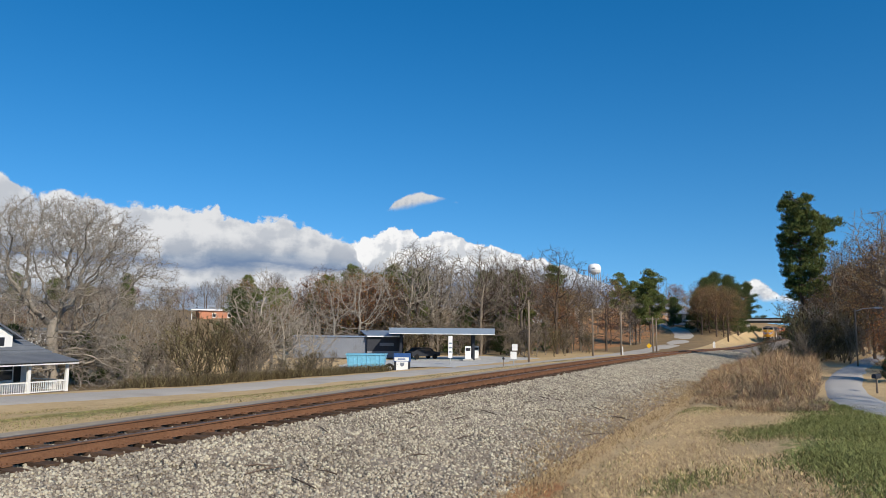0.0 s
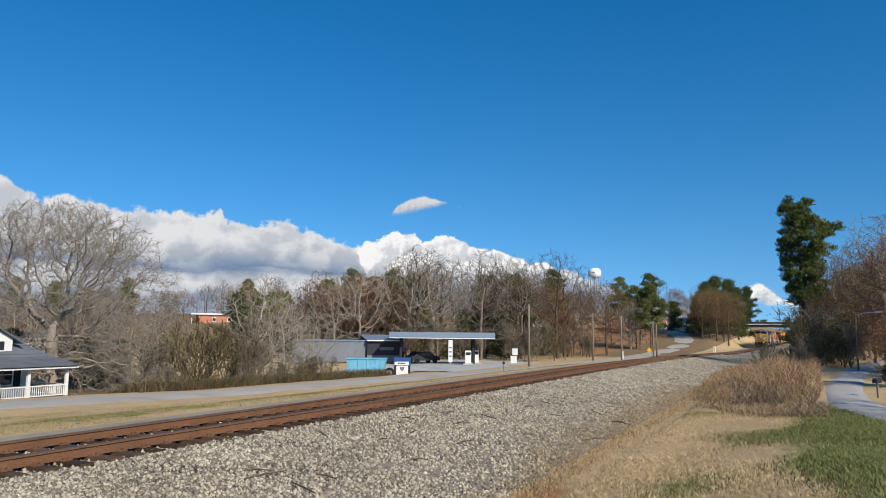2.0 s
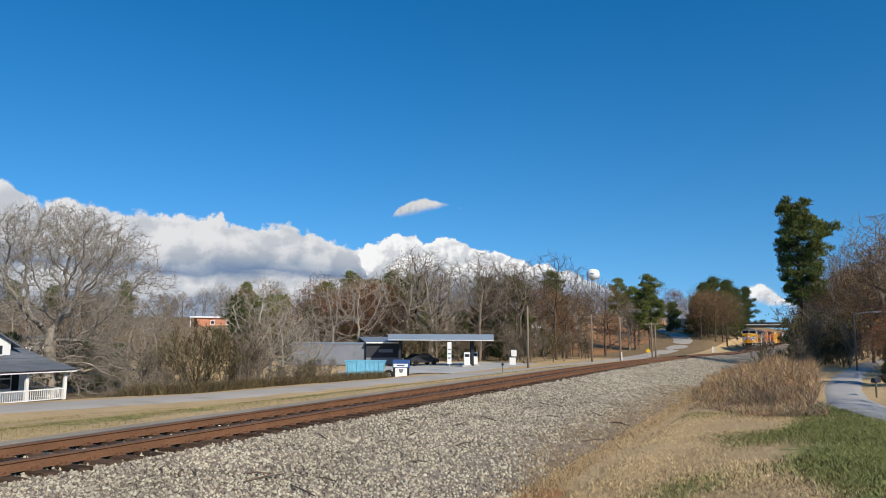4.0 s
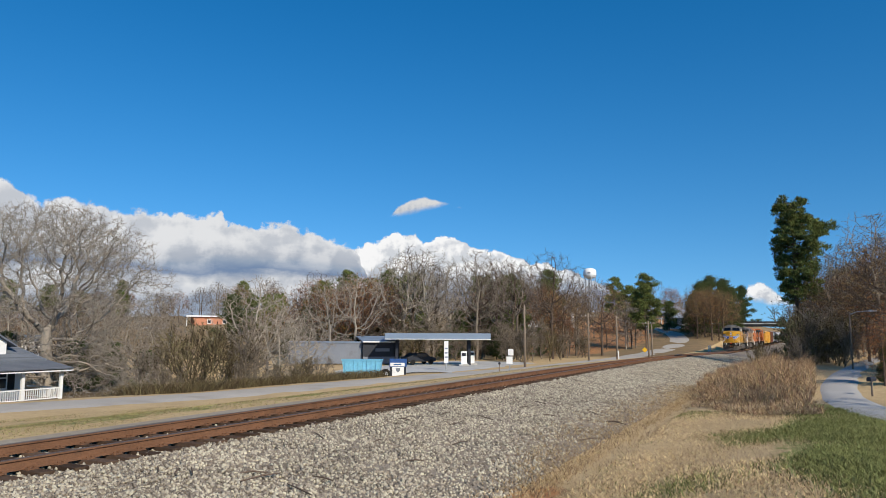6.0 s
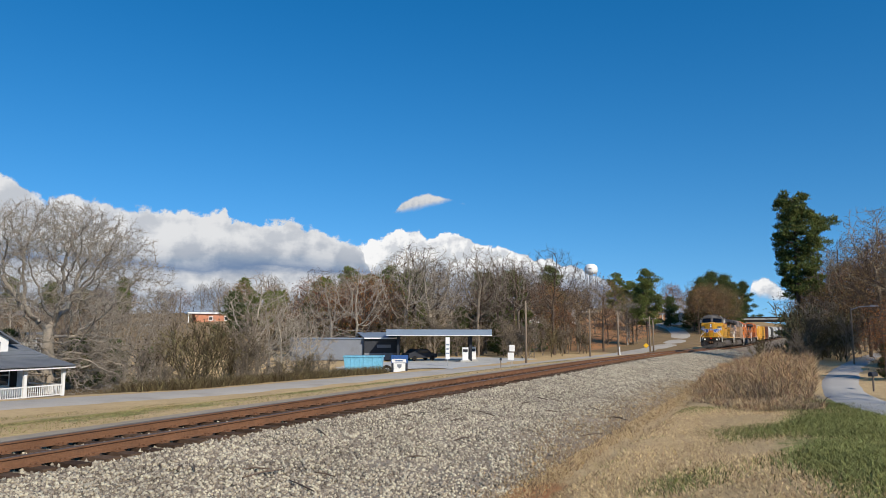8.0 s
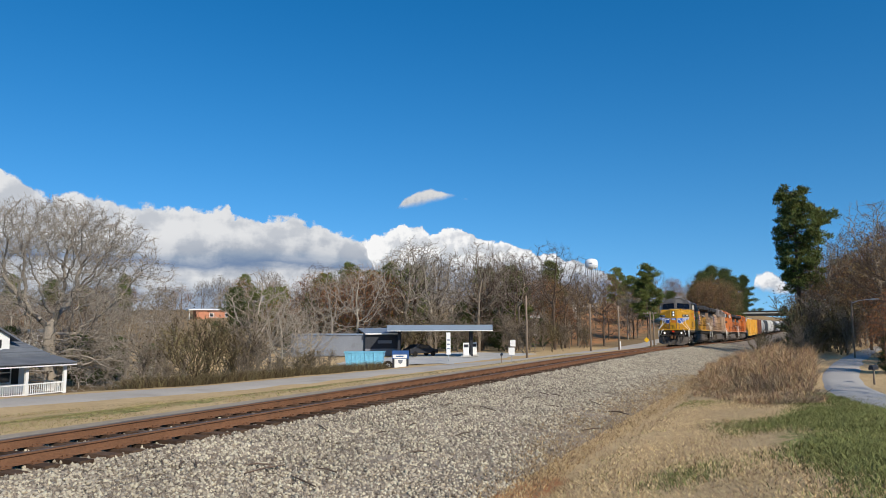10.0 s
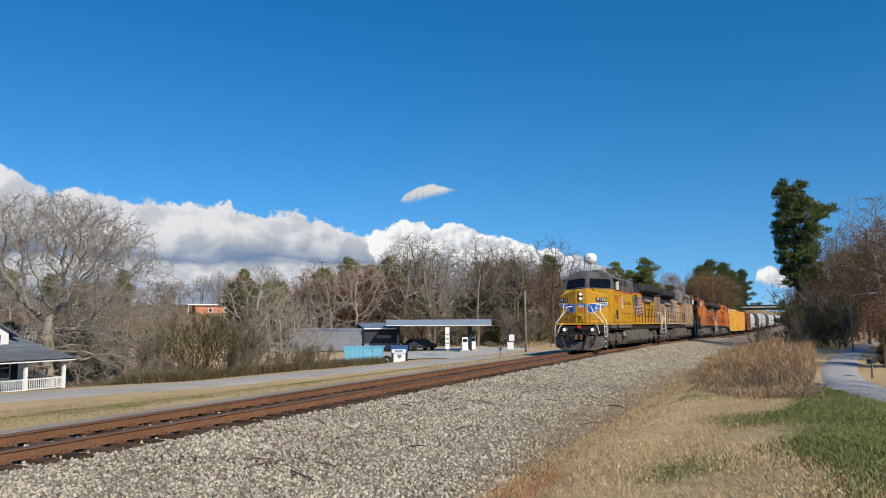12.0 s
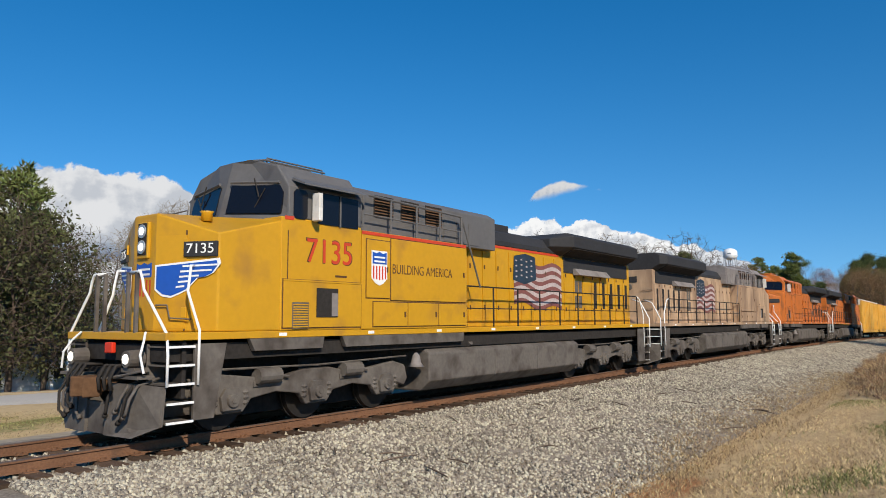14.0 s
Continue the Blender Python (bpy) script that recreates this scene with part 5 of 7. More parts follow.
    tot = thing("price_sign", "tall narrow white price sign on a post", "sign", at=(x, y, float(land(x, y))), turn=turn)
    part("post", Build().tube([(0, 0, 0), (0, 0, 2.8)], 0.06, 8), M_STEEL, tot)
    part("panel", Build().box(-0.22, 0.22, -0.08, 0.08, 0.75, 3.05), M_WHITE, tot, "white panel", bevel=0.01)
    for k in range(3):
        part("bar", Build().box(-0.14, 0.14, -0.09, -0.08, 1.3 + 0.45 * k, 1.45 + 0.45 * k), CANOPY_BLUE, tot)
    x, y = spot(29.2, 68)
    s = thing("roadside_sign", "blue and white roadside sign board on a white base", "sign", at=(x, y, float(land(x, y)) + 0.45), turn=26)
    part("base", Build().box(-0.55, 0.55, -0.2, 0.2, -0.5, 0.40), M_WHITE, s, "white base", bevel=0.01)
    for q in (-0.66, 0.66):
        part("leg", Build().box(q - 0.10, q + 0.10, -0.16, 0.16, -0.5, 0.40), DARKBAY, s, "dark side post", bevel=0.01)
    part("board", Build().box(-0.80, 0.80, -0.18, 0.18, 0.40, 1.15), SIGNBLUE, s, "blue board", bevel=0.01)
    part("text_panel", Build().box(-0.72, 0.62, -0.20, -0.18, 0.46, 0.78), M_WHITE, s, "white panel")
    part("text_bar", Build().box(-0.40, 0.30, -0.21, -0.20, 0.57, 0.68), SIGNBLUE, s, "blue lettering strip")
    part("emblem", Build().prism([(-0.22, 0.30), (-0.18, 0.05), (0, -0.10), (0.18, 0.05), (0.22, 0.30)], "y", -0.21, -0.2), SLATE, s)
    x, y = spot(32.0, 73)
    c = thing("dumpster", "bright blue ribbed waste container beside the forecourt", "container", at=(x, y, float(land(x, y)) + 0.3), turn=24)
    b = Build()
    b.prism([(-1.75, 0.0), (1.75, 0.0), (1.95, 1.35), (-1.95, 1.35)], "y", -0.8, 0.8)
    part("body", b, CYAN, c, "tapered steel body", bevel=0.02)
    for k in range(8):
        part("rib", Build().box(-1.65 + 0.44 * k, -1.57 + 0.44 * k, -0.86, -0.8, 0.05, 1.3), CYAN, c)
    part("rim", Build().box(-2.0, 2.0, -0.88, 0.88, 1.3, 1.42), CYAN, c)
    for k in range(2):
        part("skid", Build().box(-1.5 + 2.6 * k, -1.2 + 2.6 * k, -0.7, 0.7, -0.12, 0.0), DARKBAY, c)
    x, y = spot(30.2, 70)
    t = thing("tyre", "old black tyre standing beside the sign", "tyre", at=(x, y, float(land(x, y)) + 0.38), turn=40)
    b = Build()
    ring = [(0.38 * math.cos(a), 0, 0.38 * math.sin(a)) for a in np.linspace(0, 2 * math.pi, 17)]
    part("tread", Build().tube(ring, 0.13, 8, cap=False), RUBBER, t, smooth=True)
    for b_, d_, w_ in ((27.6, 92, DARKBAY),):
        x, y = spot(b_, d_)
        car = thing("parked_car", "parked car half hidden behind the forecourt", "car", "parked cars", at=(x, y, float(land(x, y)) + 0.12), turn=60)
        part("body", Build().prism([(-2.1, 0.35), (2.1, 0.35), (2.15, 0.8), (1.3, 0.95), (0.7, 1.42), (-1.0, 1.45), (-1.7, 0.98), (-2.15, 0.9)], "y", -0.85, 0.85), w_, car, "", bevel=0.06)
        part("side_glass", Build().prism([(-1.45, 0.98), (1.1, 0.98), (0.62, 1.34), (-0.95, 1.36)], "y", -0.86, 0.86), M_GLASS, car)
        for wx in (-1.35, 1.35):
            for wy in (-0.8, 0.8):
                part("wheel", Build().tube([(wx, wy - 0.1, 0.30), (wx, wy + 0.1, 0.30)], 0.32, 14), RUBBER, car)


build_station()


# ---- poles, signs, tower, bridge, far buildings ----
def utility_pole(b, d, height, white_foot=False, arms=1, label="weathered wooden utility pole with crossarm"):
    x, y = spot(b, d)
    p = thing("utility_pole", label, "utility pole", "utility poles", at=(x, y, float(land(x, y)) - 0.2), turn=20)
    part("pole", Build().tube([(0, 0, 0), (0, 0, height * 0.5), (0, 0, height)], [0.15, 0.13, 0.10], 10), M_WOODPOLE, p, smooth=True)
    for k in range(arms):
        a = part("crossarm", Build().box(-1.1, 1.1, -0.06, 0.06, height - 0.5 - 0.9 * k, height - 0.38 - 0.9 * k), M_WOODPOLE, p)
        for q in (-1.0, -0.4, 0.4, 1.0):
            part("insulator", Build().tube([(q, 0, height - 0.38 - 0.9 * k), (q, 0, height - 0.22 - 0.9 * k)], [0.05, 0.03], 8), M_STEEL, a)
    if white_foot:
        part("guard", Build().tube([(0.16, -0.12, 0.1), (0.12, -0.12, 1.9)], 0.09, 8), M_WHITE, p, "white guard at the foot")
    return x, y, float(land(x, y)) - 0.2 + height - 0.3


tops = [utility_pole(19.2, 88, 7.7, arms=0, label="tall plain wooden utility pole"), utility_pole(14.25, 112, 7.4), utility_pole(12.1, 104, 6.8, True, 0, "slim wooden pole with a white guard at its foot"), utility_pole(9.75, 128, 6.6), utility_pole(9.5, 135, 6.0, False, 0, "short plain wooden pole")]
wires = Build()
for (x0, y0, z0), (x1, y1, z1) in ((tops[0], tops[1]), (tops[1], tops[3])):
    for off in (-0.9, 0.9):
        wires.tube([(x0 + off * 0.9 + (x1 - x0) * t, y0 + off * 0.3 + (y1 - y0) * t, z0 + (z1 - z0) * t - 1.2 * (1 - (2 * t - 1) ** 2)) for t in np.linspace(0, 1, 9)], 0.018, 4)
wires_ob = new("power_lines", wires.mesh("power_lines"))
wires_ob.data.materials.append(M_BLACK)
tagged(wires_ob, "thin black overhead power lines", "power lines", kind="stuff")


def road_sign(b, d, h, mat, kind):
    x, y = spot(b, d)
    s = thing("road_sign", kind, "sign", "road signs", at=(x, y, float(land(x, y)) - 0.1), turn=15)
    part("post", Build().tube([(0, 0, 0), (0, 0, h)], 0.035, 6), M_STEEL, s)
    if "diamond" in kind:
        part("plate", Build().prism([(-0.42, h - 0.4), (0, h - 0.82), (0.42, h - 0.4), (0, h + 0.02)], "y", -0.05, -0.03), mat, s)
    else:
        part("plate", Build().box(-0.32, 0.32, -0.05, -0.03, h - 0.75, h), mat, s)


SIGNYELLOW = material("sign_yellow_paint", (0.70, 0.42, 0.02), 0.5, vary=0.06, scale=1, fine=8, bump=0)
road_sign(20.4, 76, 1.6, M_WHITE, "small white rectangular road sign on a post")
road_sign(20.3, 86, 2.3, M_WHITE, "pale road sign seen on a thin post")
road_sign(10.05, 118, 2.0, SIGNYELLOW, "yellow diamond warning sign beside the road")
for b_, d_ in ((5.6, 160), (5.1, 162), (4.95, 166)):
    x, y = spot(b_, d_)
    x = float(track_x(y)) - 4.6 - (5.7 - b_)
    mk = thing("marker_post", "short white trackside marker post", "post", "marker posts", at=(x, y, float(land(x, y)) - 0.1))
    part("post", Build().tube([(0, 0, 0), (0, 0, 1.3)], 0.09, 8), M_WHITE, mk)
    part("cap", Build().tube([(0, 0, 1.3), (0, 0, 1.4)], [0.1, 0.04], 8), M_WHITE, mk)
x, y = spot(21.2, 72)
mb = thing("mailbox", "dark mailbox on a wooden post by the road", "mailbox", at=(x, y, float(land(x, y)) - 0.1), turn=20)
part("post", Build().box(-0.05, 0.05, -0.05, 0.05, 0, 0.9), M_WOODPOLE, mb)
part("box", Build().prism([(-0.12, 0.9), (0.12, 0.9), (0.12, 1.04), (0.06, 1.12), (-0.06, 1.12), (-0.12, 1.04)], "y", -0.28, 0.28), DARKBAY, mb)


x, y = spot(-3.85, 60)
sl = thing("street_lamp", "thin street lamp with a bracket arm beside the street", "street lamp", at=(x, y, float(land(x, y)) - 0.1), turn=0)
part("pole", Build().tube([(0, 0, 0), (0, 0, 4.3)], [0.06, 0.045], 8), M_WOODPOLE, sl, smooth=True)
part("arm", Build().tube([(0, 0, 4.1), (0.5, 0, 4.3), (1.3, 0, 4.36)], 0.03, 6), M_STEEL, sl)
part("lamp_head", Build().prism([(1.2, 4.30), (1.75, 4.30), (1.70, 4.42), (1.25, 4.42)], "y", -0.12, 0.12), M_STEEL, sl, "pale lamp head")
x, y = spot(-4.9, 34)
mb2 = thing("mailbox", "black mailbox on a post beside the narrow street", "mailbox", at=(x, y, float(land(x, y)) - 0.1), turn=-30)
part("post", Build().box(-0.03, 0.03, -0.03, 0.03, 0, 0.70), M_WOODPOLE, mb2)
part("box", Build().prism([(-0.09, 0.70), (0.09, 0.70), (0.09, 0.81), (0.05, 0.88), (-0.05, 0.88), (-0.09, 0.81)], "y", -0.22, 0.22), DARKBAY, mb2)


def build_tower():
    x, y = spot(14.05, 600)
    g = float(land(x, y))
    t = thing("water_tower", "white domed water tower above the trees", "water tower", at=(x, y, g))
    z = 52 - g
    ring = [(0.05, z + 4.5), (2.8, z + 4.1), (4.6, z + 2.9), (5.3, z + 1.2), (5.3, z - 2.0), (4.5, z - 3.4), (2.4, z - 4.3), (0.8, z - 4.8)]
    part("tank", Build().tube([(0, 0, h) for _, h in ring], [r for r, _ in ring], 28), M_WHITE, t, "white steel tank", smooth=True)
    part("balcony", Build().tube([(0, 0, z - 1.8), (0, 0, z - 1.6)], [5.6, 5.6], 28), M_STEEL, t)
    part("riser", Build().tube([(0, 0, 0), (0, 0, z - 4.7)], 0.6, 10), M_STEEL, t, "central riser pipe")
    for k in range(6):
        a = k * math.pi / 3
        part("leg", Build().tube([(6.4 * math.cos(a), 6.4 * math.sin(a), 0), (4.7 * math.cos(a), 4.7 * math.sin(a), z - 2.6)], 0.32, 8), M_STEEL, t, "slanting tower leg")
    for k, (a, w) in enumerate(((-0.5, 0.9), (0.5, 1.0), (1.4, 0.7))):
        part("text_bar", Build().box(a - w / 2, a + w / 2, -5.32, -5.2, z - 0.5, z + 0.5), SLATE, t, "dark painted lettering bar")


def build_bridge():
    y, cx = 300.0, float(track_x(300.0))
    br = thing("road_bridge", "dark steel road bridge over the railway", "bridge", at=(cx, y, 0))
    part("deck", Build().box(-26, 12, -4, 4, 6.05, 6.5), M_CONCRETE, br, "concrete deck")
    for q in (-3.6, -1.2, 1.2, 3.6):
        part("girder", Build().box(-26, 12, q - 0.15, q + 0.15, 5.2, 6.05), M_BLACK, br, "dark steel girder")
    for q in (-4, 3.8):
        part("parapet", Build().box(-26, 12, q, q + 0.2, 6.5, 7.1), M_BLACK, br)
    for q in (-9, 9):
        part("pier", Build().box(q - 0.5, q + 0.5, -3.8, 3.8, -0.8, 5.2), M_CONCRETE, br, "concrete pier")


def far_house(b, d, w, h, mat, roof, label, turn=0.0, dz=0.0):
    x, y = spot(b, d)
    o = thing("far_building", label, "building", "far buildings", at=(x, y, float(land(x, y)) + dz), turn=b + turn)
    part("wall", Build().box(-w / 2, w / 2, 0, 8, -1, h), mat, o)
    part("roof", Build().box(-w / 2 - 2.5, w / 2 + 0.4, -0.8, 8.4, h, h + 0.45), roof, o, "flat pale roof")
    for k in range(2):
        wx = w * (-0.1 + 0.4 * k)
        wi = part("window", Build().box(wx - 0.7, wx + 0.7, -0.05, 0.0, h * 0.45, h * 0.8), M_WHITE, o)
        part("pane", Build().box(wx - 0.55, wx + 0.55, -0.08, -0.04, h * 0.5, h * 0.75), M_GLASS, wi)
    part("porch_post", Build().box(-w / 2 - 2.3, -w / 2 - 2.1, -0.5, -0.3, -1, h), M_WHITE, o)


build_tower()
build_bridge()
far_house(43.4, 262, 13, 4.4, BRICK, M_WHITE, "low orange brick building with a flat white roof", 8, -1.7)
far_house(55.6, 125, 5, 2.2, M_WHITE, M_SHINGLE, "white far house among bare trees", 0, 0.8)
far_house(47.2, 255, 5, 2.6, M_WHITE, M_STEEL, "pale far shed among bare trees", 5, -2.6)
far_house(17.0, 210, 15, 3.4, M_WHITE, M_STEEL, "long pale building on the wooded rise", 6, 1.4)
far_house(20.0, 165, 11, 3.0, M_WHITE, M_STEEL, "white cottage behind bare trees", 5, 0.0)
far_house(7.6, 250, 6, 3.2, M_WHITE, M_STEEL, "small pale shed beside the far road", 10, 0.0)


# ---- the train ----
YELLOW = material("armour_yellow_paint", (0.545, 0.28, 0.012), 0.42, vary=0.07, scale=0.7, fine=9, bump=0.02, dirt=(0.36, 0.18, 0.03), dirt_amount=0.16)
FADED = material("faded_pinkish_yellow_paint", (0.47, 0.32, 0.20), 0.7, vary=0.2, scale=0.6, fine=6, bump=0.03, dirt=(0.23, 0.145, 0.09), dirt_amount=0.45, stretch=(1, 1, 0.35))
ORANGE = material("bright_orange_paint", (0.54, 0.15, 0.024), 0.5, vary=0.12, scale=0.7, fine=7, bump=0.02, dirt=(0.22, 0.08, 0.03), dirt_amount=0.3)
ROOFGREY = material("locomotive_grey_paint", (0.120, 0.114, 0.110), 0.55, vary=0.14, scale=0.8, fine=9, bump=0.02, dirt=(0.07, 0.06, 0.055), dirt_amount=0.1)
FADEGREY = material("weathered_grey_paint", (0.22, 0.195, 0.18), 0.75, vary=0.22, scale=0.8, fine=7, bump=0.03, dirt=(0.10, 0.08, 0.07), dirt_amount=0.2)
SOOT = material("sooty_black_paint", (0.030, 0.029, 0.030), 0.75, vary=0.25, scale=0.8, fine=9, bump=0.04)
FRAME = material("grey_running_gear", (0.125, 0.108, 0.092), 0.75, vary=0.22, scale=1.4, fine=12, bump=0.08, dirt=(0.06, 0.047, 0.038), dirt_amount=0.42)
DARKGEAR = material("grimy_dark_steel", (0.035, 0.031, 0.028), 0.8, vary=0.3, scale=1.5, fine=12, bump=0.1)
WHEEL = material("wheel_steel", (0.035, 0.03, 0.026), 0.55, 0.5, vary=0.2, scale=2, fine=14, bump=0.05)
RED = material("red_paint", (0.55, 0.055, 0.02), 0.5, vary=0.08, scale=1, fine=9, bump=0)
BLUE = material("blue_paint", (0.015, 0.085, 0.40), 0.5, vary=0.08, scale=1, fine=9, bump=0)
NAVY = material("faded_navy_paint", (0.022, 0.04, 0.06), 0.6, vary=0.3, scale=2, fine=9, bump=0)
OFFWHITE = material("off_white_paint", (0.66, 0.63, 0.58), 0.6, vary=0.15, scale=1.2, fine=9, bump=0.02, dirt=(0.42, 0.36, 0.29), dirt_amount=0.12)
FLAGWHITE = material("dirty_white_paint", (0.46, 0.38, 0.36), 0.6, vary=0.25, scale=2, fine=9, bump=0)
BRICKRED = material("faded_red_paint", (0.20, 0.075, 0.065), 0.7, vary=0.2, scale=1.2, fine=8, bump=0)
HANDRAIL = material("white_handrail_paint", (0.80, 0.79, 0.76), 0.5, vary=0.05, scale=2, fine=15, bump=0)
CABGLASS = material("cab_window_glass", (0.006, 0.008, 0.014), 0.10, vary=0.05, scale=1, fine=3, bump=0, spec=0.25)
BOXBROWN = material("boxcar_brown_paint", (0.17, 0.062, 0.035), 0.7, vary=0.2, scale=0.6, fine=6, bump=0.03, dirt=(0.08, 0.04, 0.03), dirt_amount=0.15)
BOXYELLOW = material("boxcar_yellow_paint", (0.66, 0.36, 0.055), 0.6, vary=0.15, scale=0.6, fine=6, bump=0.03, dirt=(0.36, 0.20, 0.07), dirt_amount=0.12)
HOPPER = material("hopper_pale_grey_paint", (0.52, 0.51, 0.48), 0.65, vary=0.15, scale=0.6, fine=6, bump=0.03, dirt=(0.27, 0.23, 0.19), dirt_amount=0.15)
BLACKTANK = material("hopper_black_paint", (0.045, 0.042, 0.04), 0.6, vary=0.2, scale=0.6, fine=6, bump=0.03)
LAMP = glow("lit_headlamp", (1.0, 0.94, 0.82), 1.0)
RED_LENS = material("red_lens", (0.65, 0.04, 0.015), 0.25, vary=0.05, scale=2, fine=9, bump=0)


def mirror_x(b):
    """The same shape on the other side too."""
    n = len(b.v)
    b.v += [(-x, y, z) for x, y, z in b.v]
    b.f += [tuple(i + n for i in q[::-1]) for q in b.f]
    return b


def wheelset(parent, y, r=0.533):
    b = Build()
    for s in (-1, 1):
        b.tube([(s * 0.69, 0, 0), (s * 0.725, 0, 0), (s * 0.73, 0, 0), (s * 0.83, 0, 0)], [r + 0.025, r + 0.022, r, r - 0.008], 28)
        b.tube([(s * 0.835, 0, 0), (s * 0.865, 0, 0)], [r * 0.42, r * 0.36], 16)
    b.tube([(-1.05, 0, 0), (1.05, 0, 0)], 0.085, 10)
    ob = part("wheelset", b, WHEEL, parent, "steel wheels on one axle")
    ob.matrix_basis = pose(0, y, r)
    return ob


def loco_truck(parent, yc, gap, mat):
    """A three-axle truck frame with its axle boxes, springs and brake gear."""
    b = Build()
    L = gap + 0.78
    out = [(-L, 0.62), (-L + 0.10, 0.92), (-gap - 0.30, 1.02), (-gap * 0.5, 0.86), (-0.35, 1.0), (0.35, 1.0), (gap * 0.5, 0.86), (gap + 0.30, 1.02), (L - 0.10, 0.92), (L, 0.62),
           (L - 0.12, 0.46), (gap + 0.42, 0.54), (gap + 0.28, 0.32), (gap - 0.28, 0.32), (gap - 0.46, 0.54), (gap * 0.5, 0.62), (0.46, 0.54), (0.28, 0.32), (-0.28, 0.32), (-0.46, 0.54),
           (-gap * 0.5, 0.62), (-gap + 0.46, 0.54), (-gap + 0.28, 0.32), (-gap - 0.28, 0.32), (-gap - 0.42, 0.54), (-L + 0.12, 0.46)]
    b.prism([(p[0] + yc, p[1]) for p in out][::-1], "x", 1.03, 1.17)
    mirror_x(b)
    frame_ob = part("truck_frame", b, mat, parent, "cast steel side frames", bevel=0.025)
    for dy in (-gap, 0, gap):
        for s in (-1, 1):
            b = Build()
            b.prism([(yc + dy - 0.20, 0.38), (yc + dy - 0.24, 0.62), (yc + dy - 0.14, 0.76), (yc + dy + 0.14, 0.76), (yc + dy + 0.24, 0.62), (yc + dy + 0.20, 0.38)][::-1], "x", s * 1.16, s * 1.24)
            b.tube([(s * 1.23, yc + dy, 0.545), (s * 1.29, yc + dy, 0.545)], [0.125, 0.11], 14)
            b.tube([(s * 1.29, yc + dy, 0.545), (s * 1.305, yc + dy, 0.545)], [0.05, 0.05], 8)
            part("axle_box", b, mat, frame_ob, "", bevel=0.015)
            for e in (-0.33, 0.33):
                pts = [(s * 1.12, yc + dy + e, 0.44 + 0.045 * k) for k in range(7)]
                part("spring", Build().tube(pts, [0.062 + 0.030 * (k % 2) for k in range(7)], 10), mat, frame_ob, "coil spring")
    for s in (-1, 1):
        b = Build()
        for dy in (-gap * 0.62, gap * 0.45):
            b.tube([(s * 1.22, yc + dy - 0.26, 0.93), (s * 1.22, yc + dy + 0.26, 0.93)], [0.14, 0.14], 12)
            b.tube([(s * 1.22, yc + dy + 0.26, 0.93), (s * 1.22, yc + dy + 0.5, 0.88)], [0.03, 0.03], 6)
            b.box(s * 1.10, s * 1.2, yc + dy - 0.3, yc + dy + 0.3, 0.74, 0.84)
        b.tube([(s * 1.2, yc - L + 0.1, 1.10), (s * 1.2, yc, 1.06), (s * 1.2, yc + L - 0.1, 1.12)], 0.022, 6)
        part("brake_cylinder", b, mat, frame_ob, "brake cylinders and pipes")
    # bolster plus a dark block put in for the shade under the frame
    b = Build().box(-0.62, 0.62, yc - L - 0.1, yc + L + 0.1, 0.20, 1.26).box(-0.95, 0.95, yc - 0.3, yc + 0.3, 0.85, 1.2)
    part("bolster_with_shade_fill", b, DARKGEAR, frame_ob)


def steps(parent, y0, y1, sign, mat, white, low=0.34):
    """Corner steps: sign +1 climbs towards +y at the front end."""
    for s in (-1, 1):
        for k in range(5):
            z = low + k * 0.295
            st = part("step", Build().box(s * 0.98, s * 1.52, y0, y1, z - 0.012, z + 0.012), mat, parent, "open steel corner step")
            ye = y0 if sign > 0 else y1
            if sign < 0:
                part("step_edge", Build().box(s * 0.99, s * 1.53, ye - 0.014, ye + 0.014, z - 0.02, z + 0.018), white, st, "white step edging")
            if sign > 0:
                part("step_edge", Build().box(s * 1.515, s * 1.535, y0 + 0.015, y1, z - 0.02, z + 0.018), white, st, "white step edging")
        b = Build()
        ya, yb = (y1, y1 + 0.62) if sign > 0 else (y0 - 0.62, y0)
        b.prism([(ya, 0.34), (yb - 0.22 if sign > 0 else yb, 0.34), (yb, 1.56), (ya, 1.56)], "x", s * 1.46, s * 1.52)
        b.box(s * 0.94, s * 0.98, min(y0, ya), max(y1, yb), 0.36, 1.56)
        part("step_side", b, mat, parent, "", bevel=0.01)


def grab(parent, points, mat, r=0.024, label="bent white handrail"):
    return part("handrail", Build().tube(points, r, 8), mat, parent, label, smooth=True)


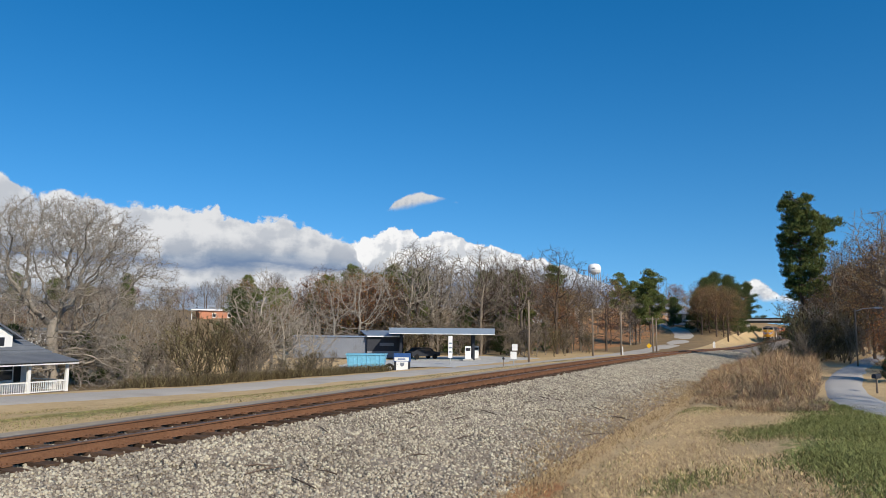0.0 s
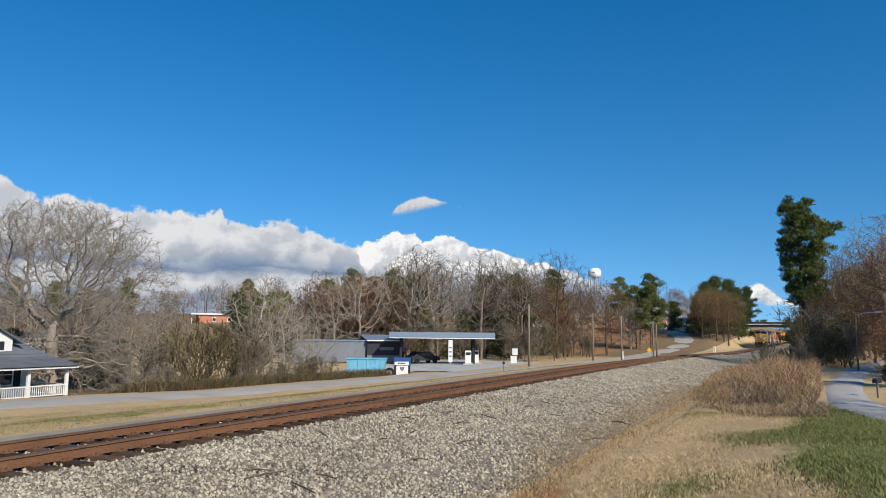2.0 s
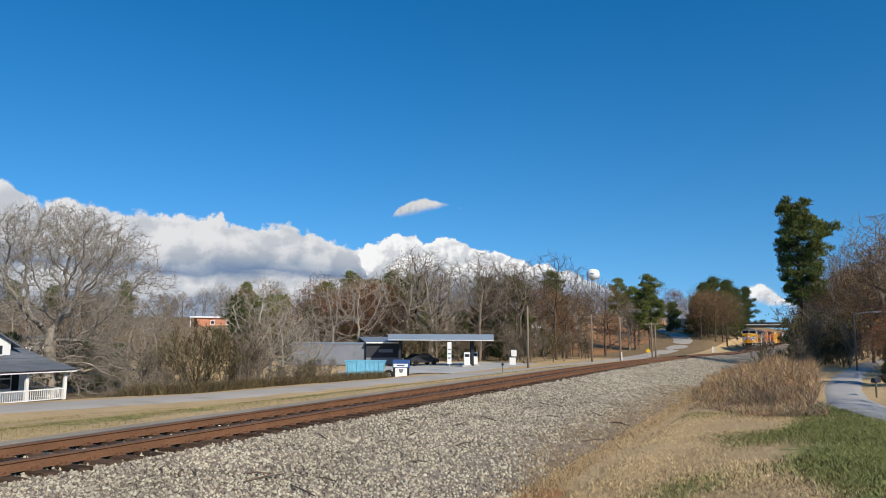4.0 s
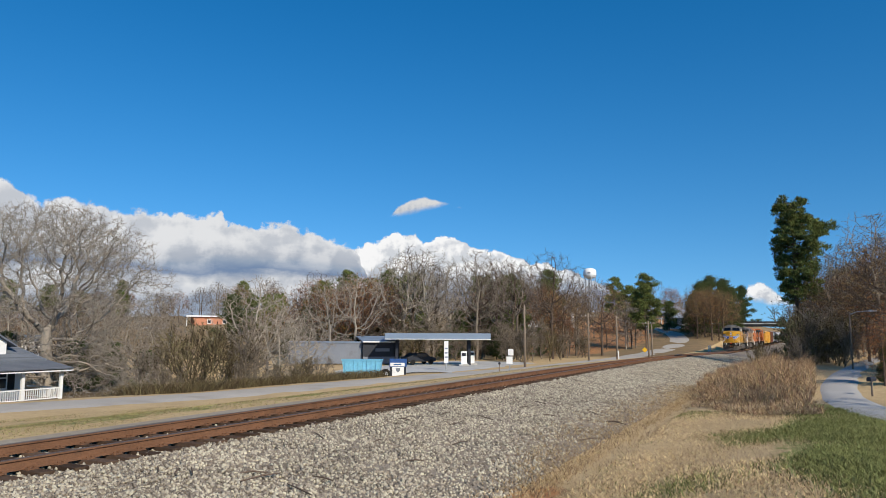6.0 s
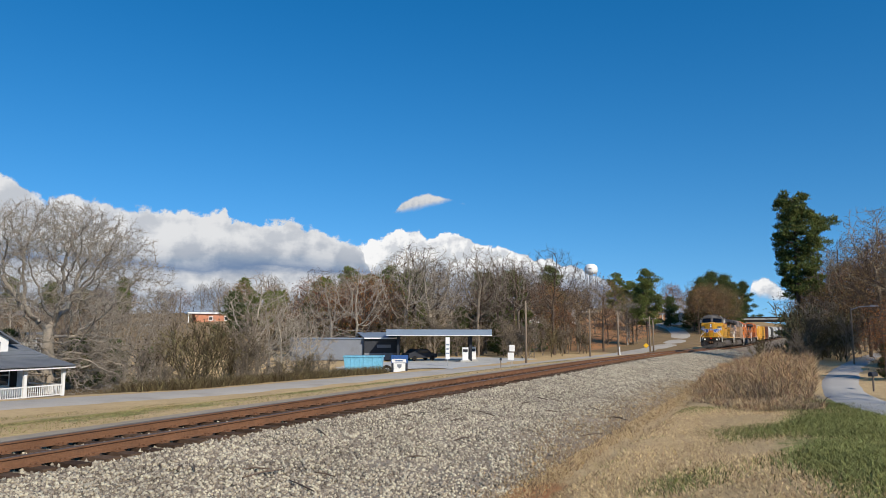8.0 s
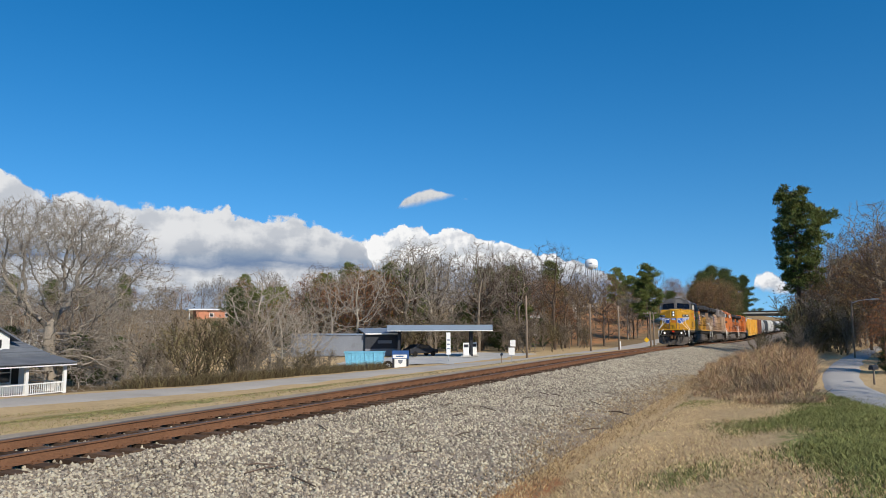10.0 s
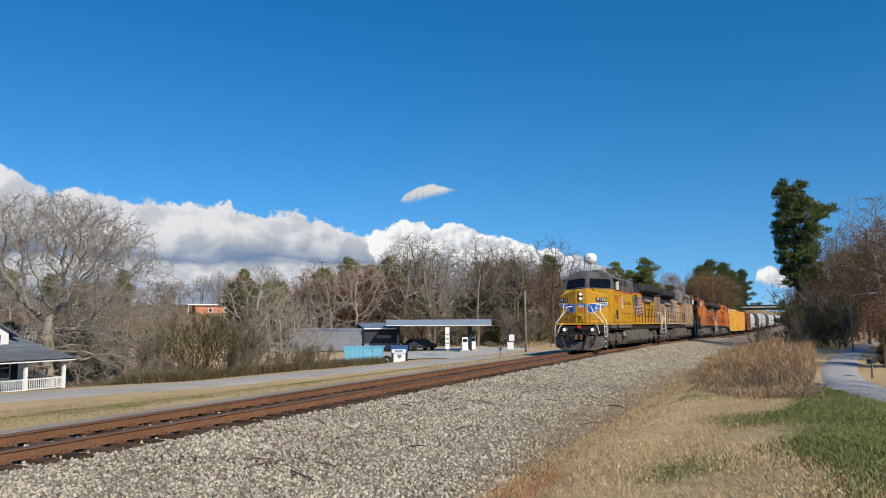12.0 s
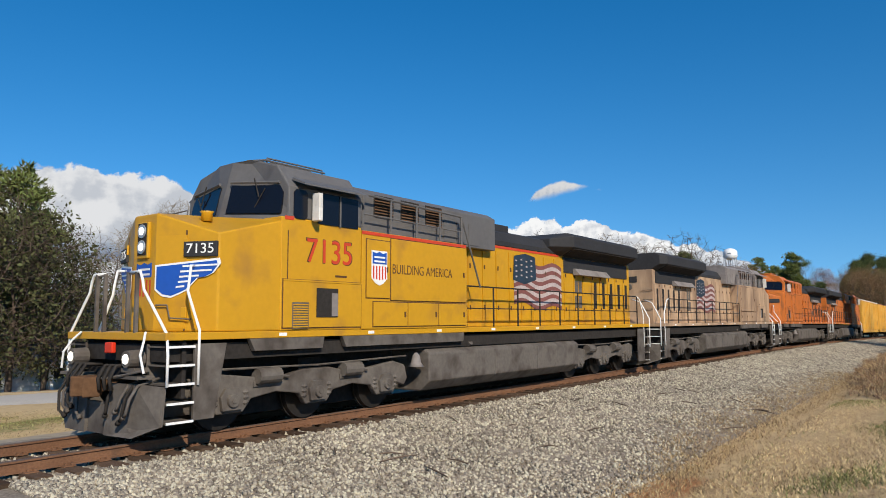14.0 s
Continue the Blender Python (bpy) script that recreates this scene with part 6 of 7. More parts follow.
def end_gear(parent, y, sign, mat, plow=True):
    """Plow, coupler, hoses and end plate at an end; sign -1 looks towards -y."""
    def Y(d):
        return y - sign * d
    if plow:
        for s in (-1, 1):
            b = Build()
            v = []
            for off in (0.0, 0.05):
                v += [(s * 0.30, Y(-0.02 - off), 0.11), (s * 1.02, Y(0.03 - off), 0.11), (s * 1.50, Y(0.22 - off), 0.30), (s * 1.50, Y(0.26 - off), 0.90), (s * 1.02, Y(0.07 - off), 0.94), (s * 0.42, Y(0.02 - off), 0.94), (s * 0.30, Y(0.02 - off), 0.62)]
            n = 7
            b.add(v, [tuple(range(n)), tuple(range(n, 2 * n))[::-1]] + [(i, n + i, n + (i + 1) % n, (i + 1) % n) for i in range(n)])
            part("plow", b, mat, parent, "steel snow plow blade")
        part("plow_centre", Build().box(-0.32, 0.32, min(Y(0), Y(0.06)), max(Y(0), Y(0.06)), 0.11, 0.62), mat, parent)
    b = Build().box(-1.46, 1.46, min(Y(0.55), Y(0.62)), max(Y(0.55), Y(0.62)), 0.70, 1.60)
    b.box(-0.9, 0.9, min(Y(0.2), Y(0.55)), max(Y(0.2), Y(0.55)), 1.0, 1.16)
    part("end_plate", b, DARKGEAR, parent)
    c = Build()
    c.box(-0.13, 0.13, min(Y(-0.05), Y(0.6)), max(Y(-0.05), Y(0.6)), 0.78, 1.0)
    c.prism([(-0.26, Y(-0.10)), (-0.30, Y(-0.34)), (-0.12, Y(-0.42)), (0.02, Y(-0.24)), (0.22, Y(-0.40)), (0.28, Y(-0.14)), (0.14, Y(-0.02)), (-0.14, Y(-0.02))], "z", 0.72, 1.04)
    part("coupler", c, material_rustcoupler, parent, "rust-brown knuckle coupler", bevel=0.02)
    for k, x in enumerate((-1.12, -0.98, -0.84, -0.5, 0.46, 0.82, 0.95, 1.08)):
        h = Build()
        low = 0.42 + 0.08 * (k % 3)
        h.tube([(x, Y(0.42), 1.02), (x * 1.02, Y(0.02), 0.92), (x, Y(-0.10), 0.72), (x * 0.95, Y(-0.12), low), (x * 0.86, Y(-0.10), low - 0.06)], 0.026, 7)
        h.tube([(x * 0.86, Y(-0.10), low - 0.05), (x * 0.80, Y(-0.10), low - 0.10)], 0.04, 7)
        part("air_hose", h, (DARKGEAR, FRAME)[k % 2], parent, "hanging rubber air hose", smooth=True)
    u = Build()
    u.tube([(-0.95, Y(-0.06), 1.02), (-0.5, Y(-0.14), 1.00), (0.5, Y(-0.14), 1.02), (1.25, Y(0.02), 1.16)], 0.02, 6)
    part("uncoupling_lever", u, FRAME, parent)


material_rustcoupler = material("rusty_cast_steel", (0.12, 0.065, 0.035), 0.8, vary=0.3, scale=3, fine=14, bump=0.15)


def shield(parent, m, w, h):
    """A crest as plain shapes: blue head, red and white stripes."""
    base = part("crest", Build().prism([(-0.5 * w, 0.5 * h), (-0.5 * w, -0.30 * h), (-0.25 * w, -0.44 * h), (0, -0.5 * h), (0.25 * w, -0.44 * h), (0.5 * w, -0.30 * h), (0.5 * w, 0.5 * h)], "z", 0, 0.008), HANDRAIL, parent, "white crest")
    base.matrix_basis = m
    part("crest_head", Build().prism([(-0.45 * w, 0.46 * h), (-0.45 * w, 0.12 * h), (0.45 * w, 0.12 * h), (0.45 * w, 0.46 * h), (0.2 * w, 0.42 * h), (0, 0.47 * h), (-0.2 * w, 0.42 * h)], "z", 0.007, 0.013), BLUE, base, "blue head of the crest")
    for k in range(2):
        part("crest_bar", Build().box(-0.34 * w, 0.34 * w, (0.31 - 0.12 * k) * h - 0.025 * h, (0.31 - 0.12 * k) * h + 0.025 * h, 0.012, 0.017), HANDRAIL, base)
    for k in range(5):
        x = (-0.38 + 0.19 * k) * w
        part("crest_stripe", Build().box(x - 0.042 * w, x + 0.042 * w, -0.34 * h + abs(x) * 0.12, 0.06 * h, 0.007, 0.013), RED, base, "red stripe")


def flag(parent, m, w, h, fade):
    """A painted rippling flag: a blue corner and stripes."""
    reds, whites = (BRICKRED, FLAGWHITE)
    n = 14
    for k in range(11):
        b = Build()
        v, f = [], []
        for i in range(n + 1):
            x = (i / n - 0.5) * w
            wave = 0.07 * h * math.sin(i / n * 9.5) - 0.10 * h * (i / n)
            top = 0.5 * h - k * h / 11 + wave
            v += [(x, top, 0), (x, top - h / 11 * 1.02, 0), (x, top, 0.008), (x, top - h / 11 * 1.02, 0.008)]
        for i in range(n):
            a = 4 * i
            f += [(a + 2, a + 3, a + 7, a + 6), (a, a + 4, a + 5, a + 1), (a, a + 2, a + 6, a + 4), (a + 1, a + 5, a + 7, a + 3)]
        b.add(v, f)
        ob = part("flag_stripe", b, reds if k % 2 == 0 else whites, parent, "faded red stripe" if k % 2 == 0 else "off-white stripe")
        ob.matrix_basis = m
    b = Build()
    b.prism([(-0.5 * w, 0.54 * h), (-0.52 * w, 0.02 * h), (-0.30 * w, -0.06 * h), (-0.06 * w, 0.06 * h), (-0.08 * w, 0.56 * h), (-0.28 * w, 0.62 * h)], "z", 0.008, 0.014)
    canton = part("flag_canton", b, NAVY, parent, "dark blue corner with pale dots")
    canton.matrix_basis = m
    d = Build()
    for i in range(4):
        for j in range(4):
            x, y = (-0.46 + 0.1 * i) * w, (0.10 + 0.115 * j) * h + 0.03 * h * (i % 2)
            d.box(x - 0.016 * w, x + 0.016 * w, y - 0.016 * h, y + 0.016 * h, 0.013, 0.018)
    part("flag_star", d, FLAGWHITE, canton)


def locomotive(label, body, roof, gear, stripe=None, number="", slogan="", wings=False, lit=False, flagged=False, black_top=False, detail=True):
    """A six-axle road switcher, 22.3 m over the couplers, front at y = 0, looking along -y."""
    loco = thing("locomotive", label, "locomotive", "locomotives")
    top = SOOT
    # frame, deck and tank
    part("underframe", Build().box(-1.40, 1.40, 0.70, 21.6, 1.28, 1.56), DARKGEAR, loco)
    d = Build().box(-1.53, 1.53, 0.62, 21.68, 1.62, 1.745)
    part("deck", d, body, loco, "walkway deck with coloured sill", bevel=0.012)
    for s in (-1, 1):
        for y0, y1 in ((2.25, 4.05), (4.54, 8.85)):
            part("sill_skirt", Build().prism([(y0, 1.618), (y0 + 0.12, 1.40), (y1 - 0.04, 1.40), (y1, 1.618)], "x", s * 1.42, s * 1.525), FRAME, loco, "grey skirt under the sill", bevel=0.008)
        for k in range(8):
            part("reflector", Build().box(s * 1.53, s * 1.537, 2.9 + 2.4 * k, 3.08 + 2.4 * k, 1.65, 1.71), HANDRAIL, loco, "white reflective patch")
    b = Build()
    prof = [(-1.50, 0.52), (-1.22, 0.28), (1.22, 0.28), (1.50, 0.52), (1.50, 1.16), (1.34, 1.26), (-1.34, 1.26), (-1.50, 1.16)]
    b.prism(prof, "y", 7.45, 15.35)
    tank = part("fuel_tank", b, gear, loco, "long grey fuel tank", bevel=0.04)
    for y in (10.3, 12.6):
        part("tank_seam", Build().box(-1.512, 1.512, y, y + 0.03, 0.5, 1.16), gear, tank)
    for s in (-1, 1):
        part("filler", Build().tube([(s * 1.2, 9.3, 1.26), (s * 1.4, 9.3, 1.38)], 0.09, 10), gear, tank)
        part("air_reservoir", Build().tube([(s * 1.2, 9.6, 1.38), (s * 1.2, 14.8, 1.38)], 0.11, 10), gear, loco, smooth=True)
    trucks = (4.2, 18.1)
    for yc in trucks:
        loco_truck(loco, yc, 2.06, gear)
    sets = [wheelset(loco, yc + dy) for yc in trucks for dy in (-2.06, 0, 2.06)]
    end_gear(loco, 0.42, -1, gear)
    end_gear(loco, 21.88, 1, gear)
    steps(loco, 0.66, 1.16, 1, gear, HANDRAIL)
    steps(loco, 21.14, 21.64, -1, gear, HANDRAIL)
    # nose: two facets meeting at a blunt middle
    nose = [(-1.48, 1.60), (-0.34, 1.14), (0.34, 1.14), (1.48, 1.60), (1.53, 2.98), (-1.53, 2.98)]
    zt = [3.42, 3.80, 3.80, 3.42, 3.79, 3.79]
    b = Build()
    n = len(nose)
    v = [(x, y, 1.745) for x, y in nose] + [(x, y, z) for (x, y), z in zip(nose, zt)] + [(0, 2.62, 3.93)]
    f = [tuple(range(n))[::-1]] + [(i, (i + 1) % n, n + (i + 1) % n, n + i) for i in range(n)]
    f += [(n + i, n + (i + 1) % n, 2 * n) for i in range(n)]
    b.add(v, f)
    nose_ob = part("nose", b, body, loco, "angular wide nose", bevel=0.03)
    # cab lower and upper
    part("cab_side", Build().box(-1.545, 1.545, 2.9, 5.05, 1.745, 3.85), body, loco, "cab side panels", bevel=0.02)
    cab_prof = [(-1.545, 3.85), (1.545, 3.85), (1.545, 4.44), (1.20, 4.88), (0.55, 5.06), (-0.55, 5.06), (-1.20, 4.88), (-1.545, 4.44)]
    cab = part("cab_roof", Build().prism(cab_prof, "y", 3.06, 5.05), roof, loco, "cab roof", bevel=0.03)
    b = Build()
    v = [(-1.54, 3.02, 3.80), (0, 2.66, 3.92), (1.54, 3.02, 3.80), (1.54, 3.14, 4.44), (1.20, 3.20, 4.88), (0.5, 3.02, 5.06), (-0.5, 3.02, 5.06), (-1.20, 3.20, 4.88), (-1.54, 3.14, 4.44), (0, 2.97, 5.06)]
    v += [(x, 3.4, z) for x, y, z in v]
    f = [(1, 2, 3, 4, 5, 9), (0, 1, 9, 6, 7, 8)]
    ring = [0, 1, 2, 3, 4, 5, 9, 6, 7, 8]
    f += [(ring[i], 10 + ring[i], 10 + ring[(i + 1) % 10], ring[(i + 1) % 10]) for i in range(10)]
    b.add(v, f)
    face = part("cab_front", b, roof, cab, "grey windshield surround")
    for s in (-1, 1):
        p = [Vector((s * 0.16, 2.715, 3.99)), Vector((s * 1.40, 3.00, 3.92)), Vector((s * 1.40, 3.085, 4.33)), Vector((s * 1.30, 3.08, 4.47)), Vector((s * 0.16, 2.85, 4.55))]
        c = sum(p, Vector()) / 5
        nrm = (p[1] - p[0]).cross(p[-1] - p[0]).normalized()
        nrm = nrm if nrm.y < 0 else -nrm
        b = Build()
        b.add([q + nrm * 0.028 for q in p] + [q - nrm * 0.02 for q in p], [(0, 1, 2, 3, 4), (5, 9, 8, 7, 6)] + [(i, 5 + i, 5 + (i + 1) % 5, (i + 1) % 5) for i in range(5)])
        part("windshield", b, CABGLASS, cab, "dark windshield pane")
        w = Build()
        w.tube([p[3] * 0.5 + p[4] * 0.5 + nrm * 0.07 + Vector((0, 0, 0.12)), c + nrm * 0.06], 0.014, 6)
        w.tube([c + nrm * 0.06 + Vector((s * 0.14, 0.03, 0.16)), c + nrm * 0.06 - Vector((s * 0.10, 0.02, 0.20))], 0.012, 6)
        part("wiper", w, DARKGEAR, cab)
        visor = [q + nrm * 0.05 for q in (p[4], p[3])]
        part("visor", Build().tube([visor[0] + Vector((0, 0, 0.05)), visor[1] + Vector((0, 0, 0.05))], 0.03, 6), roof, cab)
        # side windows
        xs = s * 1.546
        win = Build().prism([(3.80, 3.80), (4.93, 3.80), (4.93, 4.40), (3.82, 4.42)], "x", xs, xs + s * 0.02)
        part("side_window", win, CABGLASS, cab, "dark sliding cab window")
        win = Build().prism([(3.18, 3.90), (3.24, 3.84), (3.46, 3.84), (3.52, 3.90), (3.52, 4.34), (3.46, 4.40), (3.24, 4.40), (3.18, 4.34)], "x", xs, xs + s * 0.02)
        part("side_window", win, CABGLASS, cab, "narrow front cab window")
        fr = Build().tube([(xs + s * 0.03, 4.40, 3.78), (xs + s * 0.03, 4.40, 4.40)], 0.02, 6)
        part("window_bar", fr, roof, cab)
        aw = Build().prism([(s * 1.46, 4.58), (s * 1.80, 4.46), (s * 1.80, 4.49), (s * 1.46, 4.64)], "y", 3.22, 5.0)
        part("awning", aw, roof, cab, "window awning")
        if s > 0 or detail:
            part("mirror", Build().box(min(s * 1.60, s * 1.80), max(s * 1.60, s * 1.80), 3.60, 3.70, 3.82, 4.36), OFFWHITE, cab, "pale mirror panel", bevel=0.015)
        if stripe:
            part("stripe", Build().box(xs - 0.001, xs + s * 0.006, 2.98, 3.20, 3.80, 3.87), stripe, loco, "thin red stripe")
            part("stripe", Build().box(s * 1.556, s * 1.566, 5.06, 8.9, 3.72, 3.79), stripe, loco, "thin red stripe")
        # doors and grilles low on the cab
        x2 = s * 1.546
        part("access_panel", Build().box(x2, x2 + s * 0.022, 2.96, 5.04, 1.80, 2.66), body, loco, "", bevel=0.008)
        part("side_grille", Build().box(x2 + s * 0.02, x2 + s * 0.03, 3.17, 3.58, 1.78, 2.27), gear, loco, "small louvred grille")
        part("side_opening", Build().box(x2 + s * 0.02, x2 + s * 0.032, 3.78, 4.36, 1.99, 2.55), DARKGEAR, loco, "dark recessed opening")
        part("side_opening_flap", Build().box(x2 + s * 0.03, x2 + s * 0.04, 4.18, 4.35, 2.01, 2.46), FADEGREY, loco)
        part("panel_gap", Build().box(x2, x2 + s * 0.006, 2.94, 5.06, 1.78, 2.70), material_outline, loco)
        part("cab_door_seam", Build().box(x2, x2 + s * 0.006, 3.05, 3.07, 1.80, 3.60), material_outline, loco)
        part("label_bar", Build().box(x2, x2 + s * 0.008, 4.30, 4.62, 2.78, 2.82), material_outline, loco, "small dark label bar")
        for q in range(10):
            part("louvre_slat", Build().box(x2 + s * 0.03, x2 + s * 0.04, 3.19, 3.56, 1.80 + 0.046 * q, 1.823 + 0.046 * q), body, loco)
        part("hinge_rail", Build().box(x2, x2 + s * 0.03, 2.96, 5.04, 2.66, 2.69), body, loco)
    # roof gear
    part("roof_hatch", Build().box(-0.5, 0.5, 3.5, 4.6, 5.05, 5.10).tube([(0.7, 3.2, 5.06), (0.7, 4.8, 5.06)], 0.02, 6).tube([(0.2, 3.15, 5.10), (0.7, 3.3, 5.08)], 0.025, 6), roof, cab)
    # equipment box behind the cab
    box = part("equipment_box", Build().box(-1.555, 1.555, 5.07, 8.93, 1.745, 3.80), body, loco, "wide equipment cabinet", bevel=0.015)
    for s in (-1, 1):
        for y0, y1, z0, z1 in ((5.42, 6.55, 1.80, 2.31), (6.58, 7.70, 1.80, 2.31), (7.73, 8.85, 1.80, 2.31), (5.20, 5.93, 2.40, 3.62), (5.99, 8.85, 2.36, 3.70)):
            dp = part("door_panel", Build().box(s * 1.556, s * 1.580, y0, y1, z0, z1), body, box, "", bevel=0.008)
            part("panel_gap", Build().box(s * 1.5555, s * 1.560, y0 - 0.02, y1 + 0.02, z0 - 0.02, z1 + 0.02), material_outline, box)
            part("latch", Build().box(s * 1.58, s * 1.595, y1 - 0.12, y1 - 0.07, (z0 + z1) / 2 - 0.06, (z0 + z1) / 2 + 0.06), material_outline, dp)
    hood_prof = [(-1.30, 3.80), (1.30, 3.80), (1.30, 4.66), (1.06, 4.80), (-1.06, 4.80), (-1.30, 4.66)]
    b = Build()
    k = len(hood_prof)
    v = [(x, 5.06, z) for x, z in hood_prof] + [(x, 10.70, z) for x, z in hood_prof]
    b.add(v, [tuple(range(k)), tuple(range(k, 2 * k))[::-1]] + [(i, k + i, k + (i + 1) % k, (i + 1) % k) for i in range(k)])
    inv = part("inverter_hood", b, roof, loco, "grey upper hood with air intakes", bevel=0.02)
    for s in (-1, 1):
        for j in range(3):
            y0 = 5.70 + 0.925 * j
            part("intake", Build().box(s * 1.301, s * 1.312, y0, y0 + 0.66, 4.18, 4.66), DARKGEAR, inv, "dark louvred air intake")
            for q in range(7):
                part("slat", Build().prism([(s * 1.312, 4.19 + 0.066 * q), (s * 1.345, 4.19 + 0.066 * q), (s * 1.312, 4.222 + 0.066 * q)], "y", y0 + 0.02, y0 + 0.64), material_rustcoupler, inv)
        for j in range(3):
            part("door_panel", Build().box(s * 1.301, s * 1.315, 8.3 + 0.55 * j, 8.8 + 0.55 * j, 3.86, 4.40), roof, inv)
        r = Build()
        r.tube([(s * 1.5, 5.15, 4.58), (s * 1.5, 8.8, 4.50)], 0.026, 6).tube([(s * 1.5, 5.15, 4.16), (s * 1.5, 8.8, 4.12)], 0.018, 6)
        for j in range(5):
            r.tube([(s * 1.5, 5.15 + 0.91 * j, 3.58), (s * 1.5, 5.15 + 0.91 * j, 4.58 - 0.02 * j)], 0.028, 6)
        r.tube([(s * 1.5, 8.8, 4.50), (s * 1.52, 9.6, 2.75)], 0.024, 6)
        part("upper_railing", r, roof, loco, "railing on the cabinet top")
    # long hood
    hp = [(-1.02, 1.745), (1.02, 1.745), (1.02, 4.02), (-1.02, 4.02)]
    hood = part("long_hood", Build().prism(hp, "y", 8.93, 21.0), body, loco, "narrow engine hood", bevel=0.02)
    rp = [(-1.03, 4.02), (1.03, 4.02), (1.03, 4.16), (0.84, 4.44), (0.5, 4.55), (-0.5, 4.55), (-0.84, 4.44), (-1.03, 4.16)]
    part("hood_roof", Build().prism(rp, "y", 9.5, 15.2), top, loco, "rounded hood roof", bevel=0.02)
    if stripe:
        for s in (-1, 1):
            part("stripe", Build().box(s * 1.021, s * 1.03, 9.4, 15.0, 3.94, 4.01), stripe, loco, "thin red stripe")
    for s in (-1, 1):
        for j in range(17):
            y0 = 9.05 + 0.70 * j
            part("hood_door", Build().box(s * 1.021, s * 1.05, y0, y0 + 0.64, 1.86, 3.86 if j < 9 else 3.40), body, hood, "tall hinged engine door")
            for zl in (2.2, 3.3):
                part("latch", Build().box(s * 1.05, s * 1.066, y0 + 0.05, y0 + 0.10, zl, zl + 0.12), material_outline, hood)
            if j == 10:
                for q in (0, 1):
                    for zl in (2.30, 2.80):
                        part("door_louvre", Build().box(s * 1.05, s * 1.058, y0 + 0.06 + 0.29 * q, y0 + 0.30 + 0.29 * q, zl, zl + 0.42), FRAME, hood, "grey screened vent")
            elif j > 11:
                part("door_louvre", Build().box(s * 1.05, s * 1.058, y0 + 0.20, y0 + 0.40, 2.30, 3.22), DARKGEAR, hood, "narrow dark slot")
    part("exhaust_stack", Build().box(-0.42, 0.42, 12.0, 12.9, 4.5, 4.78), SOOT, loco, "sooty exhaust stack", bevel=0.03)
    h = Build()
    for x in (-0.12, 0.0, 0.12):
        h.tube([(x, 10.9, 4.70), (x, 10.55, 4.70)], [0.05, 0.09], 10)
        h.tube([(x, 10.9, 4.70), (x, 11.3, 4.70)], [0.05, 0.08], 10)
    h.tube([(0, 10.95, 4.44), (0, 10.95, 4.6)], 0.04, 6)
    part("horn", h, SOOT, loco, "air horns")
    # radiator: wide winged top, open below
    rad = [(-1.55, 4.24), (-1.02, 3.98), (1.02, 3.98), (1.55, 4.24), (1.55, 4.60), (1.30, 4.72), (-1.30, 4.72), (-1.55, 4.60)]
    k = len(rad)
    b = Build()
    v = [(x * 0.70, 14.3, min(z, 4.48)) for x, z in rad] + [(x, 15.1, z) for x, z in rad] + [(x, 20.6, z) for x, z in rad] + [(x * 0.86, 20.95, z) for x, z in rad]
    f = [tuple(range(k))[::-1], tuple(range(3 * k, 4 * k))]
    f += [(j * k + i, j * k + (i + 1) % k, (j + 1) * k + (i + 1) % k, (j + 1) * k + i) for j in range(3) for i in range(k)]
    b.add(v, f)
    part("radiator", b, top, loco, "overhanging winged radiator", bevel=0.02)
    for s in (-1, 1):
        part("radiator_screen", Build().prism([(s * 1.10, 3.995), (s * 1.52, 4.19), (s * 1.50, 4.21), (s * 1.08, 4.015)], "y", 15.2, 20.5), DARKGEAR, loco)
        # black panel carries the darkness of the deep recess below the radiator
        part("radiator_recess_panel", Build().box(s * 1.021, s * 1.05, 15.3, 20.7, 3.46, 3.97), SOOT, loco, "flat black panel in place of the deep recess")
        part("shutter_box", Build().prism([(s * 1.05, 3.40), (s * 1.30, 3.40), (s * 1.12, 3.62), (s * 1.05, 3.62)], "y", 16.0, 18.6), FADEGREY, loco, "sloping grey shutter box")
    # walkway railings
    for s in (-1, 1):
        r = Build()
        ys = [9.0 + 1.28 * j for j in range(10)]
        for y in ys:
            r.tube([(s * 1.49, y, 1.74), (s * 1.49, y, 2.78)], 0.022, 6)
        r.tube([(s * 1.49, 9.0, 2.78), (s * 1.49, 20.5, 2.78)], 0.022, 6)
        r.tube([(s * 1.49, 9.0, 2.22), (s * 1.49, 20.5, 2.22)], 0.016, 6)
        part("railing", r, (DARKGEAR if not black_top else SOOT), loco, "walkway handrail")
        grab(loco, [(s * 1.49, 20.5, 2.78), (s * 1.49, 20.75, 2.70), (s * 1.50, 21.1, 2.15), (s * 1.53, 21.1, 0.85)], HANDRAIL)
        grab(loco, [(s * 0.9, 21.62, 2.7), (s * 1.2, 21.66, 2.6), (s * 1.54, 21.66, 1.95), (s * 1.54, 21.66, 0.85)], HANDRAIL)
        # front steps and nose rails
        grab(loco, [(s * 1.06, 1.42, 2.86), (s * 1.14, 1.30, 2.86), (s * 1.16, 1.26, 2.60), (s * 1.16, 1.24, 2.42), (s * 1.54, 1.22, 1.78), (s * 1.54, 1.22, 0.90)], HANDRAIL)
        grab(loco, [(s * 0.40, 0.66, 2.74), (s * 0.72, 0.64, 2.74), (s * 0.80, 0.64, 2.60), (s * 0.84, 0.64, 2.44), (s * 1.50, 0.66, 1.72), (s * 1.54, 0.66, 1.40), (s * 1.54, 0.66, 0.90)], HANDRAIL)
        p = Build()
        for x in (0.36, 0.62):
            p.box(s * x - 0.022, s * x + 0.022, 0.62, 0.68, 1.74, 2.74)
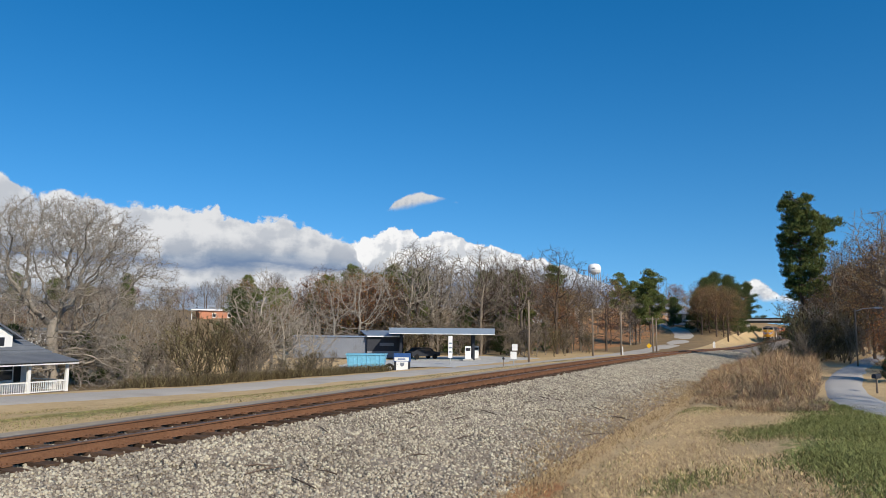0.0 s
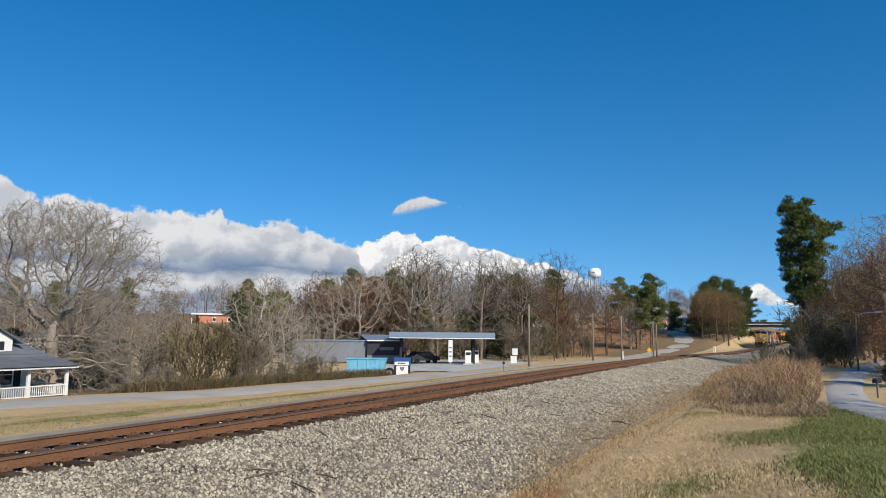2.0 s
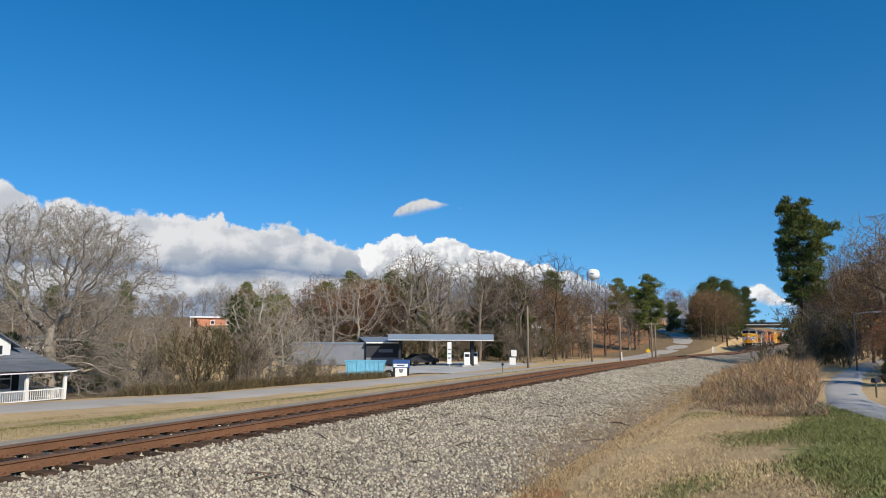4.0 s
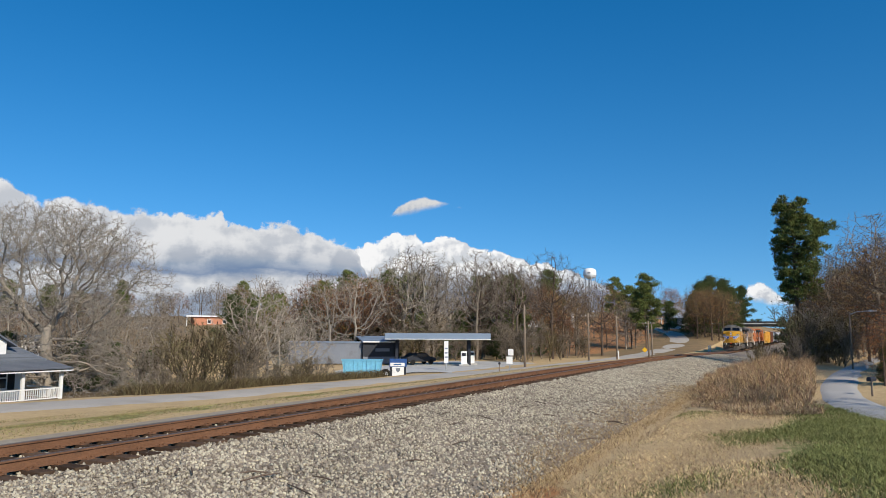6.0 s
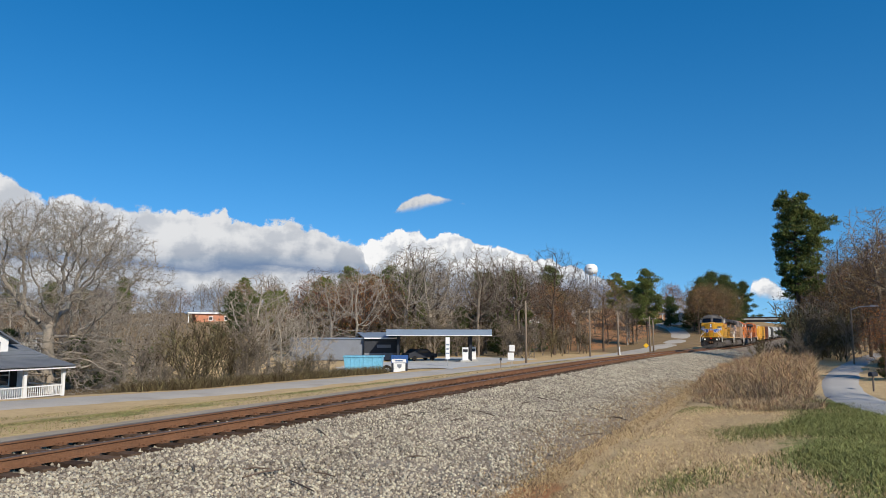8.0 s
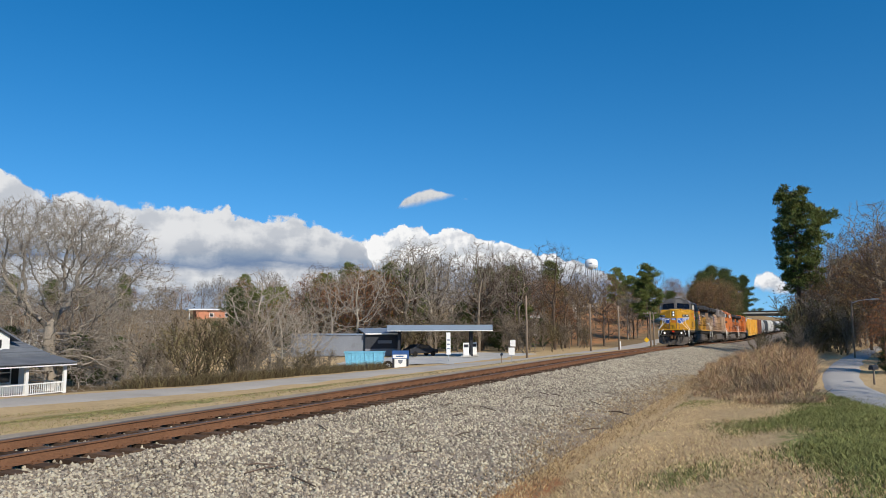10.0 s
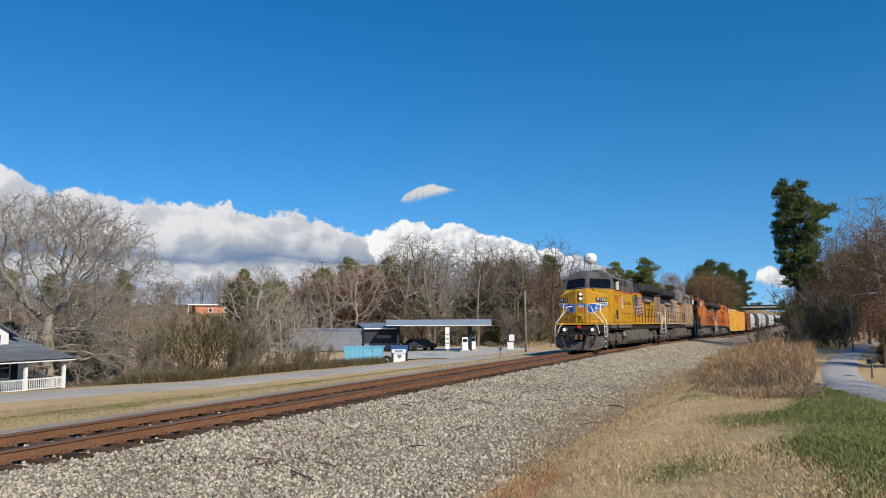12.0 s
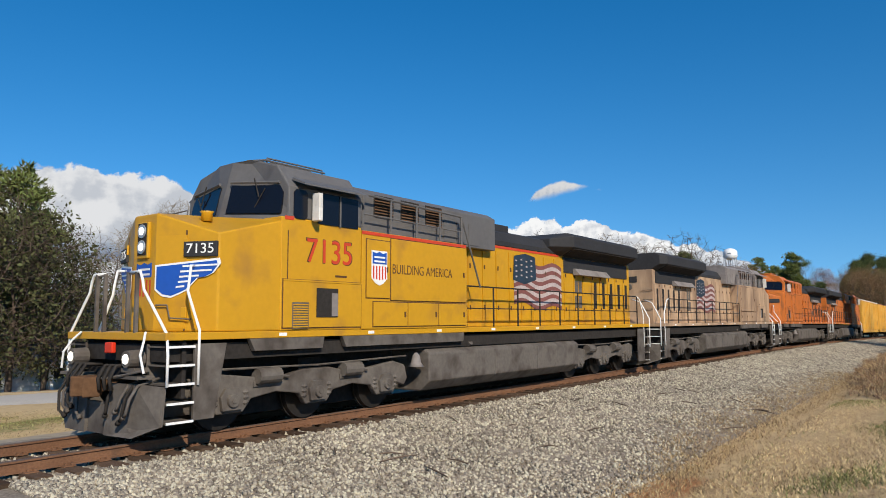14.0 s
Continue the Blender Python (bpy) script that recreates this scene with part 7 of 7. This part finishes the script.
        p.box(min(s * 0.36, s * 0.62), max(s * 0.36, s * 0.62), 0.64, 0.67, 2.70, 2.74)
        part("end_post", p, gear, loco, "grey safety post")
        t = Build().tube([(s * 1.0, 0.60, 1.75), (s * 1.12, 0.50, 1.60), (s * 1.2, 0.40, 1.40), (s * 1.28, 0.42, 1.12)], 0.02, 6)
        part("grab_iron", t, HANDRAIL, loco, "white grab iron")
        # ditch lights
        l = part("ditch_light", Build().tube([(s * 0.86, 0.62, 1.33), (s * 0.86, 0.36, 1.33)], [0.15, 0.135], 14), gear, loco, "round ditch light housing")
        part("lens", Build().tube([(s * 0.86, 0.362, 1.33), (s * 0.86, 0.34, 1.33)], [0.085, 0.075], 14), LAMP if lit else HANDRAIL, l, "lit white lens")
        # number boards, lying on the nose facets
        ang = math.degrees(math.atan2(0.46, 1.14))
        mid = Vector((s * 1.17, 1.14 + (1.17 - 0.34) / 1.14 * 0.46, 3.15))
        face_m = Matrix.Translation(mid) @ Euler((radians(90), 0, radians(s * ang))).to_matrix().to_4x4()
        bo = part("number_board", Build().box(-0.32, 0.32, -0.13, 0.13, -0.01, 0.05), SOOT, loco, "black number board", bevel=0.012)
        bo.matrix_basis = face_m
        if number:
            lettering(number, 0.24, 0.004, HANDRAIL, bo, pose(0, 0, 0.052), "road_number", 0.52, "white digits")
        if wings:
            def facet(x, z, lift=0.022):
                y = 1.14 + (abs(x) - 0.34) / 1.14 * 0.46
                return Matrix.Translation((x, y, z)) @ Euler((radians(90), 0, radians((1 if x > 0 else -1) * ang))).to_matrix().to_4x4() @ pose(0, 0, lift)
            shape = [(-0.52, 0.21), (0.72, 0.31), (0.75, 0.22), (0.62, 0.06), (0.48, 0.0), (0.32, -0.02), (0.20, -0.14), (0.10, -0.24), (-0.04, -0.30), (-0.20, -0.36), (-0.38, -0.33), (-0.52, -0.22)]
            wing = part("wing_outline", Build().prism([(s * a, c) for a, c in shape], "z", 0, 0.006), HANDRAIL, loco, "white wing outline")
            wing.matrix_basis = facet(s * 0.84, 2.68)
            part("wing", Build().prism([(s * (a * 0.93 - 0.005), c * 0.88 - 0.005) for a, c in shape], "z", 0.005, 0.011), BLUE, wing, "blue wing")
            for a0, a1, zz in ((0.02, 0.69, 0.185), (-0.02, 0.58, 0.095), (-0.04, 0.34, 0.005), (-0.06, 0.16, -0.085), (-0.10, 0.06, -0.17)):
                part("feather_line", Build().prism([(s * a0, zz - 0.022), (s * a1, zz - 0.004), (s * a1, zz + 0.026), (s * a0, zz + 0.010)], "z", 0.010, 0.015), HANDRAIL, wing, "white feather line")
        # cab number and slogan
        if number:
            sm = Matrix.Translation((s * 1.547, 4.15, 3.24)) @ Euler((radians(90), 0, radians(90 * s))).to_matrix().to_4x4()
            outline = lettering(number, 0.70, 0.003, material_outline, loco, sm, "cab_number_outline", 1.28, "dark outline of the cab number")
            lettering(number, 0.66, 0.004, RED, loco, sm @ pose(0, 0, 0.004), "cab_number", 1.22, "large red cab number")
        if slogan:
            lettering(slogan, 0.30, 0.003, material_outline, loco, Matrix.Translation((s * 1.582, 7.13, 3.03)) @ Euler((radians(90), 0, radians(90 * s))).to_matrix().to_4x4(), "slogan", 2.24, "dark block letters")
            shield(loco, Matrix.Translation((s * 1.582, 5.58, 3.03)) @ Euler((radians(90), 0, radians(90 * s))).to_matrix().to_4x4(), 0.50, 0.74)
        if flagged:
            flag(loco, Matrix.Translation((s * 1.056, 13.60, 3.05)) @ Euler((radians(90), 0, radians(90 * s))).to_matrix().to_4x4() @ (pose(0, 0, 0)), 3.0, 1.35, 0)
    # nose furniture
    part("lamp_recess", Build().box(-0.125, 0.125, 1.075, 1.10, 3.08, 3.64), DARKGEAR, loco, "dark headlight recess")
    hb = part("headlight_box", Build().box(-0.16, 0.16, 1.09, 1.20, 3.02, 3.66), (body if not black_top else SOOT), loco, "headlight panel", bevel=0.02)
    for z in (3.50, 3.22):
        part("bezel", Build().tube([(0, 1.095, z), (0, 1.06, z)], [0.125, 0.12], 16), M_STEEL, hb)
        part("headlight", Build().tube([(0, 1.062, z), (0, 1.05, z)], [0.075, 0.068], 16), LAMP if lit else HANDRAIL, hb, "lit headlight")
    for s in (-1, 1):
        fm = Matrix.Translation((s * 0.90, 1.14 + 0.56 / 1.14 * 0.46, 2.62)) @ Euler((radians(90), 0, radians(s * math.degrees(math.atan2(0.46, 1.14))))).to_matrix().to_4x4()
        seam = part("nose_seam", Build().box(-0.012, 0.012, -0.86, 0.86, 0.0, 0.012), material_outline, loco, "dark door seam")
        seam.matrix_basis = fm
        for q in (-0.55, 0.62):
            hinge = part("hinge", Build().box(-0.05, 0.05, -0.09, 0.09, 0.0, 0.035), body, loco, "nose door hinge", bevel=0.01)
            hinge.matrix_basis = fm @ pose(0, q, 0.008)
        bar = part("grab_iron", Build().tube([(-0.52, -0.30, 0.0), (-0.52, -0.30, 0.07), (-0.30, -0.30, 0.07), (-0.24, -0.52, 0.07), (0.12, -0.54, 0.07), (0.12, -0.54, 0.0)], 0.014, 6), gear, loco, "dark bent grab iron")
        bar.matrix_basis = fm @ pose(0, -0.12, 0)
    part("sand_cap", Build().tube([(0.62, 1.95, 3.72), (0.62, 1.95, 3.86), (0.62, 1.95, 3.90)], [0.10, 0.10, 0.13], 12), body, loco, "sand filler cap", smooth=True)
    part("nose_rail", Build().tube([(-0.5, 1.9, 3.72), (-0.5, 1.9, 3.93), (0.1, 1.9, 3.96), (0.1, 1.9, 3.76)], 0.014, 6), roof, loco, "low rail on the nose top")
    rails = Build()
    for q in (-0.62, 0.62):
        rails.tube([(q, 3.3, 5.02), (q, 3.3, 5.13), (q, 4.8, 5.13), (q, 4.8, 5.02)], 0.018, 6)
    rails.box(-0.2, 0.2, 4.68, 4.9, 5.04, 5.16)
    part("roof_rail", rails, roof, cab, "roof rails and antenna base")
    if wings:
        shield(loco, Matrix.Translation((0.0, 1.15, 2.60)) @ Euler((radians(90), 0, 0)).to_matrix().to_4x4(), 0.52, 0.74)
    door = part("nose_door", Build().box(0.38, 0.98, -0.002, 0.012, 1.80, 3.40), body, nose_ob)
    door.matrix_basis = Matrix.Translation((0.34, 1.14, 0)) @ Euler((0, 0, math.atan2(0.46, 1.14))).to_matrix().to_4x4() @ Matrix.Translation((-0.36, -0.012, 0))
    part("end_light", Build().box(-0.12, 0.12, 0.54, 0.62, 1.40, 1.58), RED_LENS, loco, "red marker light", bevel=0.02)
    part("bell", Build().tube([(1.3, 7.2, 1.18), (1.3, 7.2, 1.10), (1.3, 7.2, 0.95), (1.3, 7.2, 0.86)], [0.03, 0.09, 0.12, 0.19], 14), FADEGREY, loco, "cast bell under the frame", smooth=True)
    for s in (-1, 1):
        for z in (2.35, 2.75, 3.15):
            part("grab_iron", Build().tube([(s * 1.0, 21.0, z), (s * 0.98, 21.06, z), (s * 0.6, 21.06, z), (s * 0.58, 21.0, z)], 0.014, 5), gear, loco)
        for k in range(3):
            hx = s * (0.30 + 0.16 * k)
            part("mu_hose", Build().tube([(hx, 0.62, 1.20), (hx, 0.34, 1.22), (hx * 1.06, 0.22, 1.02), (hx * 1.1, 0.24, 0.84)], 0.03, 6), DARKGEAR, loco, smooth=True)
        part("pilot_beam_light_bracket", Build().box(s * 0.86 - 0.18, s * 0.86 + 0.18, 0.40, 0.66, 1.12, 1.19), gear, loco)
        part("anticlimber", Build().box(min(s * 0.5, s * 1.2), max(s * 0.5, s * 1.2), 0.36, 0.62, 1.02, 1.07), gear, loco)
    # rear hood end
    part("rear_number_board", Build().box(-0.34, 0.34, 21.0, 21.03, 3.5, 3.74), SOOT, loco)
    part("rear_headlight", Build().tube([(0, 21.0, 3.3), (0, 21.06, 3.3)], [0.13, 0.12], 12), gear, loco)
    return loco, sets


material_outline = material("dark_lettering", (0.10, 0.045, 0.02), 0.6, vary=0.1, scale=2, fine=10, bump=0)


def car_truck(parent, yc):
    b = Build()
    out = [(-1.25, 0.60), (-1.0, 0.72), (-0.45, 0.80), (0.45, 0.80), (1.0, 0.72), (1.25, 0.60), (1.2, 0.42), (0.85, 0.36), (0.5, 0.22), (-0.5, 0.22), (-0.85, 0.36), (-1.2, 0.42)]
    b.prism([(p[0] + yc, p[1]) for p in out][::-1], "x", 0.98, 1.12)
    mirror_x(b)
    b.box(-0.9, 0.9, yc - 0.2, yc + 0.2, 0.5, 0.85)
    part("truck_frame", b, DARKGEAR, parent, "two-axle truck frame", bevel=0.02)
    for dy in (-0.88, 0.88):
        wheelset(parent, yc + dy, 0.457)


def boxcar(label, mat, length=17.2, roof_mat=None):
    car = thing("boxcar", label, "boxcar", "freight cars")
    body = part("body", Build().box(-1.52, 1.52, 0.6, length - 0.6, 1.05, 4.45), mat, car, "ribbed steel body", bevel=0.03)
    rp = [(-1.56, 4.45), (1.56, 4.45), (1.5, 4.55), (0, 4.72), (-1.5, 4.55)]
    part("roof", Build().prism(rp, "y", 0.55, length - 0.55), roof_mat or OFFWHITE, car, "pale low-pitched roof")
    for s in (-1, 1):
        for j in range(14):
            y = 1.0 + j * (length - 2) / 13
            if abs(y - length / 2) > 1.6:
                part("rib", Build().box(s * 1.52, s * 1.57, y - 0.04, y + 0.04, 1.1, 4.4), mat, body)
        d = part("door", Build().box(s * 1.53, s * 1.60, length / 2 - 1.5, length / 2 + 1.5, 1.15, 4.35), mat, car, "sliding door", bevel=0.01)
        for z in (1.7, 2.3, 2.9, 3.5, 4.0):
            part("door_rib", Build().box(s * 1.60, s * 1.63, length / 2 - 1.45, length / 2 + 1.45, z - 0.04, z + 0.04), mat, d)
        part("side_sill", Build().box(s * 1.40, s * 1.52, 1.2, length - 1.2, 0.72, 1.05), mat, car)
    for j in range(9):
        z = 1.3 + 0.36 * j
        part("end_rib", Build().box(-1.45, 1.45, 0.54, 0.6, z - 0.09, z + 0.09), mat, body)
    for y in (0.58, length - 0.58):
        l = Build()
        for k in range(8):
            l.tube([(1.2, y - 0.07 * (1 if y < 2 else -1), 1.2 + 0.38 * k), (1.52, y - 0.07 * (1 if y < 2 else -1), 1.2 + 0.38 * k)], 0.015, 5)
        part("ladder", l, mat, car)
    part("underframe", Build().box(-0.5, 0.5, -0.1, length + 0.1, 0.78, 1.05), DARKGEAR, car)
    for yc in (2.3, length - 2.3):
        car_truck(car, yc)
    return car


def hopper(label, mat, length=16.6):
    car = thing("covered_hopper", label, "hopper car", "freight cars")
    prof = [(-1.2, 1.35), (1.2, 1.35), (1.5, 2.0), (1.56, 2.8), (1.5, 3.7), (1.15, 4.35), (0.6, 4.6), (-0.6, 4.6), (-1.15, 4.35), (-1.5, 3.7), (-1.56, 2.8), (-1.5, 2.0)]
    k = len(prof)
    b = Build()
    v = [(x * 0.97, 1.9, z if z > 2.2 else 2.2) for x, z in prof] + [(x, 2.6, z) for x, z in prof] + [(x, length - 2.6, z) for x, z in prof] + [(x * 0.97, length - 1.9, z if z > 2.2 else 2.2) for x, z in prof]
    b.add(v, [tuple(range(k))[::-1], tuple(range(3 * k, 4 * k))] + [(j * k + i, j * k + (i + 1) % k, (j + 1) * k + (i + 1) % k, (j + 1) * k + i) for j in range(3) for i in range(k)])
    part("body", b, mat, car, "curved steel hopper body", bevel=0.03)
    for j in range(3):
        y = length / 2 + (j - 1) * 3.8
        part("chute", Build().prism([(y - 1.7, 1.5), (y - 0.5, 0.55), (y + 0.5, 0.55), (y + 1.7, 1.5)], "x", -1.0, 1.0), mat, car, "discharge chute")
    for s in (-1, 1):
        part("side_sill", Build().box(s * 1.38, s * 1.55, 0.5, length - 0.5, 1.12, 1.36), mat, car)
        for y in (0.8, 1.6, length - 1.6, length - 0.8):
            part("end_strut", Build().tube([(s * 1.35, y, 1.3), (s * 1.25, 2.1 if y < 4 else length - 2.1, 3.4)], 0.05, 6), mat, car)
    part("running_board", Build().box(-0.75, 0.75, 1.6, length - 1.6, 4.62, 4.67), M_STEEL, car, "roof walkway")
    part("underframe", Build().box(-1.3, 1.3, -0.1, 2.4, 1.0, 1.25).box(-1.3, 1.3, length - 2.4, length + 0.1, 1.0, 1.25), DARKGEAR, car)
    for yc in (1.9, length - 1.9):
        car_truck(car, yc)
    return car


TRAIN, SPIN = [], []


def build_train():
    back = 0.0

    def hitch(ob, length, turned=False):
        nonlocal back
        TRAIN.append((ob, back, length, turned))
        back += length
    lead, sets = locomotive("yellow and grey six-axle diesel locomotive with lit headlights", YELLOW, ROOFGREY, FRAME, stripe=RED, number="7135", slogan="BUILDING AMERICA",
                            wings=True, lit=True, flagged=True)
    SPIN.extend(sets)
    hitch(lead, 22.3)
    second, _ = locomotive("sun-faded pinkish yellow diesel locomotive running backwards", FADED, FADEGREY, FRAME, flagged=True)
    hitch(second, 22.3, True)
    third, _ = locomotive("bright orange diesel locomotive with black roof", ORANGE, ORANGE, FRAME, black_top=True)
    hitch(third, 22.3)
    fourth = copy_thing(third, pose(0, 0, 0))
    tagged(fourth, "bright orange diesel locomotive coupled third in the row")
    hitch(fourth, 22.3, True)
    hitch(boxcar("yellow ribbed boxcar with a pale roof", BOXYELLOW), 17.2)
    hitch(boxcar("weathered yellow boxcar with a brown roof", BOXYELLOW, 17.2, BOXBROWN), 17.2)
    hitch(boxcar("dark brown ribbed steel boxcar", BOXBROWN, 17.2, BOXBROWN), 17.2)
    white = hopper("pale grey covered hopper car", HOPPER)
    hitch(white, 16.6)
    dark = hopper("black covered hopper car", BLACKTANK)
    hitch(dark, 16.6)
    for k in range(9):
        hitch(copy_thing((white, white, dark)[k % 3], pose(0, 0, 0)), 16.6)


build_train()


build_track()


# ---- grass, weeds and litter ----
def blades(name, X, Y, height, width, mat, rng, label, lean=0.5, category="grass", foot=0.0):
    """Upright tapering blades, too many to count."""
    N = len(X)
    Z = land(X, Y) - 0.01 + foot
    a = rng.uniform(0, 6.28, N)
    h = height * rng.uniform(0.5, 1.4, N)
    w = width * rng.uniform(0.6, 1.4, N)
    s = np.stack([np.cos(a), np.sin(a), 0 * a], -1) * w[:, None]
    l = rng.normal(0, lean, (N, 2)) * h[:, None]
    base = np.stack([X, Y, Z], -1)
    tip = base + np.concatenate([l, h[:, None]], 1)
    mid = base + np.concatenate([l * 0.35, 0.6 * h[:, None]], 1)
    V = np.stack([base - s, base + s, mid + s * 0.7, tip, mid - s * 0.7], 1)
    k = 5 * np.arange(N)[:, None]
    F = np.concatenate([k + [[0, 1, 2, 4]], k + [[4, 2, 3, 3]]])
    T = np.concatenate([k + [[0, 1, 2]], k + [[0, 2, 4]], k + [[4, 2, 3]]])
    return tagged(new(name, fast_mesh(name, V.reshape(-1, 3), T, mat)), label, category, kind="stuff")


def grow_grass():
    rng = np.random.default_rng(77)
    N = 170000
    Y = 5.5 + 22 * rng.random(N) ** 1.5
    U = rng.uniform(7.9, 15.0, N)
    X = U + track_x(Y)
    patch = np.array([noise.noise((a * 0.5, b * 0.28, 5)) for a, b in zip(X, Y)])
    green = (soft_step(10.4, 12.3, U + 0.25 * (Y - 14) * (Y < 14)) * soft_step(9.0, 13, Y) + 0.9 * patch + rng.normal(0, 0.22, N)) > 0.55
    thin = rng.random(N) < np.where(green, 1.0, 0.75 + 0.5 * patch)
    g = green & thin
    blades("dry_grass", X[~green & thin], Y[~green & thin], 0.048, 0.007, M_STRAW, rng, "short dry straw-coloured lawn grass", 1.2)
    blades("green_grass", X[g], Y[g], 0.075, 0.008, M_GREEN, rng, "patchy green lawn grass", 0.8)
    # fringe at the foot of the ballast
    n = 30000
    Y = rng.uniform(7, 42, n)
    U = 7.4 + rng.normal(0, 0.40, n) - 2.1 * soft_step(11, 19, Y) * rng.random(n) ** 1.5
    blades("ditch_grass", U + track_x(Y), Y, 0.09, 0.007, M_DITCH, rng, "withered grass along the ditch", 1.0)
    # verge beyond the track
    n = 60000
    Y = 6 + 52 * rng.random(n) ** 1.4
    U = -rng.uniform(3.7, 12.2, n)
    tone = np.array([noise.noise((a * 0.25, b * 0.12, 9)) for a, b in zip(U, Y)]) > 0.02
    blades("verge_grass", (U + track_x(Y))[tone], Y[tone], 0.045, 0.008, M_OLIVE, rng, "thin olive grass on the verge", 0.7)
    blades("verge_straw", (U + track_x(Y))[~tone], Y[~tone], 0.035, 0.006, M_VERGE, rng, "dry grass on the verge", 0.8)
    # tall dry weeds at the end of the lawn and along the ditch
    n = 95000
    Y = 24.6 + 37 * rng.random(n) ** 1.25
    X = track_x(Y) + rng.uniform(6.0, 13.4, n)
    edge = np.array([noise.noise((a * 0.5, b * 0.3, 2)) for a, b in zip(X, Y)])
    inner = np.interp(Y, (24.6, 27, 30, 36, 45, 62), (-0.6, -2.4, -3.6, -4.5, -5.0, -5.2)) + 0.9 * edge
    outer = np.interp(Y, (24.6, 30, 45, 62), (0.75, 0.75, 1.1, 1.4)) + 0.4 * edge
    keep = (X > inner) & (X < outer) & (rng.random(n) < 0.72 + 0.9 * edge)
    X, Y, inner, edge = X[keep], Y[keep], inner[keep], edge[keep]
    lump = np.array([noise.noise((a * 1.5, b * 0.8, 8)) for a, b in zip(X, Y)])
    hgt = (0.14 + 0.60 * soft_step(27, 37, Y) + 0.35 * edge + 0.85 * lump) * (0.3 + 0.7 * soft_step(0.0, 2.2, X - inner))
    tan = lump + rng.normal(0, 0.2, len(X)) > 0.1
    for name, some, mat, label in (("dry_weeds", tan, M_WEED, "tall tangled dry brown weeds"), ("dead_weeds", ~tan, M_DEADWEED, "dull grey-brown dead weeds")):
        h = np.maximum(hgt[some], 0.10)
        blades(name, X[some], Y[some], 0.10 + 0.30 * h, 0.009, mat, rng, label, 1.1, "weeds", h * rng.random(len(h)) ** 0.8 * 0.8)
    # brown brush on the far side of the road
    n = 14000
    Y = rng.uniform(27, 53, n)
    X = -30.5 - np.abs(rng.normal(0, 2.2, n))
    blades("roadside_brush", X, Y, 0.55, 0.014, M_SCRUB, rng, "tangled brown brush along the road edge", 0.8, "brush")
    # leaf litter on the wooded slope
    rr = random.Random(4)
    for k in range(26):
        u, y = rr.uniform(2.2, 7.0), rr.uniform(8, 26)
        x = u + float(track_x(y))
        z = float(np.interp(u, (1.75, 3.0, 7.0), (-0.27, -0.42, -0.90))) + 0.05
        L, a = rr.uniform(0.12, 0.42), rr.uniform(0, 3.14)
        dx, dy = math.cos(a) * L, math.sin(a) * L
        st = new("stick", Build().tube([(x - dx, y - dy, z), (x, y, z + 0.03), (x + dx, y + dy, z + rr.uniform(0, 0.08))], [0.012, 0.016, 0.008], 5).mesh("stick"))
        st.data.materials.append(M_BARK_DARK)
        tagged(st, "broken dark stick lying on the ballast", "stick", "sticks on the ballast")


grow_grass()


# ---- motion ----
SPEED, STOP = 18.2, 5.92   # metres a second; where the front stands at the end


def front_at(t):
    return STOP + SPEED * (14.0 - t)


def on_track(y, length, turned):
    """The pose of a vehicle whose leading end is at y: both ends on the track's centre line."""
    a, b = float(track_x(y)), float(track_x(y + length))
    za, zb = float(track_z(y)), float(track_z(y + length))
    m = pose(a, y, za, math.degrees(math.atan2(zb - za, length)), 0, math.degrees(math.atan2(a - b, length)))
    return m @ pose(0, length, 0, 0, 0, 180) if turned else m


def motions():
    for vehicle, back, length, turned in TRAIN:
        walk(vehicle, [(i * 0.5, on_track(front_at(i * 0.5) + back, length, turned)) for i in range(29)])
    # the clouds drift slowly
    for cloud in CLOUDS:
        walk(cloud, [(0, pose(0, 0, 0)), (7, pose(0, 0, 0, 0, 0, -0.75)), (14, pose(0, 0, 0, 0, 0, -1.5))])
    # the leading wheels roll
    for axle in SPIN:
        y = axle.matrix_basis.translation.y
        walk(axle, [(i / 30, pose(0, y, 0.533) @ Matrix.Rotation(SPEED * i / 30 / 0.533, 4, "X")) for i in range(421)])


motions()
